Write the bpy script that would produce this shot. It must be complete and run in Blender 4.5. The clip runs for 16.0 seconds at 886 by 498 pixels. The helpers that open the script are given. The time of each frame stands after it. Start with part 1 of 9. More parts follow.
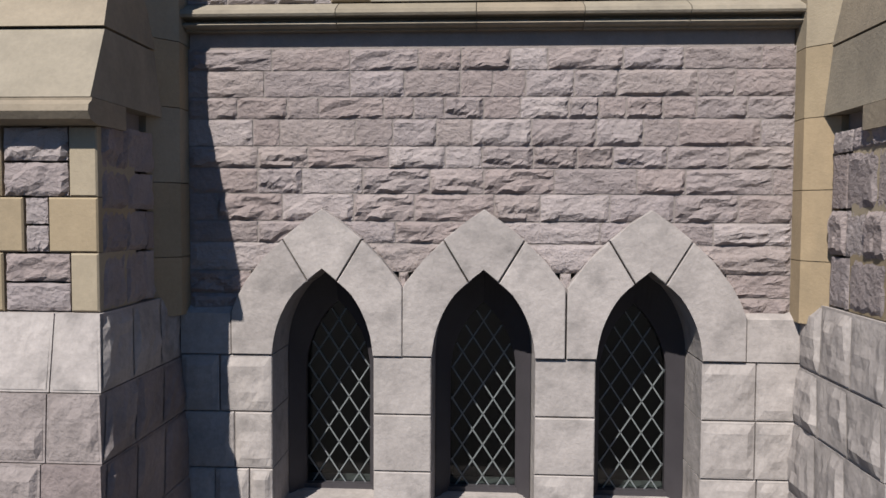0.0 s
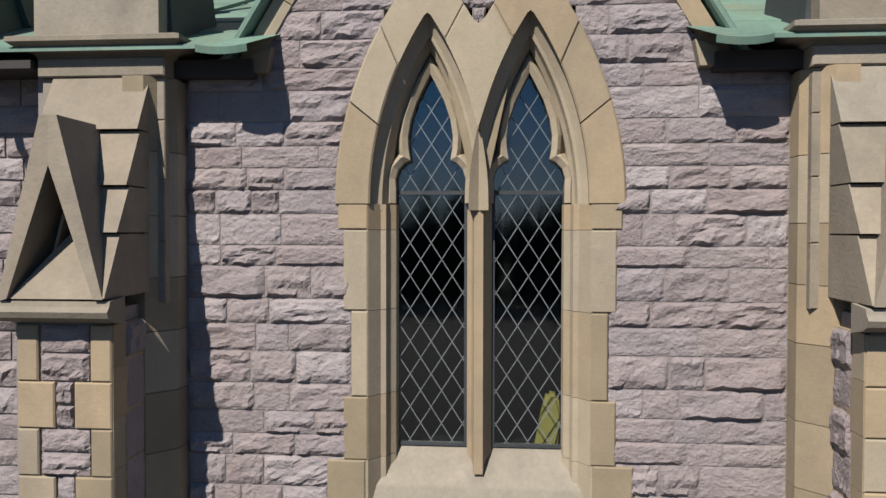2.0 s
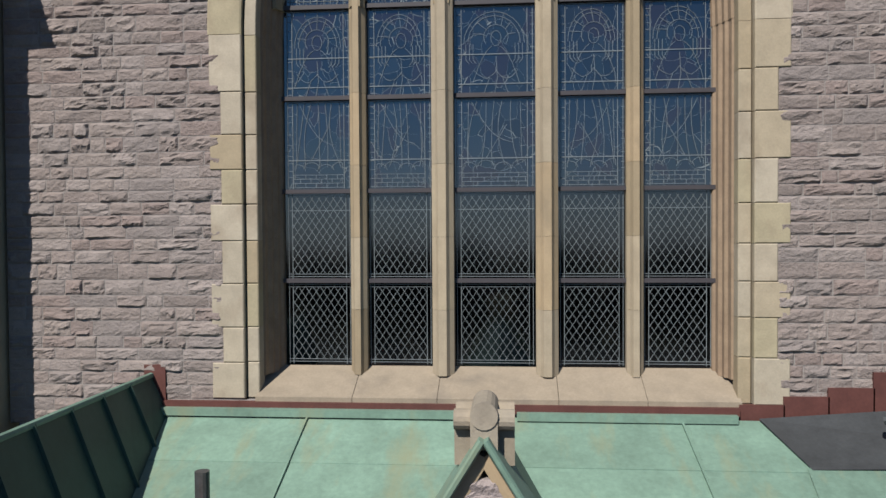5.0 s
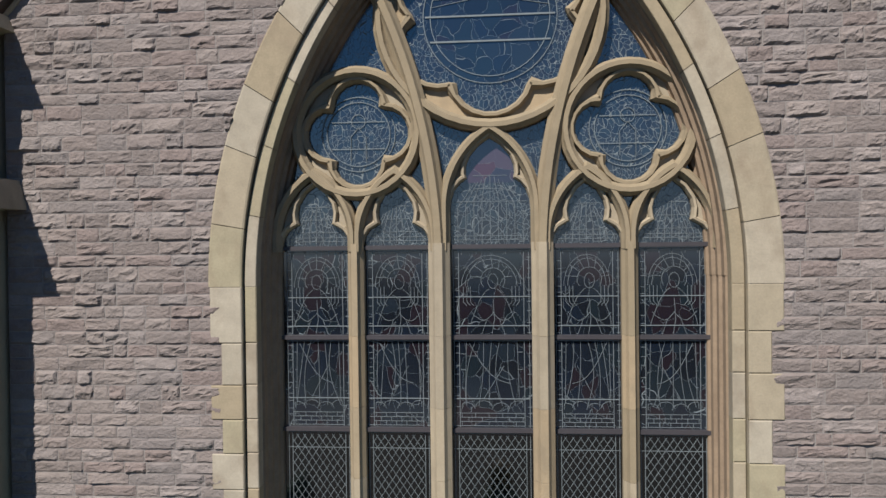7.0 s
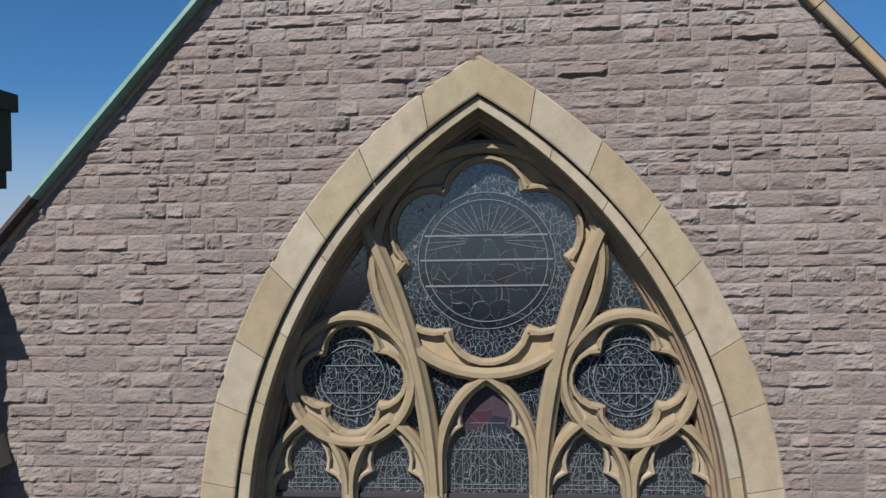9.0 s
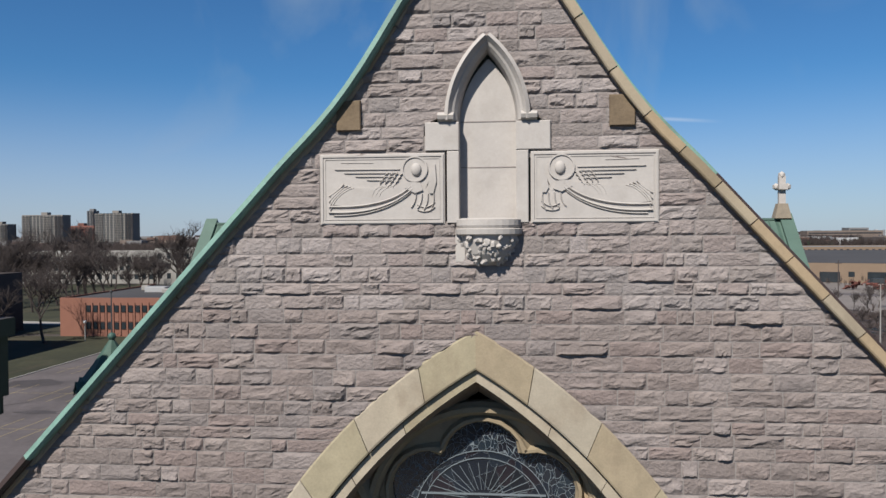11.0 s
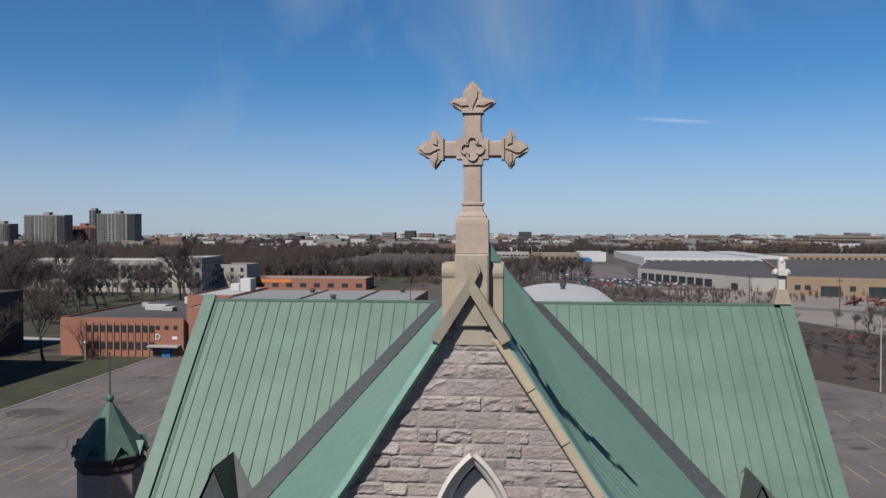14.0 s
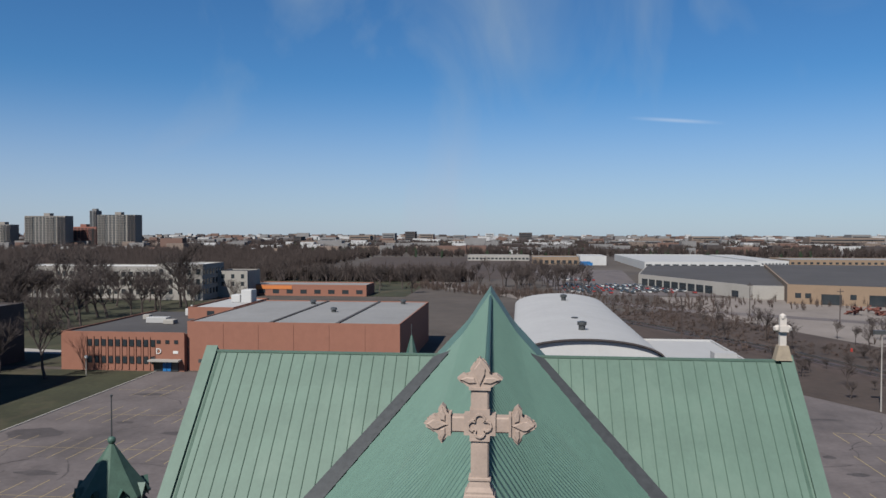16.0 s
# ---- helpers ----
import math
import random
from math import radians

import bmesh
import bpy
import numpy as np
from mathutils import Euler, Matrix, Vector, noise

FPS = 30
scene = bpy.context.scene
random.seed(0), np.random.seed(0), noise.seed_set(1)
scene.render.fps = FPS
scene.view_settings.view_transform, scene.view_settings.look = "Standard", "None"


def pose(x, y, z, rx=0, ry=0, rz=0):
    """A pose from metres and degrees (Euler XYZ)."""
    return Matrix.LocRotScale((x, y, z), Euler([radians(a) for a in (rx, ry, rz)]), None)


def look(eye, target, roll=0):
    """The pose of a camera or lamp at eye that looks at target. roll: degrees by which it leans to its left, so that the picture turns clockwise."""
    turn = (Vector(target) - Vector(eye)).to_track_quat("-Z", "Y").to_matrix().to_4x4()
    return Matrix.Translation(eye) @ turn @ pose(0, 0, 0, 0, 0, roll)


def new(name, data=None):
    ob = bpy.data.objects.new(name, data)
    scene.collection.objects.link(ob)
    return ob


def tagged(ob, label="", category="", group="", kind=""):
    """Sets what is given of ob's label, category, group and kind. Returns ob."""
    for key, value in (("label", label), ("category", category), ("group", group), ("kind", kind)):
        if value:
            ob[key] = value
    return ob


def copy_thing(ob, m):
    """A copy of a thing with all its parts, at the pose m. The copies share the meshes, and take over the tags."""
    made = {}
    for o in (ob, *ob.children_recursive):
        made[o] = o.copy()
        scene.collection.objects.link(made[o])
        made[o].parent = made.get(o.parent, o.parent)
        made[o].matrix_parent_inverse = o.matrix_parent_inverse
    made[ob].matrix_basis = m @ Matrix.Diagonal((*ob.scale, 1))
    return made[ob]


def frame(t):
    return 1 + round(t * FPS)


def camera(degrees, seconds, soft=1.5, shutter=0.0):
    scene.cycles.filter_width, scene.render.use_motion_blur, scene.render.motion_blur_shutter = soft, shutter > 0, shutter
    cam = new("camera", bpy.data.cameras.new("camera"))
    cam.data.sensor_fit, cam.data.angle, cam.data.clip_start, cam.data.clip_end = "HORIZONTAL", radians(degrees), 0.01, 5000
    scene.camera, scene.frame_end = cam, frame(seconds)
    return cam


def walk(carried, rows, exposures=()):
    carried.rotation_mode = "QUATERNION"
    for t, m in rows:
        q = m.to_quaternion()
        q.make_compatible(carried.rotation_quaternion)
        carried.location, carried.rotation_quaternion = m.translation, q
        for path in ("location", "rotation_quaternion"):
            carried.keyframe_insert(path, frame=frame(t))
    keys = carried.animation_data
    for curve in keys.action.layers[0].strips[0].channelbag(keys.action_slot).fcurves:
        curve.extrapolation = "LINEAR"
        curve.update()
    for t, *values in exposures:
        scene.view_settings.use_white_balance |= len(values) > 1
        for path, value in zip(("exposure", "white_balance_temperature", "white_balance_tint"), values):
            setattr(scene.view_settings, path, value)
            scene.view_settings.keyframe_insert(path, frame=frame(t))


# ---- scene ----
cam = camera(59.9, 16.0)
PATH = [
    (0, (-0.094, -0.659, 4.839), (-0.206, 1.336, 4.743), 0.3),
    (0.5, (0.034, -0.626, 5.798), (-0.118, 1.367, 5.725), 0.1),
    (1, (0.031, -0.615, 6.696), (-0.111, 1.38, 6.658), 0.2),
    (1.5, (0.056, -0.635, 7.736), (-0.094, 1.359, 7.687), 0.1),
    (2, (0.113, -0.657, 8.736), (-0.055, 1.335, 8.691), 0.1),
    (2.5, (0.121, -0.721, 9.676), (-0.049, 1.271, 9.651), -0.0),
    (3, (0.086, -0.765, 10.686), (-0.085, 1.228, 10.664), -0.1),
    (3.5, (0.03, -0.866, 11.716), (-0.142, 1.126, 11.683), -0.2),
    (4, (0.044, -0.961, 12.752), (-0.131, 1.031, 12.709), -0.3),
    (4.2, (0.041, -0.984, 13.159), (-0.131, 1.009, 13.114), -0.3),
    (6.3, (0.22, -1.166, 17.121), (0.043, 0.826, 17.086), -0.6),
    (6.5, (0.219, -1.158, 17.433), (0.042, 0.834, 17.409), -0.7),
    (7, (0.221, -1.158, 18.343), (0.041, 0.833, 18.323), -0.7),
    (7.5, (0.184, -1.123, 19.321), (0.01, 0.869, 19.295), -0.8),
    (8, (0.217, -1.045, 20.246), (0.041, 0.947, 20.222), -0.9),
    (8.5, (0.193, -0.949, 21.204), (0.025, 1.044, 21.176), -0.9),
    (9, (0.242, -0.864, 22.04), (0.073, 1.129, 22.03), -0.9),
    (11.3, (0.45, -0.606, 26.687), (0.253, 1.384, 26.638), -0.3),
    (11.5, (0.458, -0.59, 27.061), (0.26, 1.4, 27.013), -0.2),
    (12, (0.485, -0.543, 28.012), (0.287, 1.446, 27.963), -0.1),
    (12.5, (0.535, -0.517, 28.965), (0.336, 1.473, 28.916), -0.1),
    (13, (0.566, -0.458, 29.905), (0.368, 1.532, 29.858), 0.0),
    (13.5, (0.609, -0.423, 30.856), (0.411, 1.567, 30.808), 0.0),
    (14, (0.642, -0.373, 31.796), (0.445, 1.617, 31.748), 0.0),
    (14.5, (0.673, -0.316, 32.743), (0.475, 1.673, 32.694), 0.1),
    (15, (0.673, -0.31, 33.695), (0.475, 1.679, 33.646), 0.0),
    (15.5, (0.576, -0.319, 34.666), (0.378, 1.67, 34.618), 0.1),
    (16, (0.538, -0.37, 35.622), (0.34, 1.62, 35.573), 0.1),
]
walk(cam, [(t, look(eye, target, roll)) for t, eye, target, roll in PATH], [(0, 0.62), (16, 0.62)])

# ---- daylight: clear spring sky, sun behind the camera to its left ----
SUN = Vector((0.42, 1.0, -1.13)).normalized()
elev = math.asin(-SUN.z)
world = bpy.data.worlds.new("sky")
scene.world = world
world.use_nodes = True
wn, wl = world.node_tree.nodes, world.node_tree.links
wn.clear()
sky = wn.new("ShaderNodeTexSky")
sky.sky_type, sky.sun_disc, sky.sun_elevation = "NISHITA", False, elev
sky.sun_rotation = math.atan2(-SUN.x, -SUN.y)
sky.altitude, sky.air_density, sky.dust_density, sky.ozone_density = 60, 1.0, 0.15, 4.0
tc = wn.new("ShaderNodeTexCoord")
mp = wn.new("ShaderNodeMapping")
mp.inputs["Scale"].default_value = (2.3, 1.1, 1.4)
cl = wn.new("ShaderNodeTexNoise")
cl.inputs["Scale"].default_value, cl.inputs["Detail"].default_value, cl.inputs["Distortion"].default_value = 1.7, 6.0, 0.9
ramp = wn.new("ShaderNodeValToRGB")
ramp.color_ramp.elements[0].position, ramp.color_ramp.elements[0].color = 0.51, (0, 0, 0, 1)
ramp.color_ramp.elements[1].position, ramp.color_ramp.elements[1].color = 0.78, (0.5, 0.5, 0.5, 1)
mix = wn.new("ShaderNodeMix")
mix.data_type = "RGBA"
mix.inputs["B"].default_value = (10.2, 6.8, 5.9, 1)
bg = wn.new("ShaderNodeBackground")
bg.inputs["Strength"].default_value = 0.0312
wo = wn.new("ShaderNodeOutputWorld")
wl.new(tc.outputs["Generated"], mp.inputs["Vector"])
wl.new(mp.outputs["Vector"], cl.inputs["Vector"])
wl.new(cl.outputs["Fac"], ramp.inputs["Fac"])
wl.new(ramp.outputs["Color"], mix.inputs["Factor"])
wl.new(sky.outputs["Color"], mix.inputs["A"])
tint = wn.new("ShaderNodeMix")
tint.data_type, tint.blend_type = "RGBA", "MULTIPLY"
tint.inputs["Factor"].default_value = 1.0
tint.inputs["B"].default_value = (0.71, 1.33, 1.82, 1)
wl.new(mix.outputs["Result"], tint.inputs["A"])
# pale haze towards the horizon, all round
sepz = wn.new("ShaderNodeSeparateXYZ")
hz = wn.new("ShaderNodeMapRange")
hz.interpolation_type = "SMOOTHSTEP"
for key, val in zip(("From Min", "From Max", "To Min", "To Max"), (0.0, 0.2, 0.45, 0.0)):
    hz.inputs[key].default_value = val
haze = wn.new("ShaderNodeMix")
haze.data_type = "RGBA"
haze.inputs["B"].default_value = (12.2, 11.0, 14.2, 1)
wl.new(tc.outputs["Generated"], sepz.inputs["Vector"])
wl.new(sepz.outputs["Z"], hz.inputs["Value"])
wl.new(hz.outputs["Result"], haze.inputs["Factor"])
wl.new(tint.outputs["Result"], haze.inputs["A"])
# one thin streak of high cloud
streak_at, streak_along = Vector((0.19, 0.97, 0.135)).normalized(), Vector((1.0, -0.2, -0.10))
streak_across = streak_at.cross(streak_along).normalized()
streak_along = streak_across.cross(streak_at).normalized()


def sky_along(axis, near, far):
    dot, absv, fade = wn.new("ShaderNodeVectorMath"), wn.new("ShaderNodeMath"), wn.new("ShaderNodeMapRange")
    dot.operation, dot.inputs[1].default_value, absv.operation = "DOT_PRODUCT", axis, "ABSOLUTE"
    fade.interpolation_type = "SMOOTHSTEP"
    for key, val in zip(("From Min", "From Max", "To Min", "To Max"), (near, far, 1.0, 0.0)):
        fade.inputs[key].default_value = val
    wl.new(tc.outputs["Generated"], dot.inputs[0]), wl.new(dot.outputs["Value"], absv.inputs[0]), wl.new(absv.outputs["Value"], fade.inputs["Value"])
    return fade.outputs["Result"]


thin_cloud = wn.new("ShaderNodeMath")
thin_cloud.operation = "MULTIPLY"
wl.new(sky_along(streak_along, 0.0, 0.065), thin_cloud.inputs[0]), wl.new(sky_along(streak_across, 0.0, 0.0035), thin_cloud.inputs[1])
cloud_fac = wn.new("ShaderNodeMath")
cloud_fac.operation, cloud_fac.inputs[1].default_value = "MULTIPLY", 0.30
wl.new(thin_cloud.outputs["Value"], cloud_fac.inputs[0])
veil = wn.new("ShaderNodeMix")
veil.data_type = "RGBA"
veil.inputs["B"].default_value = (15.0, 16.0, 17.5, 1)
wl.new(cloud_fac.outputs["Value"], veil.inputs["Factor"]), wl.new(haze.outputs["Result"], veil.inputs["A"])
wl.new(veil.outputs["Result"], bg.inputs["Color"])
wl.new(bg.outputs["Background"], wo.inputs["Surface"])
sun = new("sun", bpy.data.lights.new("sun", "SUN"))
sun.data.energy, sun.data.angle, sun.data.color = 5.0, radians(0.53), (1.0, 0.955, 0.89)
sun.matrix_world = look((0, 0, 80), Vector((0, 0, 80)) + SUN)


# ---- materials ----
def material(name, colour, rough=0.85, metal=0.0, var=0.15, scale=3.0, stretch=(1, 1, 1), bump=0.0, bump_scale=30.0, stain=None, stain_amount=0.0,
             stain_scale=0.6, stain_stretch=(1, 1, 1), per=None, per_amount=0.0, tints=None, spec=0.3):
    """Noise at two scales over a base colour, an optional stain with a shape of its own, and a tint for each piece."""
    m = bpy.data.materials.new(name)
    m.use_nodes = True
    n, l = m.node_tree.nodes, m.node_tree.links
    b = n["Principled BSDF"]
    b.inputs["Roughness"].default_value, b.inputs["Metallic"].default_value = rough, metal
    b.inputs["Specular IOR Level"].default_value = spec
    geo = n.new("ShaderNodeNewGeometry")

    def tex(sc, st, detail=5.0):
        mapping, noise_tex = n.new("ShaderNodeMapping"), n.new("ShaderNodeTexNoise")
        mapping.inputs["Scale"].default_value = st
        noise_tex.inputs["Scale"].default_value, noise_tex.inputs["Detail"].default_value = sc, detail
        noise_tex.inputs["Roughness"].default_value = 0.62
        l.new(geo.outputs["Position"], mapping.inputs["Vector"])
        l.new(mapping.outputs["Vector"], noise_tex.inputs["Vector"])
        return noise_tex.outputs["Fac"]

    def blend(a, bb, fac, kind="MIX"):
        x = n.new("ShaderNodeMix")
        x.data_type, x.blend_type = "RGBA", kind
        for sock, val in (("A", a), ("B", bb), ("Factor", fac)):
            if isinstance(val, (tuple, float, int)):
                x.inputs[sock].default_value = val
            else:
                l.new(val, x.inputs[sock])
        return x.outputs["Result"]

    def ranged(val, a, bb, c, d):
        r = n.new("ShaderNodeMapRange")
        l.new(val, r.inputs["Value"])
        for k, v in zip(("From Min", "From Max", "To Min", "To Max"), (a, bb, c, d)):
            r.inputs[k].default_value = v
        return r.outputs["Result"]

    base = tuple(colour) + (1,)
    if tints:
        rnd = n.new("ShaderNodeObjectInfo").outputs["Random"] if per == "object" else geo.outputs["Random Per Island"]
        rp = n.new("ShaderNodeValToRGB")
        rp.color_ramp.interpolation = "CONSTANT"
        els = rp.color_ramp.elements
        while len(els) < len(tints):
            els.new(0.5)
        for i, c in enumerate(tints):
            els[i].position, els[i].color = i / len(tints), tuple(c) + (1,)
        l.new(rnd, rp.inputs["Fac"])
        base = rp.outputs["Color"]
    g = ranged(tex(scale, stretch), 0.25, 0.75, 1 - var, 1 + var)
    fine = ranged(tex(scale * 9, stretch, 3.0), 0.25, 0.75, 1 - var * 0.6, 1 + var * 0.6)
    mul = n.new("ShaderNodeMath")
    mul.operation = "MULTIPLY"
    l.new(g, mul.inputs[0]), l.new(fine, mul.inputs[1])
    col = blend(base, mul.outputs["Value"], 1.0, "MULTIPLY")
    if per and per_amount:
        rnd = n.new("ShaderNodeObjectInfo").outputs["Random"] if per == "object" else geo.outputs["Random Per Island"]
        col = blend(col, ranged(rnd, 0, 1, 1 - per_amount, 1 + per_amount), 1.0, "MULTIPLY")
    if stain:
        col = blend(col, tuple(stain) + (1,), ranged(tex(stain_scale, stain_stretch, 6.0), 0.52, 0.72, 0, stain_amount))
    l.new(col, b.inputs["Base Color"])
    if bump:
        bn = n.new("ShaderNodeBump")
        bn.inputs["Strength"].default_value, bn.inputs["Distance"].default_value = min(1.0, bump), 0.02 * max(1.0, bump)
        height = tex(bump_scale, stretch, 8.0)
        l.new(height, bn.inputs["Height"])
        l.new(bn.outputs["Normal"], b.inputs["Normal"])
    return m


ROCK = [(0.226, 0.186, 0.179), (0.214, 0.179, 0.173), (0.239, 0.201, 0.192), (0.221, 0.181, 0.174), (0.275, 0.238, 0.233), (0.220, 0.186, 0.183), (0.244, 0.204, 0.197), (0.237, 0.203, 0.202)]
BUFF = [(0.254, 0.199, 0.130), (0.288, 0.237, 0.167), (0.220, 0.174, 0.113), (0.264, 0.220, 0.159), (0.282, 0.214, 0.135)]
M_ROCK = material("grey_rock_stone", (0.187, 0.159, 0.154), 0.92, var=0.13, scale=4, stretch=(1, 1, 1.3), bump=1.5, bump_scale=18, per="object", tints=ROCK,
                  stain=(0.271, 0.238, 0.228), stain_amount=0.45, stain_scale=2.2)
M_ROCK_I = material("grey_rock_stone_far", (0.187, 0.159, 0.154), 0.92, var=0.13, scale=4, stretch=(1, 1, 1.3), bump=1.5, bump_scale=18, per="island", tints=ROCK,
                    stain=(0.271, 0.238, 0.228), stain_amount=0.4, stain_scale=1.4)
ROCK_U = [(0.184, 0.151, 0.137), (0.166, 0.138, 0.126), (0.202, 0.169, 0.153), (0.178, 0.141, 0.128), (0.213, 0.181, 0.167), (0.174, 0.149, 0.139), (0.190, 0.157, 0.143)]
M_ROCK_UI = material("weathered_rock_stone_far", (0.159, 0.131, 0.121), 0.92, var=0.15, scale=4, stretch=(1, 1, 1.3), bump=1.5, bump_scale=18, per="island", tints=ROCK_U,
                     stain=(0.123, 0.108, 0.101), stain_amount=0.35, stain_scale=0.9)
ROCK_T = [(0.214, 0.181, 0.167), (0.192, 0.166, 0.153), (0.235, 0.202, 0.187), (0.206, 0.170, 0.157), (0.248, 0.217, 0.204), (0.203, 0.179, 0.169), (0.221, 0.188, 0.174)]
M_ROCK_T = material("pale_weathered_rock_stone", (0.2, 0.17, 0.155), 0.92, var=0.15, scale=4, stretch=(1, 1, 1.3), bump=1.5, bump_scale=18, per="object", tints=ROCK_T,
                    stain=(0.140, 0.124, 0.113), stain_amount=0.35, stain_scale=0.9)
M_ROCK_TI = material("pale_weathered_rock_stone_far", (0.2, 0.17, 0.155), 0.92, var=0.15, scale=4, stretch=(1, 1, 1.3), bump=1.5, bump_scale=18, per="island", tints=ROCK_T,
                     stain=(0.140, 0.124, 0.113), stain_amount=0.35, stain_scale=0.9)
M_MORTAR = material("lime_mortar", (0.205, 0.178, 0.166), 0.95, var=0.12, scale=8, bump=0.3, bump_scale=60)
M_RUSTSTONE = material("brown_stained_sandstone", (0.139, 0.102, 0.065), 0.9, var=0.25, scale=3, bump=0.3, bump_scale=20, stain=(0.082, 0.057, 0.037), stain_amount=0.7, stain_scale=2.0)
M_MORTAR_U = material("weathered_mortar", (0.205, 0.184, 0.172), 0.95, var=0.15, scale=8, bump=0.3, bump_scale=60)
M_BUFF = material("buff_sandstone", (0.261, 0.211, 0.131), 0.88, var=0.10, scale=4, bump=0.18, bump_scale=50, per="island", tints=BUFF,
                  stain=(0.167, 0.135, 0.094), stain_amount=0.6, stain_scale=1.3, stain_stretch=(1, 1, 0.5))
M_BUFF_O = material("buff_sandstone_block", (0.261, 0.211, 0.131), 0.88, var=0.10, scale=4, bump=0.18, bump_scale=50, per="object", tints=BUFF,
                    stain=(0.167, 0.135, 0.094), stain_amount=0.6, stain_scale=1.3, stain_stretch=(1, 1, 0.5))
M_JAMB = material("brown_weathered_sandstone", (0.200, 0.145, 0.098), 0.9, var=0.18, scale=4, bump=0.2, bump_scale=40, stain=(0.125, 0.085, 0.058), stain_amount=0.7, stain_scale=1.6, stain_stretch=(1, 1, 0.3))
M_BUFF_P = material("pale_cream_sandstone", (0.279, 0.233, 0.178), 0.88, var=0.14, scale=3.5, bump=0.22, bump_scale=45, per="object",
                    tints=[(0.270, 0.226, 0.160), (0.293, 0.251, 0.189), (0.249, 0.202, 0.135), (0.279, 0.242, 0.185), (0.307, 0.267, 0.206), (0.260, 0.224, 0.150)],
                    stain=(0.177, 0.134, 0.093), stain_amount=0.7, stain_scale=1.5, stain_stretch=(1, 1, 0.6))
M_BUFF_W = material("weathered_sandstone_block", (0.205, 0.173, 0.126), 0.9, var=0.14, scale=3, bump=0.25, bump_scale=40, per="object",
                    tints=[(0.211, 0.175, 0.131), (0.228, 0.191, 0.143), (0.191, 0.163, 0.123), (0.220, 0.191, 0.149)], stain=(0.126, 0.108, 0.088), stain_amount=0.6, stain_scale=1.6, stain_stretch=(1, 1, 0.6))
M_WHITE = material("pale_limestone", (0.288, 0.259, 0.246), 0.9, var=0.17, scale=3.4, bump=0.7, bump_scale=9, per="object", per_amount=0.06,
                   stain=(0.152, 0.138, 0.132), stain_amount=0.75, stain_scale=3.6)
M_PLINTH = material("pinkish_rock_plinth", (0.190, 0.160, 0.153), 0.92, var=0.2, scale=3, bump=2.4, bump_scale=6, per="object", tints=[(0.190, 0.158, 0.150), (0.172, 0.141, 0.136), (0.214, 0.184, 0.176), (0.182, 0.149, 0.143)],
                    stain=(0.132, 0.110, 0.105), stain_amount=0.6, stain_scale=2.4)
M_CARVED = material("carved_limestone", (0.350, 0.322, 0.296), 0.88, var=0.07, scale=3, bump=0.15, bump_scale=40, stain=(0.237, 0.213, 0.185), stain_amount=0.4, stain_scale=2.0)
M_COPPER = material("green_copper_patina", (0.115, 0.184, 0.143), 0.62, var=0.22, scale=1.5, bump=0.15, bump_scale=5, per="object", per_amount=0.09,
                    stain=(0.161, 0.175, 0.109), stain_amount=0.85, stain_scale=1.3, stain_stretch=(1.6, 0.5, 0.5), spec=0.4)
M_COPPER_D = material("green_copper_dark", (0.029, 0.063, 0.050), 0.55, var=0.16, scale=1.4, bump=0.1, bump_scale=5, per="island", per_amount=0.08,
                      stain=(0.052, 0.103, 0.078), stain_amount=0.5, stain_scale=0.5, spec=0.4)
M_COPPER_T = material("green_copper_roof", (0.058, 0.099, 0.077), 0.6, var=0.10, scale=0.5, stretch=(1, 1, 0.25), bump=0.08, bump_scale=2, per="island", per_amount=0.05,
                      stain=(0.082, 0.126, 0.100), stain_amount=0.6, stain_scale=0.35, stain_stretch=(1, 1, 0.4), spec=0.4)
M_NAVE = material("green_copper_nave", (0.066, 0.122, 0.098), 0.58, var=0.14, scale=1.2, bump=0.08, bump_scale=3, stain=(0.061, 0.103, 0.085), stain_amount=0.6, stain_scale=0.6, spec=0.4)
M_CROSS = material("pinkish_brown_stone", (0.262, 0.204, 0.170), 0.88, var=0.14, scale=3, bump=0.2, bump_scale=30, stain=(0.184, 0.143, 0.120), stain_amount=0.6, stain_scale=2.2)
M_SEAM = material("dark_seam_copper", (0.037, 0.070, 0.053), 0.7, var=0.2, scale=1.0)
M_CAP = material("bright_copper_sheet", (0.308, 0.108, 0.047), 0.38, metal=0.75, var=0.05, scale=2, spec=0.5, stain=(0.280, 0.116, 0.056), stain_amount=0.3, stain_scale=0.8)
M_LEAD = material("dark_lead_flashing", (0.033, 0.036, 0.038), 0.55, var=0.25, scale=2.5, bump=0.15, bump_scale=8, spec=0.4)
M_RUST = material("red_brown_flashing", (0.075, 0.028, 0.023), 0.6, var=0.2, scale=3)
M_VERDIGRIS = material("pale_verdigris_copper", (0.128, 0.222, 0.182), 0.6, var=0.2, scale=2.5, bump=0.15, bump_scale=8, stain=(0.075, 0.120, 0.098), stain_amount=0.6, stain_scale=1.8, spec=0.4)
M_VERGE = material("dark_brown_metal", (0.037, 0.024, 0.021), 0.5, var=0.15, scale=2, spec=0.4)
M_STEEL = material("weathered_steel_pipe", (0.083, 0.087, 0.087), 0.4, metal=0.6, var=0.25, scale=5)
M_BAR = material("dark_glazing_bar", (0.041, 0.037, 0.041), 0.5, var=0.1, scale=5)
M_CAME = material("grey_lead_came", (0.15, 0.165, 0.17), 0.5, metal=0.2, var=0.15, scale=8)
M_CAME_S = material("thin_pale_lead_line", (0.13, 0.148, 0.158), 0.6, var=0.15, scale=8)
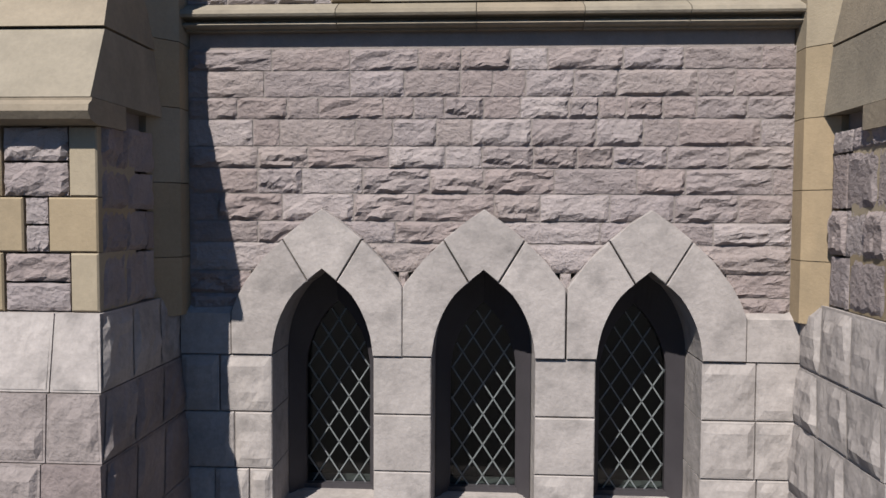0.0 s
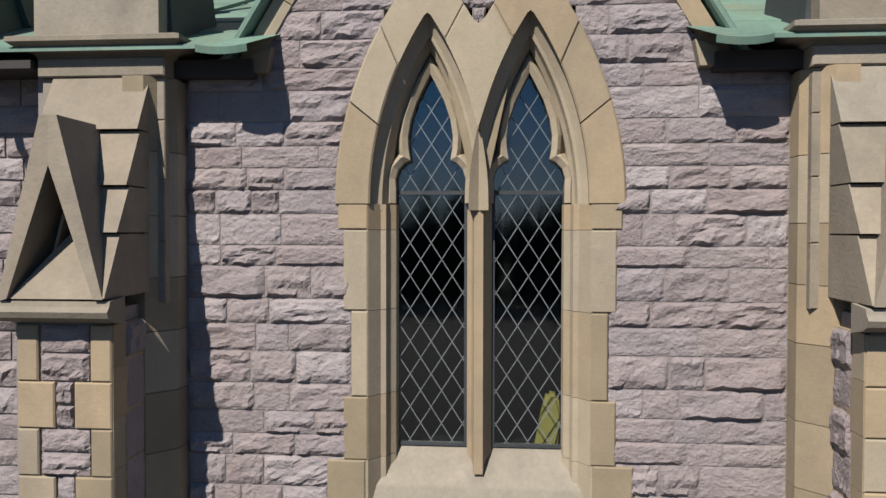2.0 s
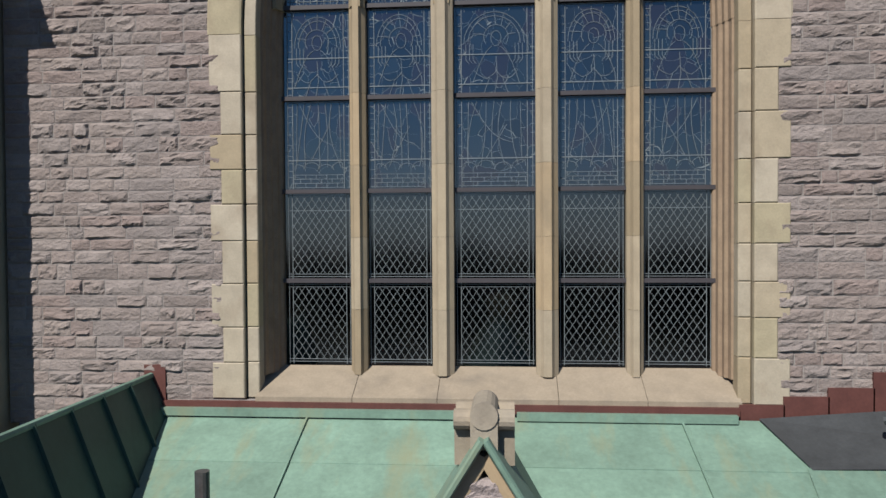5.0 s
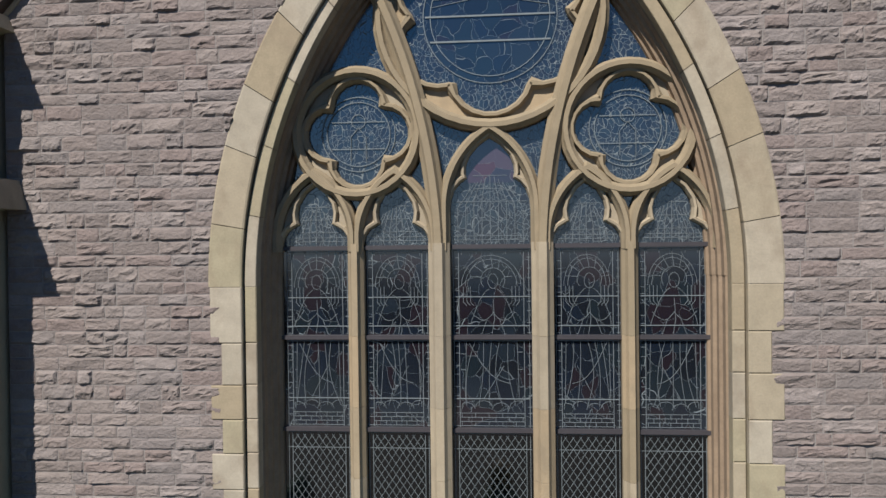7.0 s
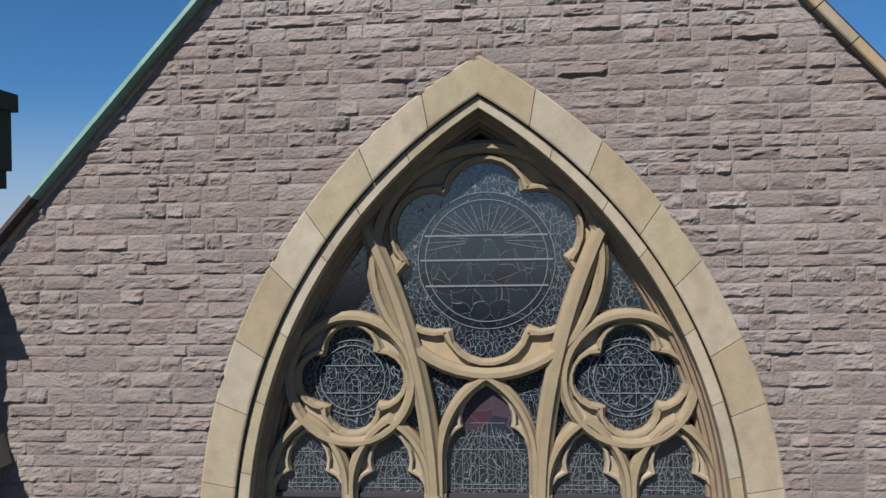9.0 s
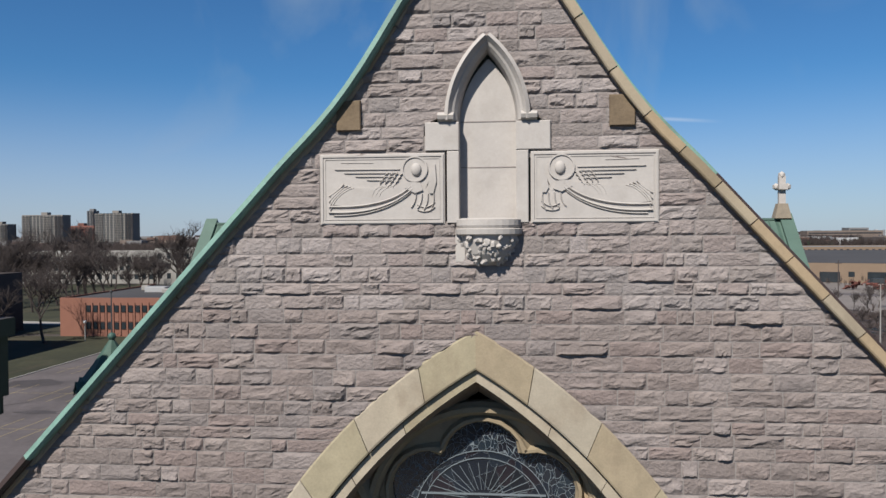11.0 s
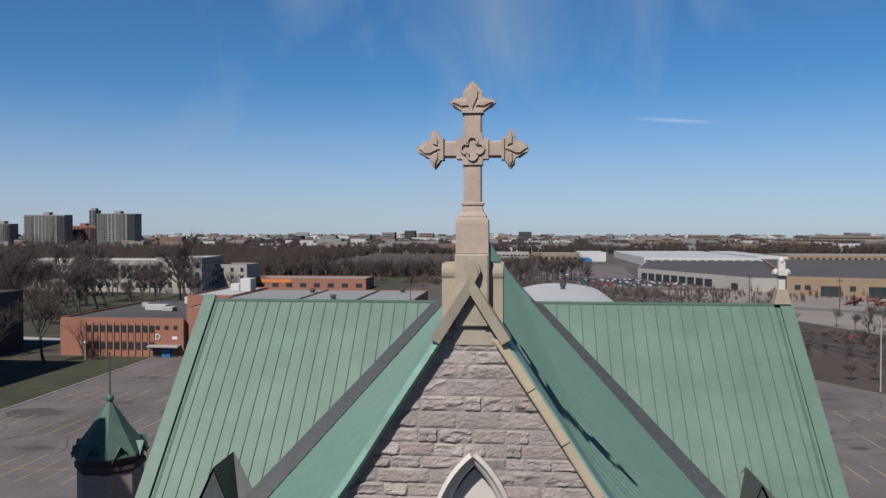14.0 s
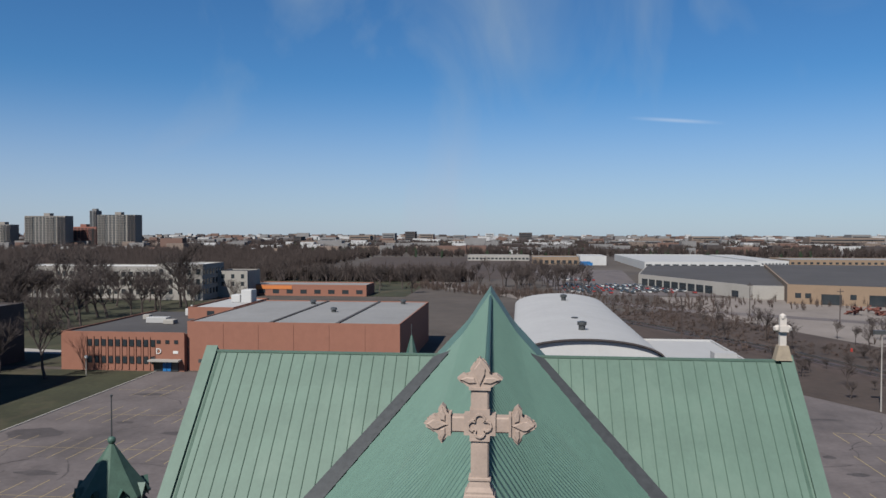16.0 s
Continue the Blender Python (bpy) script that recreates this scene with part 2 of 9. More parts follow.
M_CAME_D = material("dull_lead_came", (0.125, 0.145, 0.155), 0.6, var=0.15, scale=8)
M_COLLEGE = material("dim_grey_stone", (0.20, 0.19, 0.175), 0.9, var=0.1, scale=0.1)
# near-black colour stands for the unlit interiors behind the glass
M_INSIDE = material("interior_darkness", (0.010, 0.010, 0.012), 0.9, var=0.2, scale=2)
M_YELLOW = material("yellow_cloth", (0.409, 0.311, 0.082), 0.8, var=0.15, scale=6)
M_BRICK = material("red_brick", (0.176, 0.080, 0.056), 0.9, var=0.07, scale=0.6, bump=0.1, bump_scale=8, stain=(0.186, 0.086, 0.056), stain_amount=0.4, stain_scale=0.06)
M_ROOFFLAT = material("grey_flat_roof", (0.155, 0.155, 0.155), 0.9, var=0.12, scale=0.1, stain=(0.087, 0.087, 0.087), stain_amount=0.6, stain_scale=0.05)
M_ASPHALT = material("worn_asphalt", (0.084, 0.072, 0.071), 0.9, var=0.22, scale=0.12, bump=0.05, bump_scale=4, stain=(0.039, 0.034, 0.034), stain_amount=0.8, stain_scale=0.06, stain_stretch=(1.0, 0.45, 1))
M_TAR = material("dark_tarred_asphalt", (0.046, 0.040, 0.040), 0.85, var=0.25, scale=0.5)
M_STREET = material("dark_asphalt", (0.057, 0.054, 0.052), 0.9, var=0.15, scale=0.5)
M_LINE = material("faded_yellow_line", (0.221, 0.172, 0.090), 0.9, var=0.2, scale=1)
M_GRASS = material("spring_grass", (0.026, 0.027, 0.014), 0.95, var=0.35, scale=0.09, stain=(0.058, 0.046, 0.029), stain_amount=0.85, stain_scale=0.07, stain_stretch=(1, 0.5, 1))
M_SCRUB = material("dry_scrub", (0.041, 0.030, 0.025), 0.95, var=0.3, scale=0.05, stain=(0.034, 0.026, 0.021), stain_amount=0.8, stain_scale=0.03)
M_LAND = material("far_land", (0.052, 0.043, 0.037), 0.95, var=0.3, scale=0.012, stain=(0.085, 0.074, 0.064), stain_amount=0.7, stain_scale=0.008)
M_WHITEWALL = material("white_cladding", (0.319, 0.319, 0.316), 0.7, var=0.05, scale=0.2)
M_MEMBRANE = material("pale_grey_roof_membrane", (0.258, 0.258, 0.258), 0.75, var=0.06, scale=0.08)
M_CONCRETE = material("concrete", (0.217, 0.206, 0.190), 0.9, var=0.08, scale=0.1)
M_TAN = material("tan_brick", (0.165, 0.118, 0.082), 0.9, var=0.06, scale=0.2)
M_DARKROOF = material("dark_gravel_roof", (0.044, 0.041, 0.041), 0.9, var=0.2, scale=0.04)
M_TWIG = material("bare_twigs", (0.048, 0.038, 0.035), 0.95, var=0.25, scale=0.5, per="object", per_amount=0.25)
M_TWIG_I = material("bare_wood_far", (0.032, 0.024, 0.022), 0.95, var=0.3, scale=0.2, per="island", per_amount=0.35)
M_BRUSH = material("dry_brown_brush", (0.049, 0.035, 0.030), 0.95, var=0.3, scale=0.3, per="island", per_amount=0.35)
M_FIR = material("dark_conifer", (0.020, 0.033, 0.018), 0.95, var=0.3, scale=0.5)
M_WINDOW = material("dark_window_glass", (0.020, 0.025, 0.029), 0.15, var=0.2, scale=0.3, spec=0.6)
M_TOWER = material("drab_concrete", (0.17, 0.155, 0.14), 0.9, var=0.08, scale=0.05)
M_FARGREY = material("hazy_grey_wall", (0.134, 0.130, 0.130), 0.9, var=0.15, scale=0.01)
M_FARPALE = material("hazy_pale_wall", (0.30, 0.30, 0.30), 0.9, var=0.1, scale=0.01)
M_FARTAN = material("hazy_tan_wall", (0.132, 0.103, 0.086), 0.9, var=0.15, scale=0.01)
M_FARBRICK = material("hazy_brick_wall", (0.103, 0.064, 0.052), 0.9, var=0.15, scale=0.01)
M_GRAVEL = material("pale_gravel", (0.139, 0.121, 0.110), 0.95, var=0.15, scale=0.05, stain=(0.087, 0.075, 0.067), stain_amount=0.7, stain_scale=0.03)
M_BLUE = material("blue_painted_door", (0.016, 0.103, 0.258), 0.4, var=0.05)
M_SIGNWHITE = material("white_paint", (0.413, 0.413, 0.402), 0.6, var=0.03)
M_RED = material("red_paint", (0.233, 0.026, 0.020), 0.5, var=0.1)
M_DARK = material("dark_brown_cladding", (0.041, 0.034, 0.033), 0.8, var=0.15, scale=0.3)
M_WET = material("water_ditch", (0.047, 0.033, 0.029), 0.6, var=0.2, scale=0.06)


def glass_material(name, tint, gloss_rough, cells=0.0, colours=None, lead=0.0, gloss=0.13):
    """A pane: it lets a little light through, reflects by Fresnel, and may be pieced of small leaded bits."""
    m = bpy.data.materials.new(name)
    m.use_nodes = True
    n, l = m.node_tree.nodes, m.node_tree.links
    n.clear()
    out = n.new("ShaderNodeOutputMaterial")
    face = n.new("ShaderNodeLayerWeight")
    face.inputs["Blend"].default_value = 0.5
    power = n.new("ShaderNodeMath")
    power.operation, power.inputs[1].default_value = "POWER", 3.0
    fres = n.new("ShaderNodeMapRange")
    fres.inputs["To Min"].default_value, fres.inputs["To Max"].default_value = gloss, 0.9
    l.new(face.outputs["Facing"], power.inputs[0])
    l.new(power.outputs["Value"], fres.inputs["Value"])
    gl = n.new("ShaderNodeBsdfGlossy")
    gl.inputs["Roughness"].default_value = gloss_rough
    ms = n.new("ShaderNodeMixShader")
    l.new(fres.outputs["Result"], ms.inputs[0])
    l.new(gl.outputs["BSDF"], ms.inputs[2])
    if not cells:
        tr = n.new("ShaderNodeBsdfTransparent")
        tr.inputs["Color"].default_value = tuple(tint) + (1,)
        l.new(tr.outputs["BSDF"], ms.inputs[1])
        l.new(ms.outputs["Shader"], out.inputs["Surface"])
        return m
    geo = n.new("ShaderNodeNewGeometry")
    mp2 = n.new("ShaderNodeMapping")
    mp2.inputs["Scale"].default_value = (1, 0.0, 0.8)
    wob = n.new("ShaderNodeTexNoise")
    wob.inputs["Scale"].default_value = 2.3
    add = n.new("ShaderNodeVectorMath")
    add.operation = "MULTIPLY_ADD"
    add.inputs[1].default_value = (0.35, 0.0, 0.35)
    l.new(geo.outputs["Position"], wob.inputs["Vector"])
    l.new(wob.outputs["Color"], add.inputs[0])
    l.new(geo.outputs["Position"], mp2.inputs["Vector"])
    l.new(mp2.outputs["Vector"], add.inputs[2])
    vor, vcol = n.new("ShaderNodeTexVoronoi"), n.new("ShaderNodeTexVoronoi")
    vor.feature = "DISTANCE_TO_EDGE"
    for v in (vor, vcol):
        v.inputs["Scale"].default_value = cells
        l.new(add.outputs["Vector"], v.inputs["Vector"])
    step = n.new("ShaderNodeMath")
    step.operation, step.inputs[1].default_value = "LESS_THAN", lead * cells
    l.new(vor.outputs["Distance"], step.inputs[0])
    rp = n.new("ShaderNodeValToRGB")
    sep = n.new("ShaderNodeSeparateColor")
    l.new(vcol.outputs["Color"], sep.inputs["Color"])
    els = rp.color_ramp.elements
    while len(els) < len(colours):
        els.new(0.5)
    for i, c in enumerate(colours):
        els[i].position, els[i].color = i / len(colours), tuple(c) + (1,)
    rp.color_ramp.interpolation = "CONSTANT"
    l.new(sep.outputs["Red"], rp.inputs["Fac"])
    df = n.new("ShaderNodeBsdfDiffuse")
    l.new(rp.outputs["Color"], df.inputs["Color"])
    l.new(df.outputs["BSDF"], ms.inputs[1])
    came = n.new("ShaderNodeBsdfDiffuse")
    came.inputs["Color"].default_value = (0.13, 0.15, 0.16, 1)
    m2 = n.new("ShaderNodeMixShader")
    l.new(step.outputs["Value"], m2.inputs[0])
    l.new(ms.outputs["Shader"], m2.inputs[1])
    l.new(came.outputs["BSDF"], m2.inputs[2])
    l.new(m2.outputs["Shader"], out.inputs["Surface"])
    return m


M_GLASS = glass_material("clear_leaded_glass", (0.62, 0.70, 0.68), 0.05)
# dimmer copy of the clear glass, for the shaded lancet recesses
M_GLASS_D = glass_material("dim_basement_glass", (0.34, 0.40, 0.40), 0.05, gloss=0.04)
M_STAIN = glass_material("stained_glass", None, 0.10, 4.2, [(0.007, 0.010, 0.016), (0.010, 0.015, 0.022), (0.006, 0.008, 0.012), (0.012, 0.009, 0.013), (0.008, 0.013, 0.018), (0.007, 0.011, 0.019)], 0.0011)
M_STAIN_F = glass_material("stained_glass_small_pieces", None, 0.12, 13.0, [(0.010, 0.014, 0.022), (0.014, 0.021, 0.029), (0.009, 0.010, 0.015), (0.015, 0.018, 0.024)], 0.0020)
M_STAIN_P = glass_material("purple_stained_glass", None, 0.12, 3.0, [(0.05, 0.022, 0.034), (0.04, 0.025, 0.04), (0.02, 0.02, 0.035), (0.05, 0.035, 0.05)], 0.0008)
M_PLAINPANE = glass_material("diamond_pane_glass", (0.10, 0.13, 0.15), 0.08)


# ---- mesh helpers ----
def link_mesh(name, bm, mat, smooth=False):
    me = bpy.data.meshes.new(name)
    bmesh.ops.recalc_face_normals(bm, faces=bm.faces[:])
    bm.to_mesh(me)
    bm.free()
    if smooth:
        me.polygons.foreach_set("use_smooth", [True] * len(me.polygons))
    me.materials.append(mat)
    return new(name, me)


def part(name, bm, mat, parent, label="", kind="", smooth=False):
    ob = link_mesh(name, bm, mat, smooth)
    ob.parent = parent
    if parent is not None and parent.type == "EMPTY":
        ob.matrix_parent_inverse = Matrix.Translation(-parent.location)
    return tagged(ob, label, kind=kind)


def thing(name, at, label, category, group="", kind=""):
    ob = new(name)
    ob.location = at
    ob.empty_display_size = 0.2
    return tagged(ob, label, category, group, kind)


def solo(name, bm, mat, label, category, group="", kind="", smooth=False):
    return tagged(link_mesh(name, bm, mat, smooth), label, category, group, kind)


def quad(bm, pts):
    return bm.faces.new([bm.verts.new(p) for p in pts])


def hexa(bm, p):
    """A box from eight corners: the lower four, then the upper four, in one turning sense."""
    v = [bm.verts.new(c) for c in p]
    for f in ((0, 1, 2, 3), (4, 5, 6, 7), (0, 1, 5, 4), (1, 2, 6, 5), (2, 3, 7, 6), (3, 0, 4, 7)):
        bm.faces.new([v[i] for i in f])
    return v


def box(bm, x0, x1, y0, y1, z0, z1):
    return hexa(bm, [(x0, y0, z0), (x1, y0, z0), (x1, y1, z0), (x0, y1, z0), (x0, y0, z1), (x1, y0, z1), (x1, y1, z1), (x0, y1, z1)])


def block(bm, x0, x1, y0, y1, z0, z1, c=0.012):
    """A dressed stone: its front (towards -y) has a small chamfer all round."""
    r = [(x0, z0), (x1, z0), (x1, z1), (x0, z1)]
    q = [(x0 + c, z0 + c), (x1 - c, z0 + c), (x1 - c, z1 - c), (x0 + c, z1 - c)]
    back = [bm.verts.new((x, y1, z)) for x, z in r]
    mid = [bm.verts.new((x, y0 + c, z)) for x, z in r]
    front = [bm.verts.new((x, y0, z)) for x, z in q]
    bm.faces.new(front), bm.faces.new(back[::-1])
    for i in range(4):
        j = (i + 1) % 4
        bm.faces.new((front[i], front[j], mid[j], mid[i])), bm.faces.new((mid[i], mid[j], back[j], back[i]))


def prism(bm, pts, y0, y1):
    """A polygon in x and z, run from y0 to y1."""
    a, b = [bm.verts.new((x, y0, z)) for x, z in pts], [bm.verts.new((x, y1, z)) for x, z in pts]
    bm.faces.new(a), bm.faces.new(b[::-1])
    for i in range(len(pts)):
        j = (i + 1) % len(pts)
        bm.faces.new((a[i], b[i], b[j], a[j]))


def prism_x(bm, pts, x0, x1):
    """A polygon in y and z, run from x0 to x1."""
    a, b = [bm.verts.new((x0, y, z)) for y, z in pts], [bm.verts.new((x1, y, z)) for y, z in pts]
    bm.faces.new(a), bm.faces.new(b[::-1])
    for i in range(len(pts)):
        j = (i + 1) % len(pts)
        bm.faces.new((a[i], b[i], b[j], a[j]))


def sweep(bm, pts, prof, closed=False):
    """A section prof, of (sideways, y), run along the line pts of (x, z)."""
    P = [Vector(p) for p in pts]
    n, rings = len(P), []
    for i in range(n):
        a = (P[i] - P[i - 1]) if (i > 0 or closed) else (P[1] - P[0])
        b = (P[(i + 1) % n] - P[i]) if (i < n - 1 or closed) else a
        a, b = a.normalized(), b.normalized()
        t = a + b
        t = t.normalized() if t.length > 1e-4 else a
        nrm = Vector((-t.y, t.x))
        k = min(1.8, 1.0 / max(0.35, nrm.dot(Vector((-a.y, a.x)))))
        rings.append([bm.verts.new((P[i].x + nrm.x * o * k, y, P[i].y + nrm.y * o * k)) for o, y in prof])
    m = len(prof)
    for i in range(n if closed else n - 1):
        r, s = rings[i], rings[(i + 1) % n]
        for j in range(m):
            k = (j + 1) % m
            bm.faces.new((r[j], r[k], s[k], s[j]))
    if not closed:
        bm.faces.new(rings[0][::-1]), bm.faces.new(rings[-1])


def bar_section(w, y0, y1, c):
    """A moulded stone bar: a narrow nose in front, widening back to its full width."""
    return [(-w, y1), (-w, y0 + c), (-w * 0.62, y0 + c * 0.55), (-w * 0.36, y0), (w * 0.36, y0), (w * 0.62, y0 + c * 0.55), (w, y0 + c), (w, y1)]


def arch_half(cx, w, spring, apex, n=14, side=1):
    """One side of a pointed arch, from its spring up to its apex."""
    h = apex - spring
    R = (w * w + h * h) / (2 * w)
    top = math.asin(min(1.0, h / R))
    return [(cx + side * (w - R + R * math.cos(top * i / n)), spring + R * math.sin(top * i / n)) for i in range(n + 1)]


def arch(cx, w, spring, apex, n=14):
    """The whole arch, left foot to right foot."""
    return arch_half(cx, w, spring, apex, n, -1) + arch_half(cx, w, spring, apex, n, 1)[::-1][1:]


def arch_width(w, spring, apex, z):
    """Half the width of the arch at the height z (0 above it, w below its spring)."""
    if z <= spring:
        return w
    if z >= apex:
        return 0.0
    h = apex - spring
    R = (w * w + h * h) / (2 * w)
    return max(0.0, w - R + math.sqrt(max(0.0, R * R - (z - spring) ** 2)))


def foil(cx, cz, n, d, r, turn=90.0, seg=9):
    """The outline of n lobes of radius r, d from the centre."""
    pts = []
    half = math.pi / n
    cusp = d * math.cos(half) + math.sqrt(max(0.0, r * r - (d * math.sin(half)) ** 2))
    cu = (cusp * math.cos(half) - d, cusp * math.sin(half))
    lim = math.atan2(cu[1], cu[0])
    for k in range(n):
        a0 = radians(turn) + 2 * math.pi * k / n
        for i in range(seg + 1):
            b = -lim + 2 * lim * i / seg
            x, y = d + r * math.cos(b), r * math.sin(b)
            pts.append((cx + x * math.cos(a0) - y * math.sin(a0), cz + x * math.sin(a0) + y * math.cos(a0)))
    return pts


def circle(cx, cz, r, n=40):
    return [(cx + r * math.cos(2 * math.pi * i / n), cz + r * math.sin(2 * math.pi * i / n)) for i in range(n)]


def tube(bm, p, q, r0, r1, n=6):
    """A tapered round stick."""
    p, q = Vector(p), Vector(q)
    w = (q - p).normalized()
    u = w.cross(Vector((0, 0, 1)) if abs(w.z) < 0.9 else Vector((1, 0, 0))).normalized()
    v = w.cross(u)
    a = [bm.verts.new(p + (u * math.cos(2 * math.pi * i / n) + v * math.sin(2 * math.pi * i / n)) * r0) for i in range(n)]
    b = [bm.verts.new(q + (u * math.cos(2 * math.pi * i / n) + v * math.sin(2 * math.pi * i / n)) * r1) for i in range(n)]
    for i in range(n):
        j = (i + 1) % n
        bm.faces.new((a[i], a[j], b[j], b[i]))
    bm.faces.new(a[::-1]), bm.faces.new(b)


def lathe(bm, cx, cy, prof, n=16):
    """A round body from (radius, height) pairs."""
    rings = [[bm.verts.new((cx + r * math.cos(2 * math.pi * (i + 0.5) / n), cy + r * math.sin(2 * math.pi * (i + 0.5) / n), z)) for i in range(n)] for r, z in prof]
    for a, b in zip(rings, rings[1:]):
        for i in range(n):
            j = (i + 1) % n
            bm.faces.new((a[i], a[j], b[j], b[i]))
    bm.faces.new(rings[0][::-1]), bm.faces.new(rings[-1])


# ---- rock-faced stones ----
rng = random.Random(7)


def rock_grid(w, h, seed, rough=1.0, nx=11, nz=7):
    """Corners and faces of one rock-faced stone of that size about the origin, its face towards -y, split off in uneven flat spalls."""
    r = random.Random(seed)
    off = Vector((r.uniform(-50, 50), r.uniform(-50, 50), r.uniform(-50, 50)))
    deep = r.choice((0.4, 0.8, 1.0, 1.5))
    cuts = [(r.uniform(0.012, 0.036), r.uniform(-0.07, 0.07), r.uniform(-0.26, 0.22), r.uniform(-0.35, 0.35) * w, r.uniform(-0.3, 0.3) * h) for _ in range(r.choice((3, 4, 5)))]
    spall = r.choice((0.0, 0.006, 0.012, 0.018, 0.026))
    slack = 0.006 if nx > 4 else 0.003
    verts, faces = [], []
    for k in range(nz + 1):
        for i in range(nx + 1):
            u, v = i / nx - 0.5, k / nz - 0.5
            rim = (i in (0, nx)) or (k in (0, nz))
            jx, jz = (0.0, 0.0) if rim else (r.uniform(-0.32, 0.32) / nx, r.uniform(-0.32, 0.32) / nz)
            x, z = (u + jx) * w, (v + jz) * h
            edge = min((0.5 - abs(u)) * w, (0.5 - abs(v)) * h) / 0.016
            flat = min(c + gx * (x - px) + gz * (z - pz) for c, gx, gz, px, pz in cuts)
            level = noise.noise(Vector((x * 5.5, z * 13, 5)) + off)
            step = (0.0 if level < 0.02 else 1.0 if level < 0.32 else 1.6) * spall
            lump = noise.noise(Vector((x * 20, z * 26, 3)) + off) * 0.005
            y = -0.006 - min(1.0, edge) * (max(0.003, flat) * deep + lump + step) * rough
            if rim:
                y = -0.001 - 0.007 * r.random()
                x, z = x - r.random() * slack * (1 if u > 0 else -1) * (i in (0, nx)), z - r.random() * slack * (1 if v > 0 else -1) * (k in (0, nz))
            verts.append((x, y, z))
    for k in range(nz):
        for i in range(nx):
            a = k * (nx + 1) + i
            faces.append((a, a + 1, a + nx + 2, a + nx + 1))
    rim = [i for i in range(nx + 1)] + [(k + 1) * (nx + 1) + nx for k in range(nz)] + [nz * (nx + 1) + i for i in range(nx - 1, -1, -1)] + [k * (nx + 1) for k in range(nz - 1, 0, -1)]
    base = len(verts)
    for i in rim:
        verts.append((verts[i][0], 0.05, verts[i][2]))
    for i in range(len(rim)):
        j = (i + 1) % len(rim)
        faces.append((rim[j], rim[i], base + i, base + j))
    return verts, faces


ROCK_MESH = {}


def rock_mesh(width_class, variant, rough, mat):
    key = (width_class, variant, rough, mat.name)
    if key not in ROCK_MESH:
        verts, faces = rock_grid(width_class, 0.2, 100 * variant + int(width_class * 100), rough)
        me = bpy.data.meshes.new("stone")
        me.from_pydata(verts, [], faces)
        me.materials.append(mat)
        ROCK_MESH[key] = me
    return ROCK_MESH[key]


def stone_object(parent, x0, x1, z0, z1, y, rough, mat, spot=None):
    """One stone as a part of a wall. spot turns it to another side of a body."""
    w, h = x1 - x0, z1 - z0
    cls = min((0.22, 0.34, 0.48, 0.62), key=lambda c: abs(c - w))
    ob = new("stone", rock_mesh(cls, rng.randrange(7), rough, mat))
    m = Matrix.Translation(((x0 + x1) / 2, y, (z0 + z1) / 2)) @ Matrix.Diagonal((w / cls, 1, h / 0.2, 1))
    ob.matrix_world = (spot @ m) if spot else m
    ob.parent = parent
    ob.matrix_parent_inverse = Matrix.Translation(-parent.location)
    return ob


class Pile:
    """Stones past the counted ones, joined into one mesh."""

    def __init__(self):
        self.v, self.f = [], []

    def add(self, x0, x1, z0, z1, y, rough, nx=5, nz=3, spot=None, lean=(0.0, 0.0)):
        """lean: how far the left and the right end move sideways from the stone's foot to its top."""
        w, h = x1 - x0, z1 - z0
        verts, faces = rock_grid(w, h, rng.randrange(10 ** 6), rough, nx, nz)
        n, cx, cz = len(self.v), (x0 + x1) / 2, (z0 + z1) / 2
        pts = [Vector((cx + a + c / h * (lean[0] * (0.5 - a / w) + lean[1] * (0.5 + a / w)), y + b, cz + c)) for a, b, c in verts]
        self.v += [tuple(spot @ p) if spot else tuple(p) for p in pts]
        self.f += [tuple(n + i for i in f) for f in faces]

    def done(self, name, mat, parent, label=""):
        me = bpy.data.meshes.new(name)
        me.from_pydata(self.v, [], self.f)
        me.materials.append(mat)
        ob = new(name, me)
        ob.parent = parent
        ob.matrix_parent_inverse = Matrix.Translation(-parent.location)
        return tagged(ob, label, kind="stuff")


def courses(z0, z1, low, high):
    """Heights of the courses of a wall."""
    out, z = [z0], z0
    while z < z1 - low * 0.8:
        z += rng.uniform(low, high)
        out.append(min(z, z1))
    return out


def stones_in(xa, xb, low, high):
    """Cuts a stretch of a course into stones."""
    cuts, x = [xa], xa
    while xb - x > high:
        x += rng.uniform(low, high)
        cuts.append(x)
    if len(cuts) > 1 and xb - cuts[-1] < low * 0.6:
        cuts.pop()
    cuts.append(xb)
    return list(zip(cuts, cuts[1:]))


def free_spans(xa, xb, holes):
    """What is left of [xa, xb] beside the holes."""
    spans = [(xa, xb)]
    for a, b in holes:
        nxt = []
        for p, q in spans:
            if b <= p or a >= q:
                nxt.append((p, q))
            else:
                if a - p > 0.02:
                    nxt.append((p, a))
                if q - b > 0.02:
                    nxt.append((b, q))
        spans = nxt
    return spans


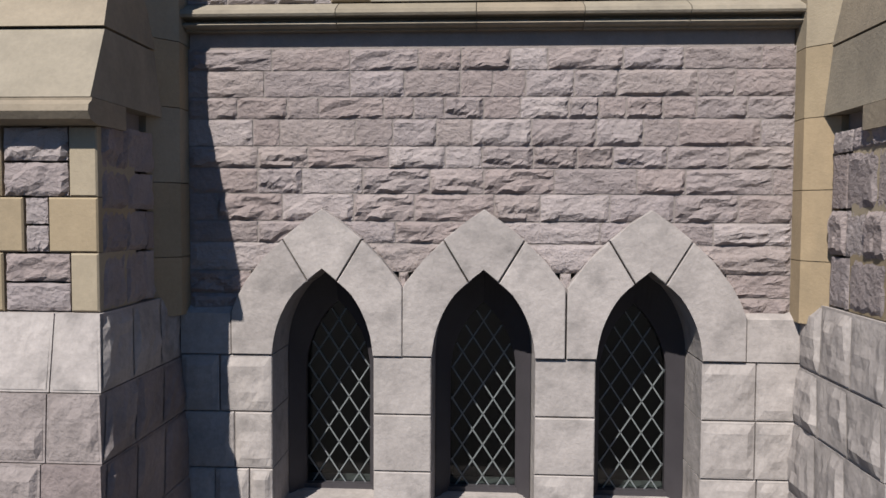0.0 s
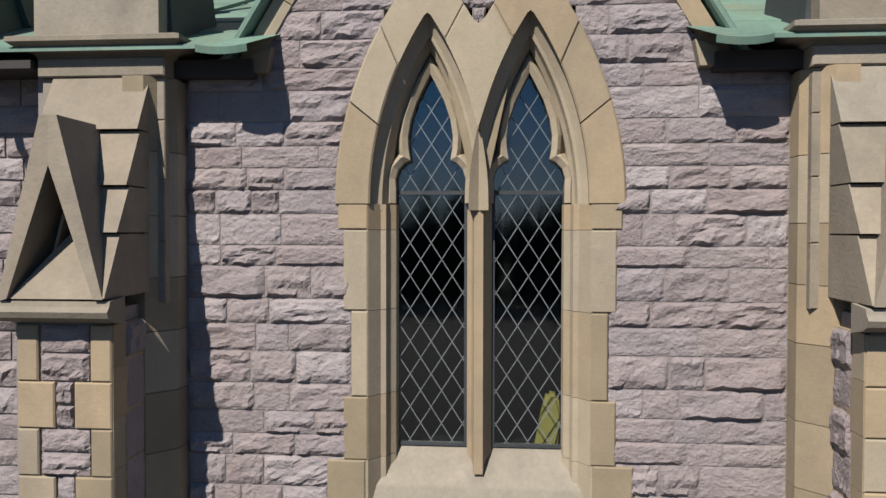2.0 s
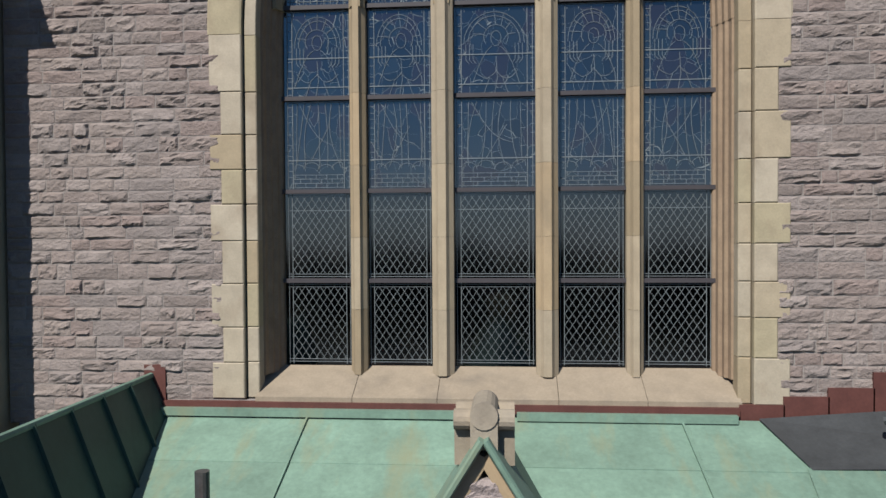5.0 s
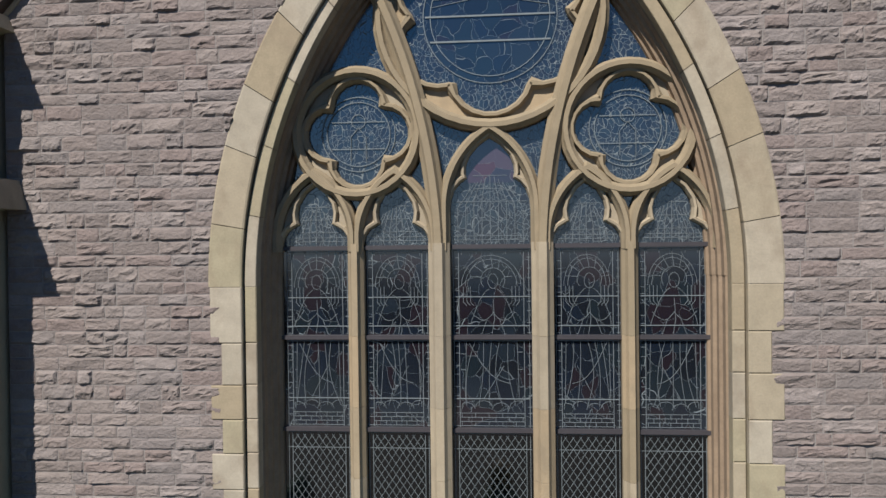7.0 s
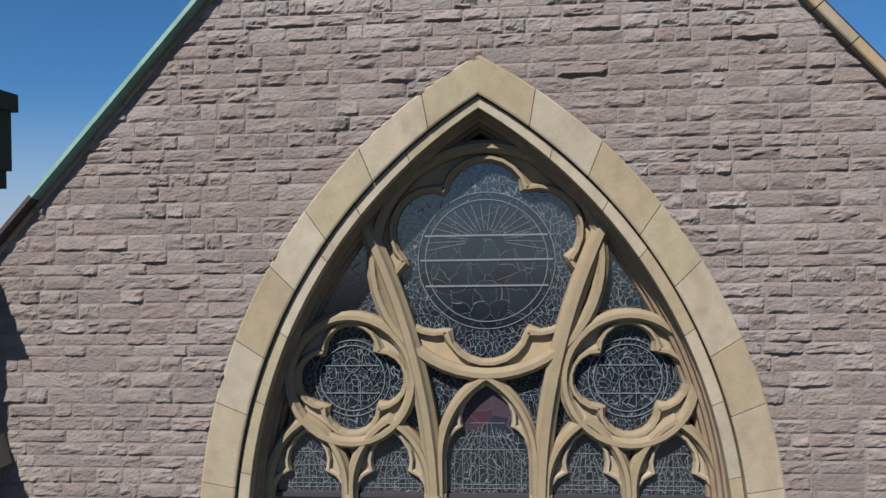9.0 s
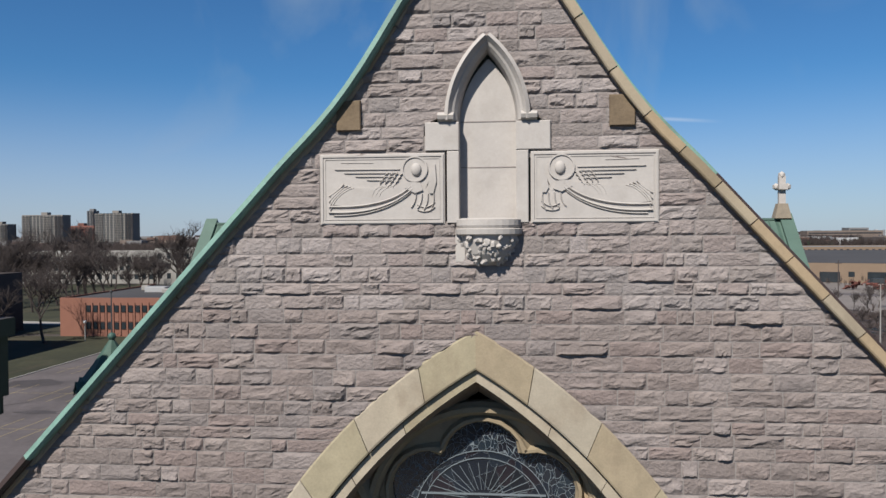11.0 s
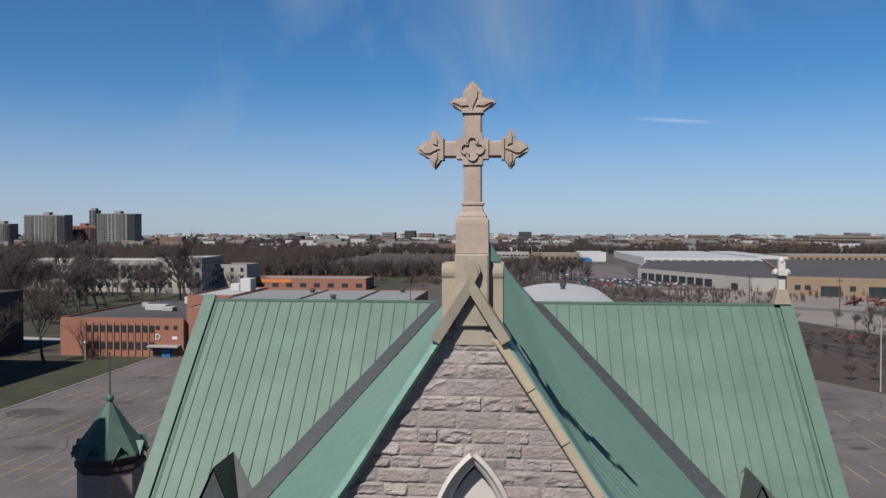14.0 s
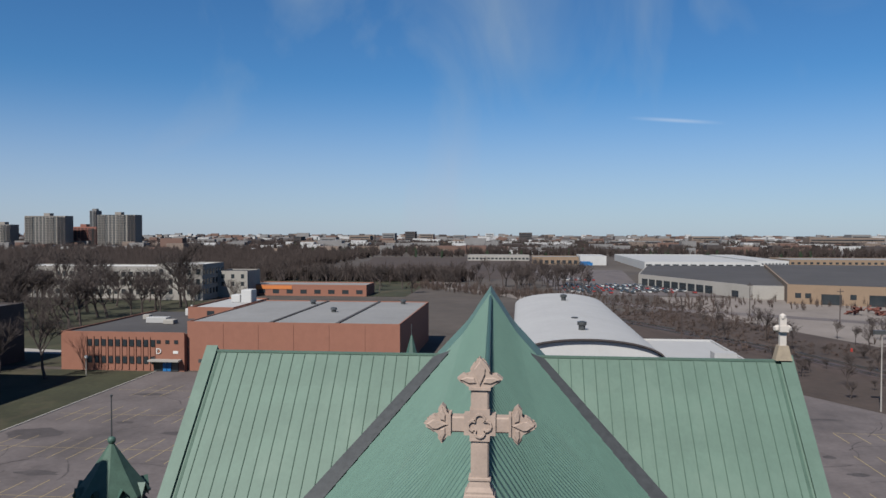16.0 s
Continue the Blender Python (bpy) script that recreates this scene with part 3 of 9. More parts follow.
def course_pieces(edges, za, zb, low, high):
    """The stones of one course as (left foot, right foot, lean left, lean right). edges(z) gives the free stretches at a height."""
    foot, mid, top = edges(za + 0.004), edges((za + zb) / 2), edges(zb - 0.004)
    if not (len(foot) == len(mid) == len(top)):
        foot = top = mid
    out = []
    for (a0, b0), (a1, b1) in zip(foot, top):
        am, bm_ = (a0 + a1) / 2, (b0 + b1) / 2
        if bm_ - am < 0.03:
            continue
        cuts = stones_in(am, bm_, low, high)
        for i, (p, q) in enumerate(cuts):
            out.append((p, q, (a1 - a0) if i == 0 else 0.0, (b1 - b0) if i == len(cuts) - 1 else 0.0))
    return out


def backing_piece(bm, p, q, za, zb, lp, lq, y0, y1):
    hexa(bm, [(p - lp / 2, y0, za), (q - lq / 2, y0, za), (q - lq / 2, y1, za), (p - lp / 2, y1, za), (p + lp / 2, y0, zb), (q + lq / 2, y0, zb), (q + lq / 2, y1, zb), (p + lp / 2, y1, zb)])


# ---- the ground ----
bm = bmesh.new()
quad(bm, [(-4500, -600, -0.02), (4500, -600, -0.02), (4500, 4900, -0.02), (-4500, 4900, -0.02)])
solo("ground", bm, M_LAND, "brown early spring land reaching to the horizon", "ground", kind="structure")

# ---- lower bay of the church: a gabled wall between two buttresses ----
AX, WY = -0.11, 5.16
GABLE_FOOT, GABLE_TOP, GABLE_K = 10.02, 12.93, 1.67
LANCETS = (-1.33, AX, 1.12)


def lower_half(z):
    return 2.27 if z < GABLE_FOOT else max(0.0, (GABLE_TOP - z) / GABLE_K)


def twin_half(z):
    """Half the width of the twin window's surround at the height z."""
    if z < 6.40:
        return 0.0
    if z < 6.98:
        return 1.16
    if z < 8.95:
        return 0.97
    side = 0.385 + arch_width(0.71, 8.95, 10.76, z)
    return side if z < 10.76 else 0.0


def twin_holes(z):
    if z >= 10.76 or z < 6.40:
        return []
    if z < 10.22:
        return [(AX - twin_half(z), AX + twin_half(z))]
    w = arch_width(0.71, 8.95, 10.76, z)
    return [(AX - 0.385 - w, AX - 0.385 + w), (AX + 0.385 - w, AX + 0.385 + w)]


LANCET_LINE = ((0.0, 4.86), (0.15, 4.757), (0.30, 4.635), (0.45, 4.485), (0.59, 4.305), (0.66, 4.17), (0.70, 4.06))


def lancet_out(z):
    """Half the width that a lancet's surround takes from the wall at the height z."""
    for (xa, za), (xb, zb) in zip(LANCET_LINE, LANCET_LINE[1:]):
        if zb <= z <= za:
            return max(0.0, xa + (xb - xa) * (za - z) / (za - zb) - 0.02)
    return 0.0 if z > 4.8 else 0.70


wall_lower = thing("wall_lower", (AX, WY, 0), "pinkish grey rock-faced stone wall in courses under a steep gable", "wall", kind="structure")
lower = courses(4.02, 6.19, 0.16, 0.25) + courses(6.40, 12.88, 0.155, 0.255)
pile, count = Pile(), 0
backing = bmesh.new()


def lower_edges(z):
    half = lower_half(z)
    holes = twin_holes(z)
    if z < 4.83:
        holes = holes + [(c - lancet_out(z), c + lancet_out(z)) for c in LANCETS]
    if abs(z - 11.61) < 0.27:
        w = math.sqrt(0.27 ** 2 - (z - 11.61) ** 2)
        holes = holes + [(AX - w, AX + w)]
    return free_spans(AX - half, AX + half, holes)


for za, zb in zip(lower, lower[1:]):
    zm = (za + zb) / 2
    if 6.19 < zm < 6.40:
        continue
    for p, q, lp, lq in course_pieces(lower_edges, za, zb, 0.2, 0.66):
        backing_piece(backing, p, q, za, zb, lp, lq, WY + 0.001, WY + 0.5)
        if count < 300 and zm > 4.4 and abs(lp) + abs(lq) < 0.004:
            stone_object(wall_lower, p + 0.003, q - 0.003, za + 0.003, zb - 0.003, WY, 0.66, M_ROCK)
            count += 1
        else:
            pile.add(p + 0.003, q - 0.003, za + 0.003, zb - 0.003, WY, 0.66, 11, 7, lean=(lp, lq))
part("mortar_backing", backing, M_MORTAR, wall_lower, kind="stuff")
pile.done("stonework", M_ROCK_I, wall_lower, "rock-faced stones of the upper gable")

# plinth of pale weathered stone with a sloped top, pierced by three lancets
plinth = thing("plinth", (AX, WY, 0), "pale weathered limestone plinth with three lancet openings", "plinth", kind="structure")
core = bmesh.new()
box(core, AX - 2.3, AX + 2.3, WY + 0.46, WY + 0.9, 0.0, 2.5)
box(core, AX - 2.3, AX + 2.3, WY - 0.06, WY + 0.46, 0.0, 2.46)
part("plinth_core", core, M_WHITE, plinth)


def rough_quad(bm, a, b, c, d, amp, seed, nx=8, nz=6):
    """A split-faced side of a stone between four corners, turning about a to d."""
    r = random.Random(seed)
    a, b, c, d = (Vector(p) for p in (a, b, c, d))
    nrm = (b - a).cross(d - a).normalized()
    w, h = (b - a).length, (d - a).length
    cuts = [(r.uniform(0.4, 1.0), r.uniform(-1.6, 1.6), r.uniform(-2.2, 2.2), r.random(), r.random()) for _ in range(5)]
    off = Vector((r.uniform(-50, 50), r.uniform(-50, 50), 0))
    rows = []
    for k in range(nz + 1):
        row = []
        for i in range(nx + 1):
            u, v = i / nx, k / nz
            p = a.lerp(b, u).lerp(d.lerp(c, u), v)
            e = min(min(u, 1 - u) * w, min(v, 1 - v) * h) / 0.03
            flat = min(q + gu * (u - pu) * w + gv * (v - pv) * h for q, gu, gv, pu, pv in cuts)
            lump = noise.noise(Vector((u * w * 9, v * h * 9, 0)) + off) * 0.35
            row.append(bm.verts.new(p + nrm * amp * min(1.0, e) * max(0.05, flat + lump)))
        rows.append(row)
    for p, q in zip(rows, rows[1:]):
        for i in range(nx):
            bm.faces.new((p[i], p[i + 1], q[i + 1], q[i]))


def dressed(name, pts, y0, y1, mat, parent, c=0.006):
    """A flat-faced stone of any outline with a small chamfer round its front."""
    bm = bmesh.new()
    prism(bm, pts, y0, y1)
    front = [e for e in bm.edges if max(v.co.y for v in e.verts) < y0 + 1e-4]
    bmesh.ops.bevel(bm, geom=front, offset=c, segments=1, affect="EDGES")
    return part(name, bm, mat, parent)


pl = [2.46, 2.86, 3.30, 3.742]
for za, zb in zip(pl, pl[1:]):
    for a, b in free_spans(AX - 2.32, AX + 2.36, [(c - 0.387, c + 0.387) for c in LANCETS]):
        for p, q in ([(a, b)] if b - a < 0.6 else stones_in(a, b, 0.24, 0.42)):
            bm = bmesh.new()
            y0 = WY - 0.072 - rng.uniform(0, 0.012)
            block(bm, p + 0.004, q - 0.004, y0, WY + 0.62, za + 0.004, zb - 0.004, 0.008)
            rough = b - a > 0.6 or rng.random() < 0.4
            if rough:
                rough_quad(bm, (p + 0.02, y0 - 0.002, za + 0.02), (q - 0.02, y0 - 0.002, za + 0.02), (q - 0.02, y0 - 0.002, zb - 0.02), (p + 0.02, y0 - 0.002, zb - 0.02), 0.035, rng.randrange(9999))
            part("stone", bm, M_WHITE, plinth)
bm = bmesh.new()
for a, b in ((AX - 2.32, -1.33 - 0.705), (1.12 + 0.705, AX + 2.36)):
    for p, q in stones_in(a, b, 0.3, 0.5):
        hexa(bm, [(p + 0.004, WY - 0.085, 3.748), (q - 0.004, WY - 0.085, 3.748), (q - 0.004, WY + 0.2, 3.748), (p + 0.004, WY + 0.2, 3.748),
                  (p + 0.004, WY - 0.08, 4.06), (q - 0.004, WY - 0.08, 4.06), (q - 0.004, WY + 0.2, 4.24), (p + 0.004, WY + 0.2, 4.24)])
part("weathering", bm, M_WHITE, plinth, "sloped pale stone capping")


def voussoir_ring(parent, cx, w_in, spring_in, apex_in, w_out, spring_out, apex_out, y0, y1, cuts, mat, name="voussoir", sides=(-1, 1), limit=None, clip=None):
    """Stones of a pointed arch, each a part of its own, between an inner and an outer curve."""
    for s in sides:
        a, b = arch_half(cx, w_in, spring_in, apex_in, 36, s), arch_half(cx, w_out, spring_out, apex_out, 36, s)
        if limit is not None:
            a = [(max(p[0], limit) if cx > limit else min(p[0], limit), p[1]) for p in a]
            b = [(max(p[0], limit) if cx > limit else min(p[0], limit), p[1]) for p in b]
        if clip:
            a, b = ([(min(max(x, clip[0]), clip[1]), z) for x, z in q] for q in (a, b))
        for k in range(len(cuts) - 1):
            i0, i1 = round(cuts[k] * 36), round(cuts[k + 1] * 36)
            bm = bmesh.new()
            ia, ib = a[i0:i1 + 1], b[i0:i1 + 1]
            c = 0.006
            def shrink(pts):
                q = list(pts)
                d0, d1 = Vector(q[1]) - Vector(q[0]), Vector(q[-2]) - Vector(q[-1])
                if i0 > 0:
                    q[0] = tuple(Vector(q[0]) + d0.normalized() * min(c, d0.length * 0.4))
                if i1 < 36:
                    q[-1] = tuple(Vector(q[-1]) + d1.normalized() * min(c, d1.length * 0.4))
                return q
            ia, ib = shrink(ia), shrink(ib)
            jy = rng.uniform(0, 0.006)
            n = len(ia)
            f = [[bm.verts.new((x, y, z)) for x, z in pts] for y, pts in ((y0 + jy + 0.012, ia), (y0 + jy, [tuple(Vector(p).lerp(Vector(q), 0.05)) for p, q in zip(ia, ib)]),
                                                                         (y0 + jy, [tuple(Vector(p).lerp(Vector(q), 0.95)) for p, q in zip(ia, ib)]), (y0 + jy + 0.012, ib), (y1, ib), (y1, ia))]
            for r in range(6):
                p, q = f[r], f[(r + 1) % 6]
                for i in range(n - 1):
                    bm.faces.new((p[i], p[i + 1], q[i + 1], q[i]))
            bm.faces.new([r[0] for r in f]), bm.faces.new([r[-1] for r in f][::-1])
            part(name, bm, mat, parent)


def lattice(bm, inside, x0, x1, z0, z1, dx, dz, w, y):
    """Diamond lead cames, cut off where they leave the opening."""
    k = dz / dx
    for s in (-1, 1):
        c0 = math.floor((z0 - k * max(abs(x0), abs(x1)) * 2) / dz)
        for j in range(c0, c0 + int((z1 - z0 + 4 * k * max(abs(x0), abs(x1))) / dz) + 4):
            run = None
            steps = 90
            for i in range(steps + 1):
                x = x0 + (x1 - x0) * i / steps
                z = j * dz + s * k * (x - (x0 + x1) / 2)
                ok = z0 < z < z1 and inside(x, z)
                if ok and run is None:
                    run = (x, z)
                if (not ok or i == steps) and run is not None:
                    if abs(x - run[0]) > 0.01:
                        xe = x - (x1 - x0) / steps if not ok else x
                        ze = j * dz + s * k * (xe - (x0 + x1) / 2)
                        n = Vector((-s * k, 1)).normalized() * w
                        hexa(bm, [(run[0] - n.x, y - 0.004, run[1] - n.y), (xe - n.x, y - 0.004, ze - n.y), (xe + n.x, y - 0.004, ze + n.y), (run[0] + n.x, y - 0.004, run[1] + n.y),
                                  (run[0] - n.x, y + 0.004, run[1] - n.y), (xe - n.x, y + 0.004, ze - n.y), (xe + n.x, y + 0.004, ze + n.y), (run[0] + n.x, y + 0.004, run[1] + n.y)])
                    run = None


def arch_poly(cx, w, z0, spring, apex, n=14):
    return [(cx - w, z0)] + arch(cx, w, spring, apex, n) + [(cx + w, z0)]


for c in LANCETS:
    win = thing("lancet_window", (c, WY, 2.5), "small pointed basement window with diamond leading in a pale stone surround", "window", "lancet windows")
    dressed("keystone", [(c - 0.30, 4.635), (c - 0.108, 4.318), (c, 4.42), (c + 0.108, 4.318), (c + 0.30, 4.635), (c + 0.15, 4.757), (c, 4.86), (c - 0.15, 4.757)], WY - 0.10, WY + 0.62, M_WHITE, win)
    for t in (-1, 1):
        out = 0.70 if (c < -1 and t < 0) or (c > 1 and t > 0) else 0.608
        inner = [p for p in arch_half(0.0, 0.387, 3.72, 4.42, 14, 1) if p[1] < 4.30]
        line = [(0.387, 3.748)] + inner[1:] + [(0.116, 4.308), (0.306, 4.624), (0.45, 4.485), (0.59, 4.305)] + ([(0.66, 4.17), (0.70, 4.07)] if out > 0.65 else [(0.608, 4.27)]) + [(out, 3.748)]
        dressed("voussoir", [(c + t * x, z) for x, z in line], WY - 0.098 - 0.004 * t, WY + 0.62, M_WHITE, win)
    # splayed frame; the shade of the reveal is put into its near-black colour
    fr = bmesh.new()
    outer, inner = arch_poly(c, 0.386, 2.47, 3.72, 4.42), arch_poly(c, 0.272, 2.47, 3.50, 4.10)
    loops = [[fr.verts.new((x, y, z)) for x, z in line] for line, y in ((outer, WY + 0.40), (inner, WY + 0.54), (inner, WY + 0.62))]
    for p, q in zip(loops, loops[1:]):
        for i in range(len(p) - 1):
            fr.faces.new((p[i], p[i + 1], q[i + 1], q[i]))
    box(fr, c - 0.40, c + 0.40, WY + 0.52, WY + 0.62, 2.46, 2.54)
    part("window_frame", fr, M_BAR, win, "splayed frame, its near-black carrying the reveal's shade")
    gl = bmesh.new()
    gl.faces.new([gl.verts.new((x, WY + 0.595, z)) for x, z in arch_poly(c, 0.38, 2.48, 3.55, 4.36)])
    pane = part("pane", gl, M_GLASS_D, win)
    cm = bmesh.new()
    lattice(cm, lambda x, z: abs(x - c) < arch_width(0.268, 3.50, 4.09, z), c - 0.27, c + 0.27, 2.53, 4.1, 0.172, 0.262, 0.0055, WY + 0.585)
    part("lead_came", cm, M_CAME, pane, "diamond lead lattice")
    sl = bmesh.new()
    hexa(sl, [(c - 0.40, WY - 0.05, 2.46), (c + 0.40, WY - 0.05, 2.46), (c + 0.40, WY + 0.62, 2.46), (c - 0.40, WY + 0.62, 2.46),
              (c - 0.40, WY - 0.05, 2.48), (c + 0.40, WY - 0.05, 2.48), (c + 0.40, WY + 0.62, 2.495), (c - 0.40, WY + 0.62, 2.495)])
    part("sill", sl, M_WHITE, win)
    # unseen room box; its darkness is in the wall colour
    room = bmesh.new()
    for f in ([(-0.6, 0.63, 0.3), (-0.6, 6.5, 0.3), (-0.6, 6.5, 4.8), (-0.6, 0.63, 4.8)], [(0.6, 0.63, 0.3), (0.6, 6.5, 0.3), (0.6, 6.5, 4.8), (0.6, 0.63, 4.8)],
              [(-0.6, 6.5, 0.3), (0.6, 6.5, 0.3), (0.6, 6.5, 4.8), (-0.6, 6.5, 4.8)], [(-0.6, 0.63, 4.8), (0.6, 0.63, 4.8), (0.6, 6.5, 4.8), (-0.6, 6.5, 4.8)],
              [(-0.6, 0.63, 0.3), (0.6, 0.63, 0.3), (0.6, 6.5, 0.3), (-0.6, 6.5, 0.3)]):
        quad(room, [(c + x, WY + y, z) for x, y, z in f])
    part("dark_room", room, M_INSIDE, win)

# string course
course_trim = thing("string_course", (AX, WY, 6.2), "buff sandstone string course with sloped top and roll", "string course", kind="structure")
SC = [(WY + 0.12, 6.19), (WY - 0.05, 6.19), (WY - 0.05, 6.205), (WY - 0.10, 6.21), (WY - 0.115, 6.225), (WY - 0.10, 6.243), (WY - 0.05, 6.25), (WY - 0.05, 6.272), (WY - 0.15, 6.278), (WY - 0.16, 6.295), (WY - 0.15, 6.325), (WY - 0.01, 6.40), (WY + 0.12, 6.40)]
for p, q in stones_in(AX - 2.27, AX + 2.28, 0.6, 1.25):
    bm = bmesh.new()
    prism_x(bm, SC, p + 0.003, q - 0.003)
    part("stone", bm, M_BUFF_W, course_trim)

# twin window
twin = thing("twin_window", (AX, WY, 6.4), "two-light pointed sandstone window with diamond leaded glass and trefoil heads", "window")
TD = WY + 0.29
for s in (-1, 1):
    z, k = 6.52, 0
    while z < 8.94:
        h = (0.46, 0.49, 0.66, 0.62, 0.20)[k % 5]
        zb = min(8.95, z + h)
        out = 0.97 + (0.06 if k % 2 == 1 else 0.0) + (0.10 if k == 4 else 0)
        bm = bmesh.new()
        a, b = sorted((AX + s * 0.84, AX + s * out))
        if k:
            block(bm, a, b, WY - 0.028, WY + 0.3, z + 0.003, zb - 0.003, 0.01)
            part("quoin", bm, M_BUFF_O, twin)
        bm = bmesh.new()
        prism_pts = [(0.86, WY - 0.02), (0.84, WY - 0.02), (0.76, WY + 0.09), (0.72, WY + 0.10), (0.70, WY + 0.16), (0.655, WY + 0.20), (0.645, TD), (0.86, TD)]
        lo = [bm.verts.new((AX + s * x, y, z + 0.002)) for x, y in prism_pts]
        hi = [bm.verts.new((AX + s * x, y, zb - 0.002)) for x, y in prism_pts]
        bm.faces.new(lo), bm.faces.new(hi[::-1])
        for i in range(len(lo)):
            j = (i + 1) % len(lo)
            bm.faces.new((lo[i], lo[j], hi[j], hi[i]))
        part("jamb", bm, M_BUFF_O, twin)
        z, k = zb, k + 1
    bm = bmesh.new()
    a, b = sorted((AX + s * 0.86, AX + s * 1.16))
    block(bm, a, b, WY - 0.03, WY + 0.3, 6.41, 6.98, 0.012)
    part("base_stone", bm, M_BUFF_O, twin)
bm = bmesh.new()
prism_x(bm, [(TD + 0.1, 6.41), (WY - 0.028, 6.41), (WY - 0.028, 6.535), (WY - 0.02, 6.545), (WY + 0.05, 6.76), (WY + 0.058, 6.775), (TD, 7.03), (TD + 0.1, 7.03)], AX - 0.86, AX + 0.86)
part("sill", bm, M_BUFF_W, twin, "sloped weathered buff stone sill")
# heads: two arches side by side
for s in (-1, 1):
    cx = AX + s * 0.385
    voussoir_ring(twin, cx, 0.44, 8.95, 10.40, 0.71, 8.95, 10.80, WY - 0.035, WY + 0.1, (0.0, 0.38, 0.70), M_BUFF_O, sides=(s,))
    ain, aout = arch_half(0.0, 0.44, 8.95, 10.40, 36, 1), arch_half(0.0, 0.71, 8.95, 10.80, 36, 1)
    i0 = 25
    side = [(-s * x, z) for x, z in aout[28:36]]
    key = [(s * x, z) for x, z in ain[i0:]] + [(-s * x, z) for x, z in ain[30:36][::-1]] + side + [(s * x, z) for x, z in aout[i0:36][::-1]]
    dressed("keystone", [(cx + x, z) for x, z in key], WY - 0.036, WY + 0.1, M_BUFF_O, twin, 0.01)
    bm = bmesh.new()
    sweep(bm, [(cx - 0.40, 8.9)] + arch(cx, 0.40, 8.95, 10.30, 18) + [(cx + 0.40, 8.9)], [(0.06, WY + 0.02), (-0.01, WY + 0.08), (-0.035, WY + 0.09), (-0.05, WY + 0.15), (-0.08, WY + 0.19), (-0.085, TD), (0.06, TD)])
    part("head_moulding", bm, M_BUFF, twin)
    # trefoil cusping
    z0 = 9.06
    half_line = [(0.285, -0.1), (0.285, 0.02), (0.29, 0.09), (0.265, 0.17), (0.215, 0.225), (0.172, 0.245), (0.185, 0.32), (0.19, 0.42), (0.17, 0.55), (0.12, 0.70), (0.055, 0.83), (0.0, 0.93)]
    line = [(cx - x, z0 + z) for x, z in half_line] + [(cx + x, z0 + z) for x, z in half_line[::-1][1:]]
    bm = bmesh.new()
    sweep(bm, line, [(-0.012, TD - 0.10), (0.03, TD - 0.13), (0.055, TD - 0.10), (0.09, TD - 0.02), (0.09, TD + 0.03), (-0.012, TD + 0.03)])
    part("trefoil_cusp", bm, M_BUFF, twin)
    gl = bmesh.new()
    poly = [(cx - 0.30, 7.0)] + arch(cx, 0.30, 9.0, 10.22) + [(cx + 0.30, 7.0)]
    gl.faces.new([gl.verts.new((x, TD - 0.005, z)) for x, z in poly])
    pane = part("pane", gl, M_GLASS, twin)
    cm = bmesh.new()
    lattice(cm, lambda x, z: abs(x - cx) < arch_width(0.27, 9.0, 10.1, z), cx - 0.275, cx + 0.275, 7.05, 10.1, 0.168, 0.262, 0.0032, TD - 0.012)
    part("lead_came", cm, M_CAME, pane, "diamond lead lattice")
    br = bmesh.new()
    box(br, cx - 0.29, cx + 0.29, TD - 0.03, TD, 9.03, 9.06)
    sweep(br, [(cx - 0.277, 9.04), (cx - 0.277, 7.04), (cx + 0.277, 7.04), (cx + 0.277, 9.04)], [(-0.012, TD - 0.025), (0.012, TD - 0.025), (0.012, TD), (-0.012, TD)])
    part("glazing_bar", br, M_LEAD, twin)
bm = bmesh.new()
mp_pts = [(-0.10, TD), (-0.095, TD - 0.05), (-0.06, TD - 0.09), (-0.045, TD - 0.13), (-0.035, TD - 0.2), (0.035, TD - 0.2), (0.045, TD - 0.13), (0.06, TD - 0.09), (0.095, TD - 0.05), (0.10, TD)]
lo = [bm.verts.new((AX + x, y, 6.86 + (y - TD + 0.2) * 0.8)) for x, y in mp_pts]
hi = [bm.verts.new((AX + x, y, 9.3)) for x, y in mp_pts]
bm.faces.new(lo), bm.faces.new(hi[::-1])
for i in range(len(lo)):
    j = (i + 1) % len(lo)
    bm.faces.new((lo[i], lo[j], hi[j], hi[i]))
part("mullion", bm, M_BUFF, twin, "moulded sandstone mullion")
aout, ain = arch_half(0.0, 0.71, 8.95, 10.80, 36, 1), arch_half(0.0, 0.44, 8.95, 10.40, 36, 1)
low = [(0.385 - x, z) for x, z in ain if 0.385 - x > 0.0 and z <= ain[30][1]]
top = [(0.385 - x, z) for x, z in aout if x < 0.385 and z <= aout[28][1]]
half = [(0.0, low[0][1] - 0.1)] + low + top[::-1] + [(0.0, top[0][1])]
dressed("springer", [(AX + x, z) for x, z in half[1:]] + [(AX - x, z) for x, z in half[1:-1][::-1]], WY - 0.034, WY + 0.12, M_BUFF_O, twin, 0.01)
bm = bmesh.new()
prism(bm, [(AX - 0.06, 9.1), (AX + 0.06, 9.1), (AX + 0.24, 9.95), (AX + 0.02, 10.34), (AX - 0.02, 10.34), (AX - 0.24, 9.95)], WY + 0.1, TD + 0.02)
part("spandrel", bm, M_BUFF, twin)
# room box behind the twin window, darkness painted on its walls
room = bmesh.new()
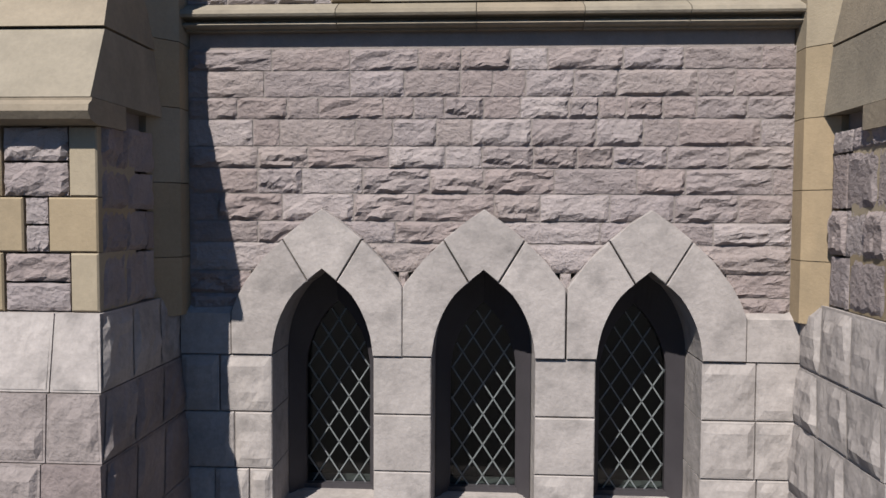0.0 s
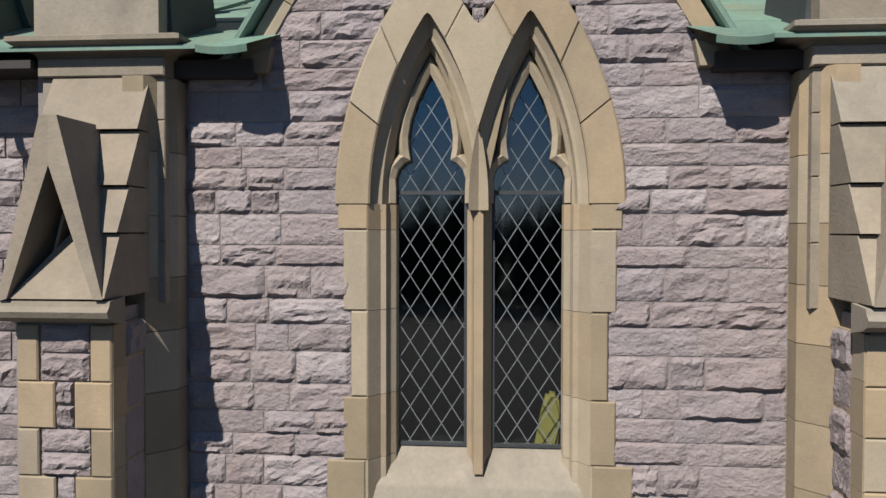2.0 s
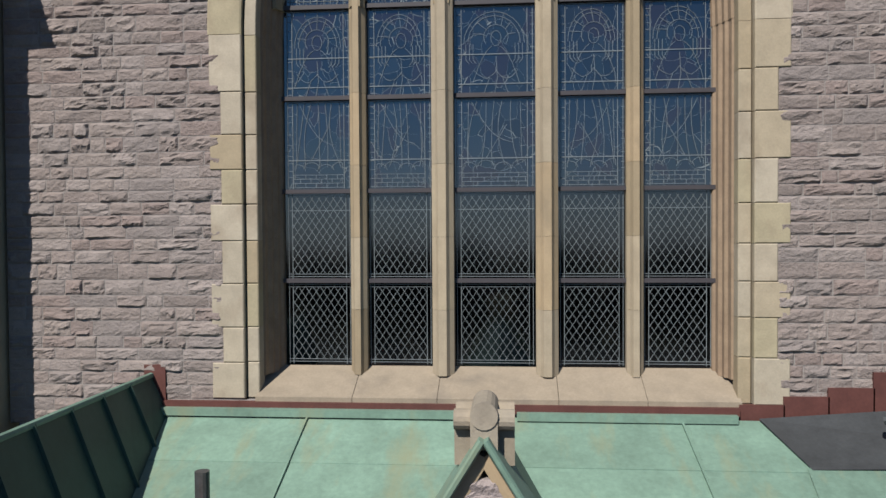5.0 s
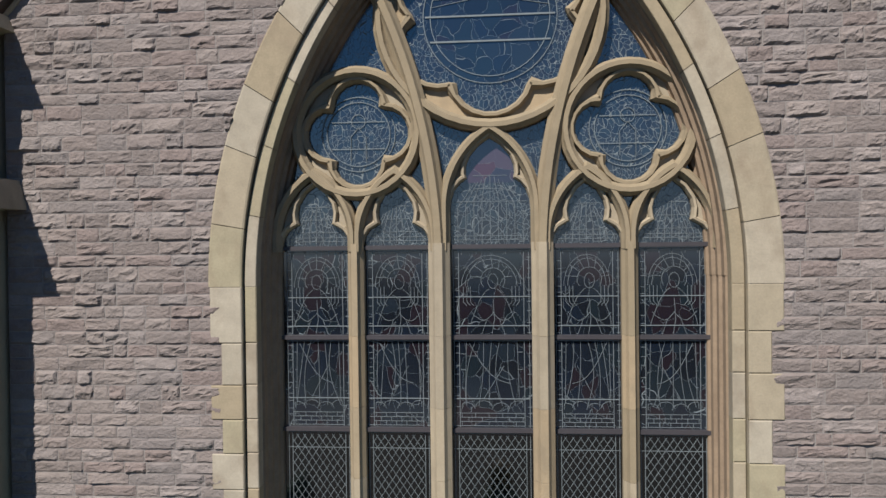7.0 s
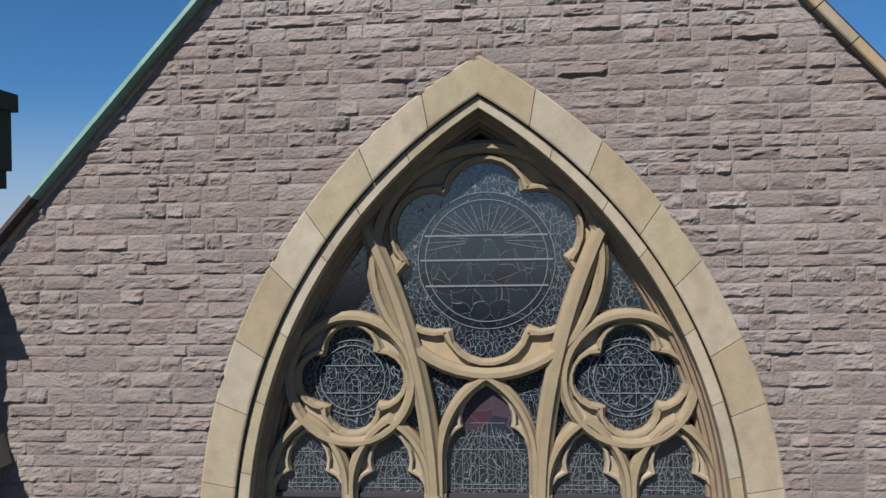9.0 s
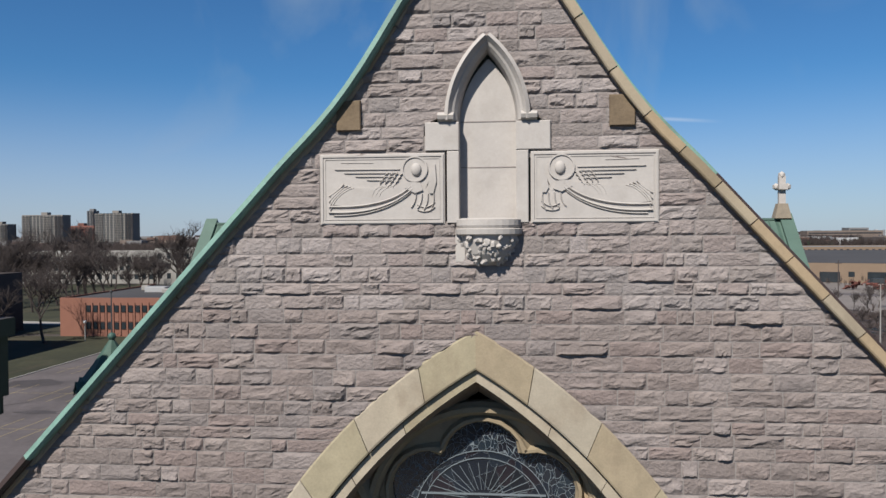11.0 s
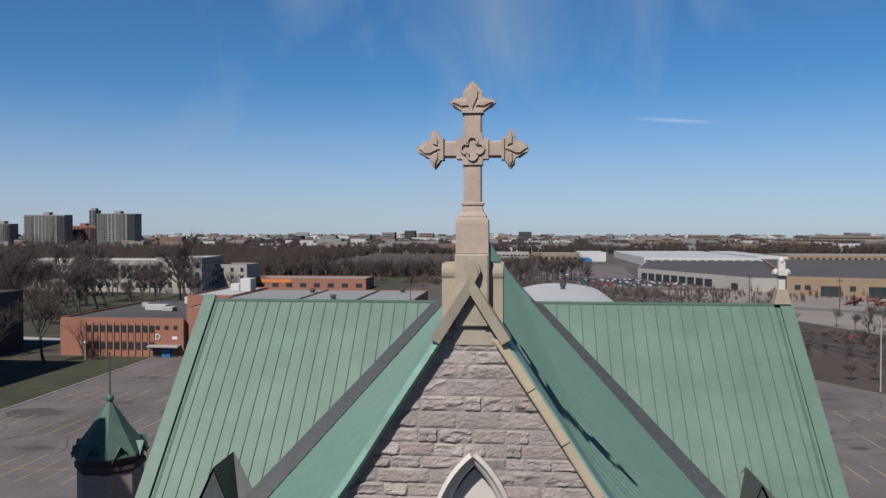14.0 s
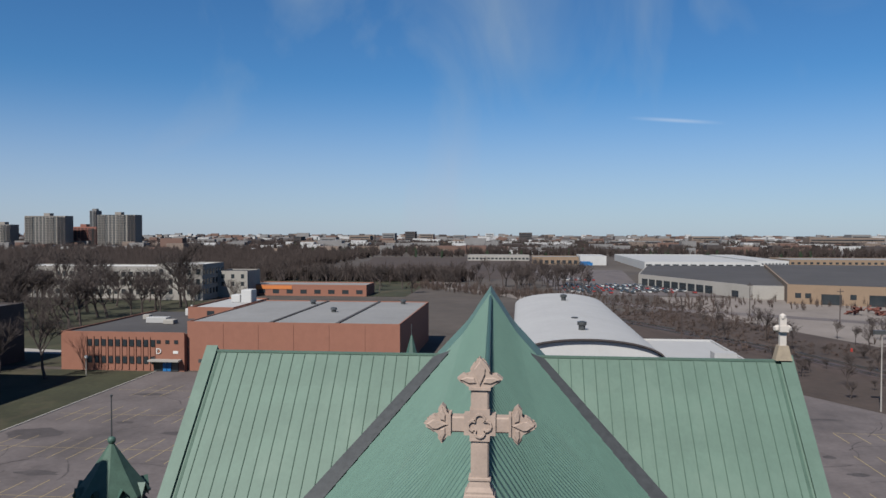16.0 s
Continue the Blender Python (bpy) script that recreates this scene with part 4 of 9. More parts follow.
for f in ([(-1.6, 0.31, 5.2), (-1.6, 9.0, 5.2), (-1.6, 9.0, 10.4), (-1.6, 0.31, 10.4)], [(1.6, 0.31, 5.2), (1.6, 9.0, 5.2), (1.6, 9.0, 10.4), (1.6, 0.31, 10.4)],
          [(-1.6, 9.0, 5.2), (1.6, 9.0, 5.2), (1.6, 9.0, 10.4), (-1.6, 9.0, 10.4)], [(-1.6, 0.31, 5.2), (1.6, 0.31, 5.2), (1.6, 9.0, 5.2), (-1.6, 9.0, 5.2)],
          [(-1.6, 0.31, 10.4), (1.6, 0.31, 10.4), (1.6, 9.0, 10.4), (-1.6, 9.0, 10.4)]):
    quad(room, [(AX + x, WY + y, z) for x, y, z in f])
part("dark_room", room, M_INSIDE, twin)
bm = bmesh.new()
prism(bm, [(AX + 0.44, 6.98), (AX + 0.63, 6.98), (AX + 0.65, 7.2), (AX + 0.64, 7.42), (AX + 0.54, 7.44), (AX + 0.50, 7.28)], WY + 0.42, WY + 0.55)
bmesh.ops.bevel(bm, geom=bm.edges[:], offset=0.03, segments=2, affect="EDGES")
solo("cloth_bag", bm, M_YELLOW, "yellow cloth bag standing inside on the window sill", "bag")
bm = bmesh.new()
box(bm, AX - 0.9, AX + 0.9, WY + 0.31, WY + 0.75, 6.9, 6.98)
solo("inner_sill", bm, M_INSIDE, "inner window sill in the room's near-black colour", "sill", kind="structure")

# round carved medallion
MY = WY - 0.03
ros = thing("medallion", (AX, MY, 11.61), "round pale stone medallion carved with a cross in a foiled ring", "medallion")
bm = bmesh.new()
prism(bm, circle(AX, 11.61, 0.33, 36), MY - 0.02, MY + 0.3)
part("disc", bm, M_CARVED, ros)
bm = bmesh.new()
sweep(bm, circle(AX, 11.61, 0.315, 44), [(-0.025, MY - 0.02), (-0.03, MY - 0.055), (-0.005, MY - 0.075), (0.012, MY - 0.06), (0.02, MY - 0.075), (0.035, MY - 0.04), (0.035, MY)], True)
sweep(bm, circle(AX, 11.61, 0.262, 44), [(-0.015, MY - 0.02), (-0.012, MY - 0.06), (0.012, MY - 0.06), (0.015, MY - 0.02)], True)
part("moulded_rim", bm, M_CARVED, ros)
bm = bmesh.new()
fo = foil(AX, 11.61, 8, 0.175, 0.075, 22.5, 6)
outer = circle(AX, 11.61, 0.262, len(fo))
order = sorted(fo, key=lambda p: math.atan2(p[1] - 11.61, p[0] - AX) % (2 * math.pi))
va, vb = [bm.verts.new((x, MY - 0.05, z)) for x, z in order], [bm.verts.new((x, MY - 0.05, z)) for x, z in outer]
vc = [bm.verts.new((x, MY - 0.01, z)) for x, z in order]
for i in range(len(va)):
    j = (i + 1) % len(va)
    bm.faces.new((va[i], va[j], vb[j], vb[i])), bm.faces.new((va[i], va[j], vc[j], vc[i]))
part("foiled_ring", bm, M_CARVED, ros)
# dark sheet paints the shade in the recess behind the cross
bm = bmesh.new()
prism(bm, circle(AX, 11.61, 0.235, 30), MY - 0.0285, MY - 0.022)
part("sunk_ground", bm, M_LEAD, ros, "dark sheet for the shade in the sunk ground")
bm = bmesh.new()
for i in range(4):
    t = Matrix.Rotation(i * math.pi / 2, 2)
    half = [(0.045, 0.0), (0.042, 0.085), (0.075, 0.092), (0.065, 0.118), (0.125, 0.128), (0.118, 0.155), (0.075, 0.172), (0.045, 0.168), (0.05, 0.20), (0.03, 0.225)]
    pts = half + [(0.0, 0.245)] + [(-x, z) for x, z in half[::-1]]
    prism(bm, [tuple(Vector((AX, 11.61)) + t @ Vector(p)) for p in pts], MY - 0.068 - 0.001 * i, MY - 0.02)
part("carved_cross", bm, M_CARVED, ros)
bm = bmesh.new()
box(bm, AX - 0.40, AX + 0.40, WY + 0.004, WY + 0.3, 11.24, 11.98)
box(bm, AX - 1.0, AX + 1.0, WY + 0.006, WY + 0.095, 10.42, 10.95)
for s in (-1, 1):
    box(bm, *sorted((AX + s * 0.92, AX + s * 1.32)), WY + 0.005, WY + 0.3, 6.42, 10.46)
box(bm, AX - 2.26, AX + 2.26, WY + 0.012, WY + 0.3, 5.9, 6.415)
part("mortar_bed", bm, M_MORTAR, wall_lower, kind="stuff")

# gable coping and copper verge
coping = thing("gable_coping", (AX, WY, 10), "sandstone gable coping under green copper verge", "coping", kind="structure")
for s in (-1, 1):
    line = [(AX + s * (1.77 - 1.77 * i / 6), 10.0 + (12.95 - 10.0) * i / 6) for i in range(7)]
    for a, b in zip(line[:-1], line[1:]):
        bm = bmesh.new()
        d = (Vector(b) - Vector(a)).normalized() * 0.004
        sgn = -s
        sweep(bm, [tuple(Vector(a) + d), tuple(Vector(b) - d)], [(-0.055 * sgn, WY + 0.3), (-0.055 * sgn, WY - 0.026), (0.0, WY - 0.036), (0.085 * sgn, WY - 0.042), (0.09 * sgn, WY + 0.3)])
        part("coping_stone", bm, M_BUFF_O, coping)
    bm = bmesh.new()
    line = [(AX + s * 1.99, 9.93)] + [(AX + s * (1.90 - 1.90 * i / 10), 10.03 + (13.09 - 10.03) * i / 10) for i in range(11)]
    sweep(bm, line, [(-0.015 * -s, WY - 0.13), (0.0, WY - 0.15), (0.03 * -s, WY - 0.155), (0.045 * -s, WY - 0.13), (0.045 * -s, WY + 0.36), (-0.015 * -s, WY + 0.36)])
    part("copper_verge", bm, M_COPPER, coping, "green copper verge strip")
    bm = bmesh.new()
    hexa(bm, [(AX + s * 1.74, WY - 0.11, 9.94), (AX + s * 1.60, WY - 0.11, 9.94), (AX + s * 1.60, WY + 0.2, 9.94), (AX + s * 1.74, WY + 0.2, 9.94),
              (AX + s * 1.72, WY - 0.11, 10.07), (AX + s * 1.56, WY - 0.11, 10.13), (AX + s * 1.56, WY + 0.2, 10.13), (AX + s * 1.72, WY + 0.2, 10.07)])
    part("kneeler", bm, M_BUFF_O, coping)


def saddle_stone(name, cx, y, z, k, mat, label):
    """The stone at the top of a gable: a small gabled front before a block with two round-ended shoulders."""
    t = thing(name, (cx, y, z), label, "finial")
    bm = bmesh.new()
    box(bm, cx - 0.25 * k, cx + 0.25 * k, y, y + 0.36 * k, z - 0.34 * k, z + 0.06 * k)
    part("block", bm, mat, t)
    for s in (-1, 1):
        bm = bmesh.new()
        tube(bm, (cx + s * 0.25 * k, y - 0.03 * k, z + 0.05 * k), (cx + s * 0.06 * k, y - 0.03 * k, z + 0.05 * k), 0.085 * k, 0.085 * k, 14)
        part("shoulder_roll", bm, mat, t, smooth=False)
        bm = bmesh.new()
        tube(bm, (cx + s * 0.25 * k, y + 0.25 * k, z + 0.05 * k), (cx + s * 0.06 * k, y + 0.25 * k, z + 0.05 * k), 0.085 * k, 0.085 * k, 14)
        part("shoulder_roll", bm, mat, t)
    bm = bmesh.new()
    tube(bm, (cx, y - 0.14 * k, z + 0.10 * k), (cx, y + 0.36 * k, z + 0.10 * k), 0.115 * k, 0.115 * k, 18)
    box(bm, cx - 0.112 * k, cx + 0.112 * k, y - 0.125 * k, y + 0.3 * k, z - 0.18 * k, z + 0.10 * k)
    part("front_roll", bm, mat, t)
    return t


saddle_stone("saddle_stone", AX, WY + 0.1, 13.18, 1.0, M_BUFF_W, "weathered saddle stone on the small gable peak")


# ---- buttresses with chimneys, one each side of the bay ----
def quoin_face(parent, s, cx, hw, y0, z0, z1, step):
    """A buttress front: buff quoins, long and short, about a strip of rock-faced stone."""
    z, k = z0, 0
    while z < z1 - 0.02:
        zb = min(z1, z + step * rng.uniform(0.92, 1.08))
        if z1 - zb < step * 0.4:
            zb = z1
        wide = (0.80 if k % 2 else 0.46) * hw
        for t in (-1, 1):
            a, b = sorted((cx + t * hw, cx + t * (hw - wide)))
            bm = bmesh.new()
            block(bm, a + 0.003, b - 0.003, y0 - 0.012, y0 + 0.5, z + 0.003, zb - 0.003, 0.01)
            part("quoin", bm, M_BUFF_O, parent)
        zm = (z + zb) / 2
        for za, zc in ((z, zm), (zm, zb)):
            stone_object(parent, cx - hw + wide + 0.008, cx + hw - wide - 0.008, za + 0.005, zc - 0.005, y0 + 0.01, 0.7, M_ROCK)
        z, k = zb, k + 1


def side_stones(parent, x, y0, y1, z0, z1, s, edge):
    """Rock-faced stones and an edge of quoins on a buttress's side, which faces the bay."""
    spot = Matrix.Translation((x, 0, 0)) @ Matrix.Rotation(radians(90 * s), 4, "Z")
    z = z0
    while z < z1 - 0.05:
        zb = min(z1, z + rng.uniform(0.26, 0.40))
        if z1 - zb < 0.15:
            zb = z1
        lo, hi = (y0 + edge, y1) if s > 0 else (-y1, -(y0 + edge))
        for p, q in stones_in(lo, hi, 0.2, 0.42):
            stone_object(parent, p + 0.005, q - 0.005, z + 0.005, zb - 0.005, 0.0, 0.75, M_ROCK, spot)
        z = zb


def buttress(s):
    cx = AX + s * 2.79
    inner = AX + s * 2.42
    b = thing("buttress", (cx, WY, 0), "stepped stone buttress with buff quoins, gablet and sloped offsets", "buttress", "buttresses of the bay")
    # set-back pilaster in the angle, of dressed sandstone
    z = 4.05
    while z < 9.86:
        zb = min(9.88, z + rng.uniform(0.40, 0.56))
        if 9.88 - zb < 0.2:
            zb = 9.88
        bm = bmesh.new()
        ring = [(AX + s * 2.60, WY + 0.3), (AX + s * 2.60, WY - 0.37), (AX + s * 2.44, WY - 0.37), (AX + s * 2.27, WY - 0.17), (AX + s * 2.27, WY + 0.3)]
        lo, hi = [bm.verts.new((x, y, z + 0.003)) for x, y in ring], [bm.verts.new((x, y, zb - 0.003)) for x, y in ring]
        bm.faces.new(lo), bm.faces.new(hi[::-1])
        for i in range(5):
            bm.faces.new((lo[i], lo[(i + 1) % 5], hi[(i + 1) % 5], hi[i]))
        part("pilaster_stone", bm, M_BUFF_O, b)
        z = zb
    for xa, xb, ya, yb, zt in ((cx - s * 0.30, cx + s * 0.36, 4.36, WY + 0.3, 8.2), (AX + s * 2.36, AX + s * 3.33, 4.92, WY + 0.5, 10.0), (AX + s * 2.50, AX + s * 3.15, 4.1, 4.9, 5.4)):
        core = bmesh.new()
        box(core, *sorted((xa, xb)), ya, yb, 0, zt)
        part("core", core, M_MORTAR, b)
    # shaft
    quoin_face(b, s, cx, 0.34, 4.34, 6.40, 8.10, 0.35)
    side_stones(b, cx - s * 0.335, 4.36, 4.80, 6.4, 8.1, -s, 0.16)
    z = 6.40
    while z < 8.08:
        bm = bmesh.new()
        zb = min(8.1, z + 0.35)
        x0, x1 = sorted((cx - s * 0.342, cx - s * 0.2))
        box(bm, x0, x1, 4.345, 4.345 + (0.16 if int(z * 10) % 2 else 0.24), z + 0.002, zb - 0.002)
        part("return_quoin", bm, M_BUFF_O, b)
        z = zb
    # roll under the gablet
    bm = bmesh.new()
    prism_x(bm, [(4.40, 8.10), (4.24, 8.13), (4.18, 8.16), (4.16, 8.20), (4.19, 8.235), (4.20, 8.27), (4.40, 8.29)], *sorted((cx - 0.40, cx + 0.40)))
    part("roll_mould", bm, M_BUFF_W, b)
    # weathering: four courses leaning back from the shaft's front to the wall, each overhanging the next a little
    def front(z):
        return 4.20 + (z - 8.28) * 0.40
    def slot(z):
        return max(0.0, 0.30 * (9.17 - z) / 0.885) + 0.02 if z < 9.06 else 0.0
    for z0, z1 in ((8.285, 8.72), (8.72, 9.05), (9.05, 9.46), (9.46, 9.88)):
        hw, ya, yb = 0.375, front(z0) - 0.03, front(z1) + 0.01
        spans = [(-hw, hw, -hw, hw)] if z0 > 9 else [(-hw, -slot(z0), -hw, -slot(z1)), (slot(z0), hw, slot(z1), hw)]
        for a0, b0, a1, b1 in spans:
            bm = bmesh.new()
            hexa(bm, [(cx + a0, ya, z0 + 0.008), (cx + b0, ya, z0 + 0.008), (cx + b0, WY, z0 + 0.008), (cx + a0, WY, z0 + 0.008),
                      (cx + a1, yb, z1 - 0.004), (cx + b1, yb, z1 - 0.004), (cx + b1, WY, z1 - 0.004), (cx + a1, WY, z1 - 0.004)])
            part("weathering_stone", bm, M_BUFF_W, b)
    bm = bmesh.new()
    box(bm, cx - 0.32, cx + 0.32, 4.60, WY, 8.29, 9.1)
    part("slot_back", bm, M_BUFF_W, b)
    for t in (-1, 1):
        for z0, z1 in ((8.2, 8.66), (8.66, 9.12), (9.12, 9.56), (9.56, 9.88)):
            bm = bmesh.new()
            block(bm, *sorted((cx + t * 0.30, cx + t * 0.475)), 4.87, WY, z0 + 0.002, z1 - 0.002, 0.008)
            part("strip_stone", bm, M_BUFF_W, b)
    # the sharp little gable standing on the roll: two ribs about a deep slot, with a sloped foot inside
    for t in (-1, 1):
        bm = bmesh.new()
        prism(bm, [(cx + t * 0.365, 8.285), (cx + t * 0.30, 8.285), (cx, 9.17), (cx, 9.50), (cx + t * 0.06, 9.50)], 4.17, 4.72)
        part("gablet_rib", bm, M_BUFF_W, b)
        bm = bmesh.new()
        prism(bm, [(cx + t * 0.19, 8.30), (cx + t * 0.165, 8.30), (cx, 8.95), (cx, 9.03)], 4.40, 4.62)
        part("inner_rib", bm, M_BUFF_W, b)
    bm = bmesh.new()
    v = [bm.verts.new(p) for p in ((cx - 0.30, 4.19, 8.285), (cx + 0.30, 4.19, 8.285), (cx, 4.46, 8.74), (cx - 0.30, 4.52, 8.285), (cx + 0.30, 4.52, 8.285))]
    bm.faces.new((v[0], v[1], v[2])), bm.faces.new((v[1], v[4], v[2])), bm.faces.new((v[3], v[0], v[2])), bm.faces.new((v[4], v[3], v[2])), bm.faces.new((v[0], v[3], v[4], v[1]))
    part("sloped_foot", bm, M_BUFF_W, b)
    # frieze and cornice
    for z0, z1, hw, y0 in ((9.88, 10.02, 0.49, 4.83),):
        bm = bmesh.new()
        block(bm, cx - hw, cx + hw, y0, WY, z0, z1, 0.01)
        part("frieze_stone", bm, M_BUFF_W, b)
    bm = bmesh.new()
    pr = [(0.50, 10.02), (0.52, 10.06), (0.60, 10.08), (0.66, 10.12), (0.66, 10.155), (0.60, 10.175), (0.52, 10.18)]
    rings = []
    for o, z in pr:
        e = o - 0.50
        rings.append([bm.verts.new(p) for p in ((cx - o, 4.86 - e, z), (cx + o, 4.86 - e, z), (cx + o, WY + 0.3, z), (cx - o, WY + 0.3, z))])
    for p, q in zip(rings, rings[1:]):
        for i in range(4):
            j = (i + 1) % 4
            bm.faces.new((p[i], p[j], q[j], q[i]))
    bm.faces.new(rings[0][::-1]), bm.faces.new(rings[-1])
    part("cornice", bm, M_BUFF_W, b, "moulded sandstone cornice")
    # offset below the shaft, in two sloped stones over a roll
    for z0, z1, ya, yb, hw0, hw1 in ((6.0, 6.40, 4.10, 4.32, 0.40, 0.345), (5.52, 5.985, 3.86, 4.12, 0.43, 0.395)):
        bm = bmesh.new()
        hexa(bm, [(cx - hw0, ya, z0), (cx + hw0, ya, z0), (cx + hw0, 4.9, z0), (cx - hw0, 4.9, z0), (cx - hw1, yb, z1), (cx + hw1, yb, z1), (cx + hw1, 4.9, z1), (cx - hw1, 4.9, z1)])
        part("offset_stone", bm, M_BUFF_W, b)
    bm = bmesh.new()
    prism_x(bm, [(4.3, 5.36), (3.92, 5.36), (3.84, 5.385), (3.81, 5.43), (3.82, 5.47), (3.86, 5.50), (3.86, 5.515), (4.3, 5.515)], cx - 0.44, cx + 0.44)
    part("roll_mould", bm, M_BUFF_W, b)
    quoin_face(b, s, cx, 0.40, 4.0, 4.20, 5.36, 0.36)
    side_stones(b, cx - s * 0.39, 4.02, 4.80, 4.2, 5.4, -s, 0.02)
    # sloped plinth courses
    z0, y0, hw = 4.20, 3.98, 0.42
    for zz, yy, hh in ((3.72, 3.86, 0.47), (3.30, 3.80, 0.50), (2.8, 3.74, 0.53), (2.2, 3.7, 0.56), (0.0, 3.66, 0.58)):
        cuts = [cx - hw, cx - hw * rng.uniform(0.25, 0.45), cx + hw * rng.uniform(0.1, 0.4), cx + hw]
        if z0 > 4:
            cuts = [cx - hw, cx + s * hw * 0.7, cx - s * hw * 0.3, cx + hw]
            cuts.sort()
        k = hh / hw
        for p, q in zip(cuts, cuts[1:]):
            bm = bmesh.new()
            P, Q = cx + (p - cx) * k, cx + (q - cx) * k
            hexa(bm, [(P + 0.004, yy, zz + 0.004), (Q - 0.004, yy, zz + 0.004), (Q - 0.004, WY + 0.2, zz + 0.004), (P + 0.004, WY + 0.2, zz + 0.004),
                      (p + 0.004, y0 - 0.02, z0 - 0.004), (q - 0.004, y0 - 0.02, z0 - 0.004), (q - 0.004, WY + 0.2, z0 - 0.004), (p + 0.004, WY + 0.2, z0 - 0.004)])
            F = [(P + 0.02, yy - 0.002, zz + 0.02), (Q - 0.02, yy - 0.002, zz + 0.02), (q - 0.02, y0 - 0.022, z0 - 0.02), (p + 0.02, y0 - 0.022, z0 - 0.02)]
            rough_quad(bm, *F, 0.05 if zz < 3.7 else 0.02, rng.randrange(9999))
            inner_side = q if s < 0 else p
            if abs(inner_side - (cx - s * hw)) < 1e-6:
                X, x_top = cx - s * hh, cx - s * hw
                for ya, yb in ((yy + 0.02, yy + 0.42), (yy + 0.44, yy + 0.86), (yy + 0.88, WY - 0.1)):
                    G = [(X - s * 0.003, ya, zz + 0.02), (X - s * 0.003, yb, zz + 0.02), (x_top - s * 0.003, yb + 0.1, z0 - 0.02), (x_top - s * 0.003, ya + 0.1, z0 - 0.02)]
                    sb = bmesh.new()
                    rough_quad(sb, *(G if s < 0 else [G[1], G[0], G[3], G[2]]), 0.055, rng.randrange(9999))
                    part("side_stone", sb, M_PLINTH if s < 0 and zz < 3.4 else M_WHITE, b)
            part("plinth_stone", bm, M_PLINTH if s < 0 and zz < 3.72 else M_WHITE, b)
        z0, y0, hw = zz, yy, hh
    return b


for s in (-1, 1):
    buttress(s)
    cx = AX + s * 2.82
    ch = thing("chimney", (cx, 4.9, 10.18), "square buff stone chimney under an orange-brown sheet metal cap", "chimney", "chimneys")
    bm = bmesh.new()
    box(bm, cx - 0.44, cx + 0.44, 4.94, 5.78, 10.18, 11.28)
    part("shaft_block", bm, M_BUFF_W, ch)
    for x0, x1, y0 in ((-0.48, -0.37, 4.83), (-0.36, -0.32, 4.87), (-0.31, -0.215, 4.85), (0.35, 0.48, 4.83)):
        for z0, z1 in ((10.50, 10.98), (10.985, 11.27)):
            bm = bmesh.new()
            block(bm, cx + x0, cx + x1, y0, 5.0, z0 + 0.002, z1 - 0.002, 0.008)
            part("corner_strip", bm, M_BUFF_W, ch)
    for z0, z1, y0 in ((10.60, 10.98, 4.905), (10.985, 11.27, 4.91)):
        bm = bmesh.new()
        block(bm, cx - 0.21, cx + 0.345, y0, 5.0, z0, z1 - 0.003, 0.006)
        part("panel_stone", bm, M_BUFF_W, ch)
    bm = bmesh.new()
    hexa(bm, [(cx - 0.48, 4.83, 10.18), (cx + 0.48, 4.83, 10.18), (cx + 0.48, 5.0, 10.18), (cx - 0.48, 5.0, 10.18), (cx - 0.48, 4.83, 10.50), (cx + 0.48, 4.83, 10.50), (cx + 0.48, 5.0, 10.50), (cx - 0.48, 5.0, 10.50)])
    hexa(bm, [(cx - 0.30, 4.832, 10.50), (cx + 0.345, 4.832, 10.50), (cx + 0.345, 5.0, 10.50), (cx - 0.30, 5.0, 10.50), (cx - 0.21, 4.905, 10.62), (cx + 0.345, 4.905, 10.62), (cx + 0.345, 5.0, 10.62), (cx - 0.21, 5.0, 10.62)])
    part("sloped_base", bm, M_BUFF_W, ch)
    bm = bmesh.new()
    box(bm, cx - 0.55, cx + 0.55, 4.73, 5.86, 11.26, 11.47)
    bmesh.ops.bevel(bm, geom=bm.edges[:], offset=0.008, segments=1, affect="EDGES")
    for p in ((-0.4, 4.727), (0.4, 4.727)):
        tube(bm, (cx + p[0], p[1], 11.30), (cx + p[0], p[1] + 0.02, 11.30), 0.012, 0.012, 6)
    part("metal_cap", bm, M_CAP, ch, "folded orange-brown metal cap")
    bm = bmesh.new()
    xa, xb, xc = cx - s * 0.43, cx - s * 0.465, cx - s * 0.53
    hexa(bm, [(xa, 4.98, 10.12), (xc, 4.98, 10.12), (xc, 5.86, 10.42), (xa, 5.86, 10.42), (xa, 4.98, 10.95), (xb, 4.98, 10.95), (xb, 5.86, 10.99), (xa, 5.86, 10.99)])
    part("flashing", bm, M_LEAD, ch, "dark metal flashing on the side")
bm = bmesh.new()
tube(bm, (-3.02, 6.45, 10.6), (-3.02, 6.45, 12.36), 0.075, 0.075, 14)
solo("vent_pipe", bm, M_STEEL, "dark round metal vent pipe standing in the copper roof", "pipe")


# ---- great gabled wall behind, with its five-light window ----
UY, GX = 10.0, 0.0
BX = -0.15          # axis of the great window
SPR = 17.8


def gable_z(x):
    """The top edge of the great gable: steep at the peak, easing towards the eaves."""
    a = abs(x - GX)
    steep, flat = 30.95 - 1.52 * a, 30.12 - 1.09 * a
    k = min(1.0, max(0.0, (a - 1.0) / 1.9))
    k = k * k * (3 - 2 * k)
    return steep * (1 - k) + flat * k


def gable_half(z):
    lo, hi = 0.0, 18.0
    for _ in range(30):
        m = (lo + hi) / 2
        lo, hi = (m, hi) if gable_z(m) > z else (lo, m)
    return lo


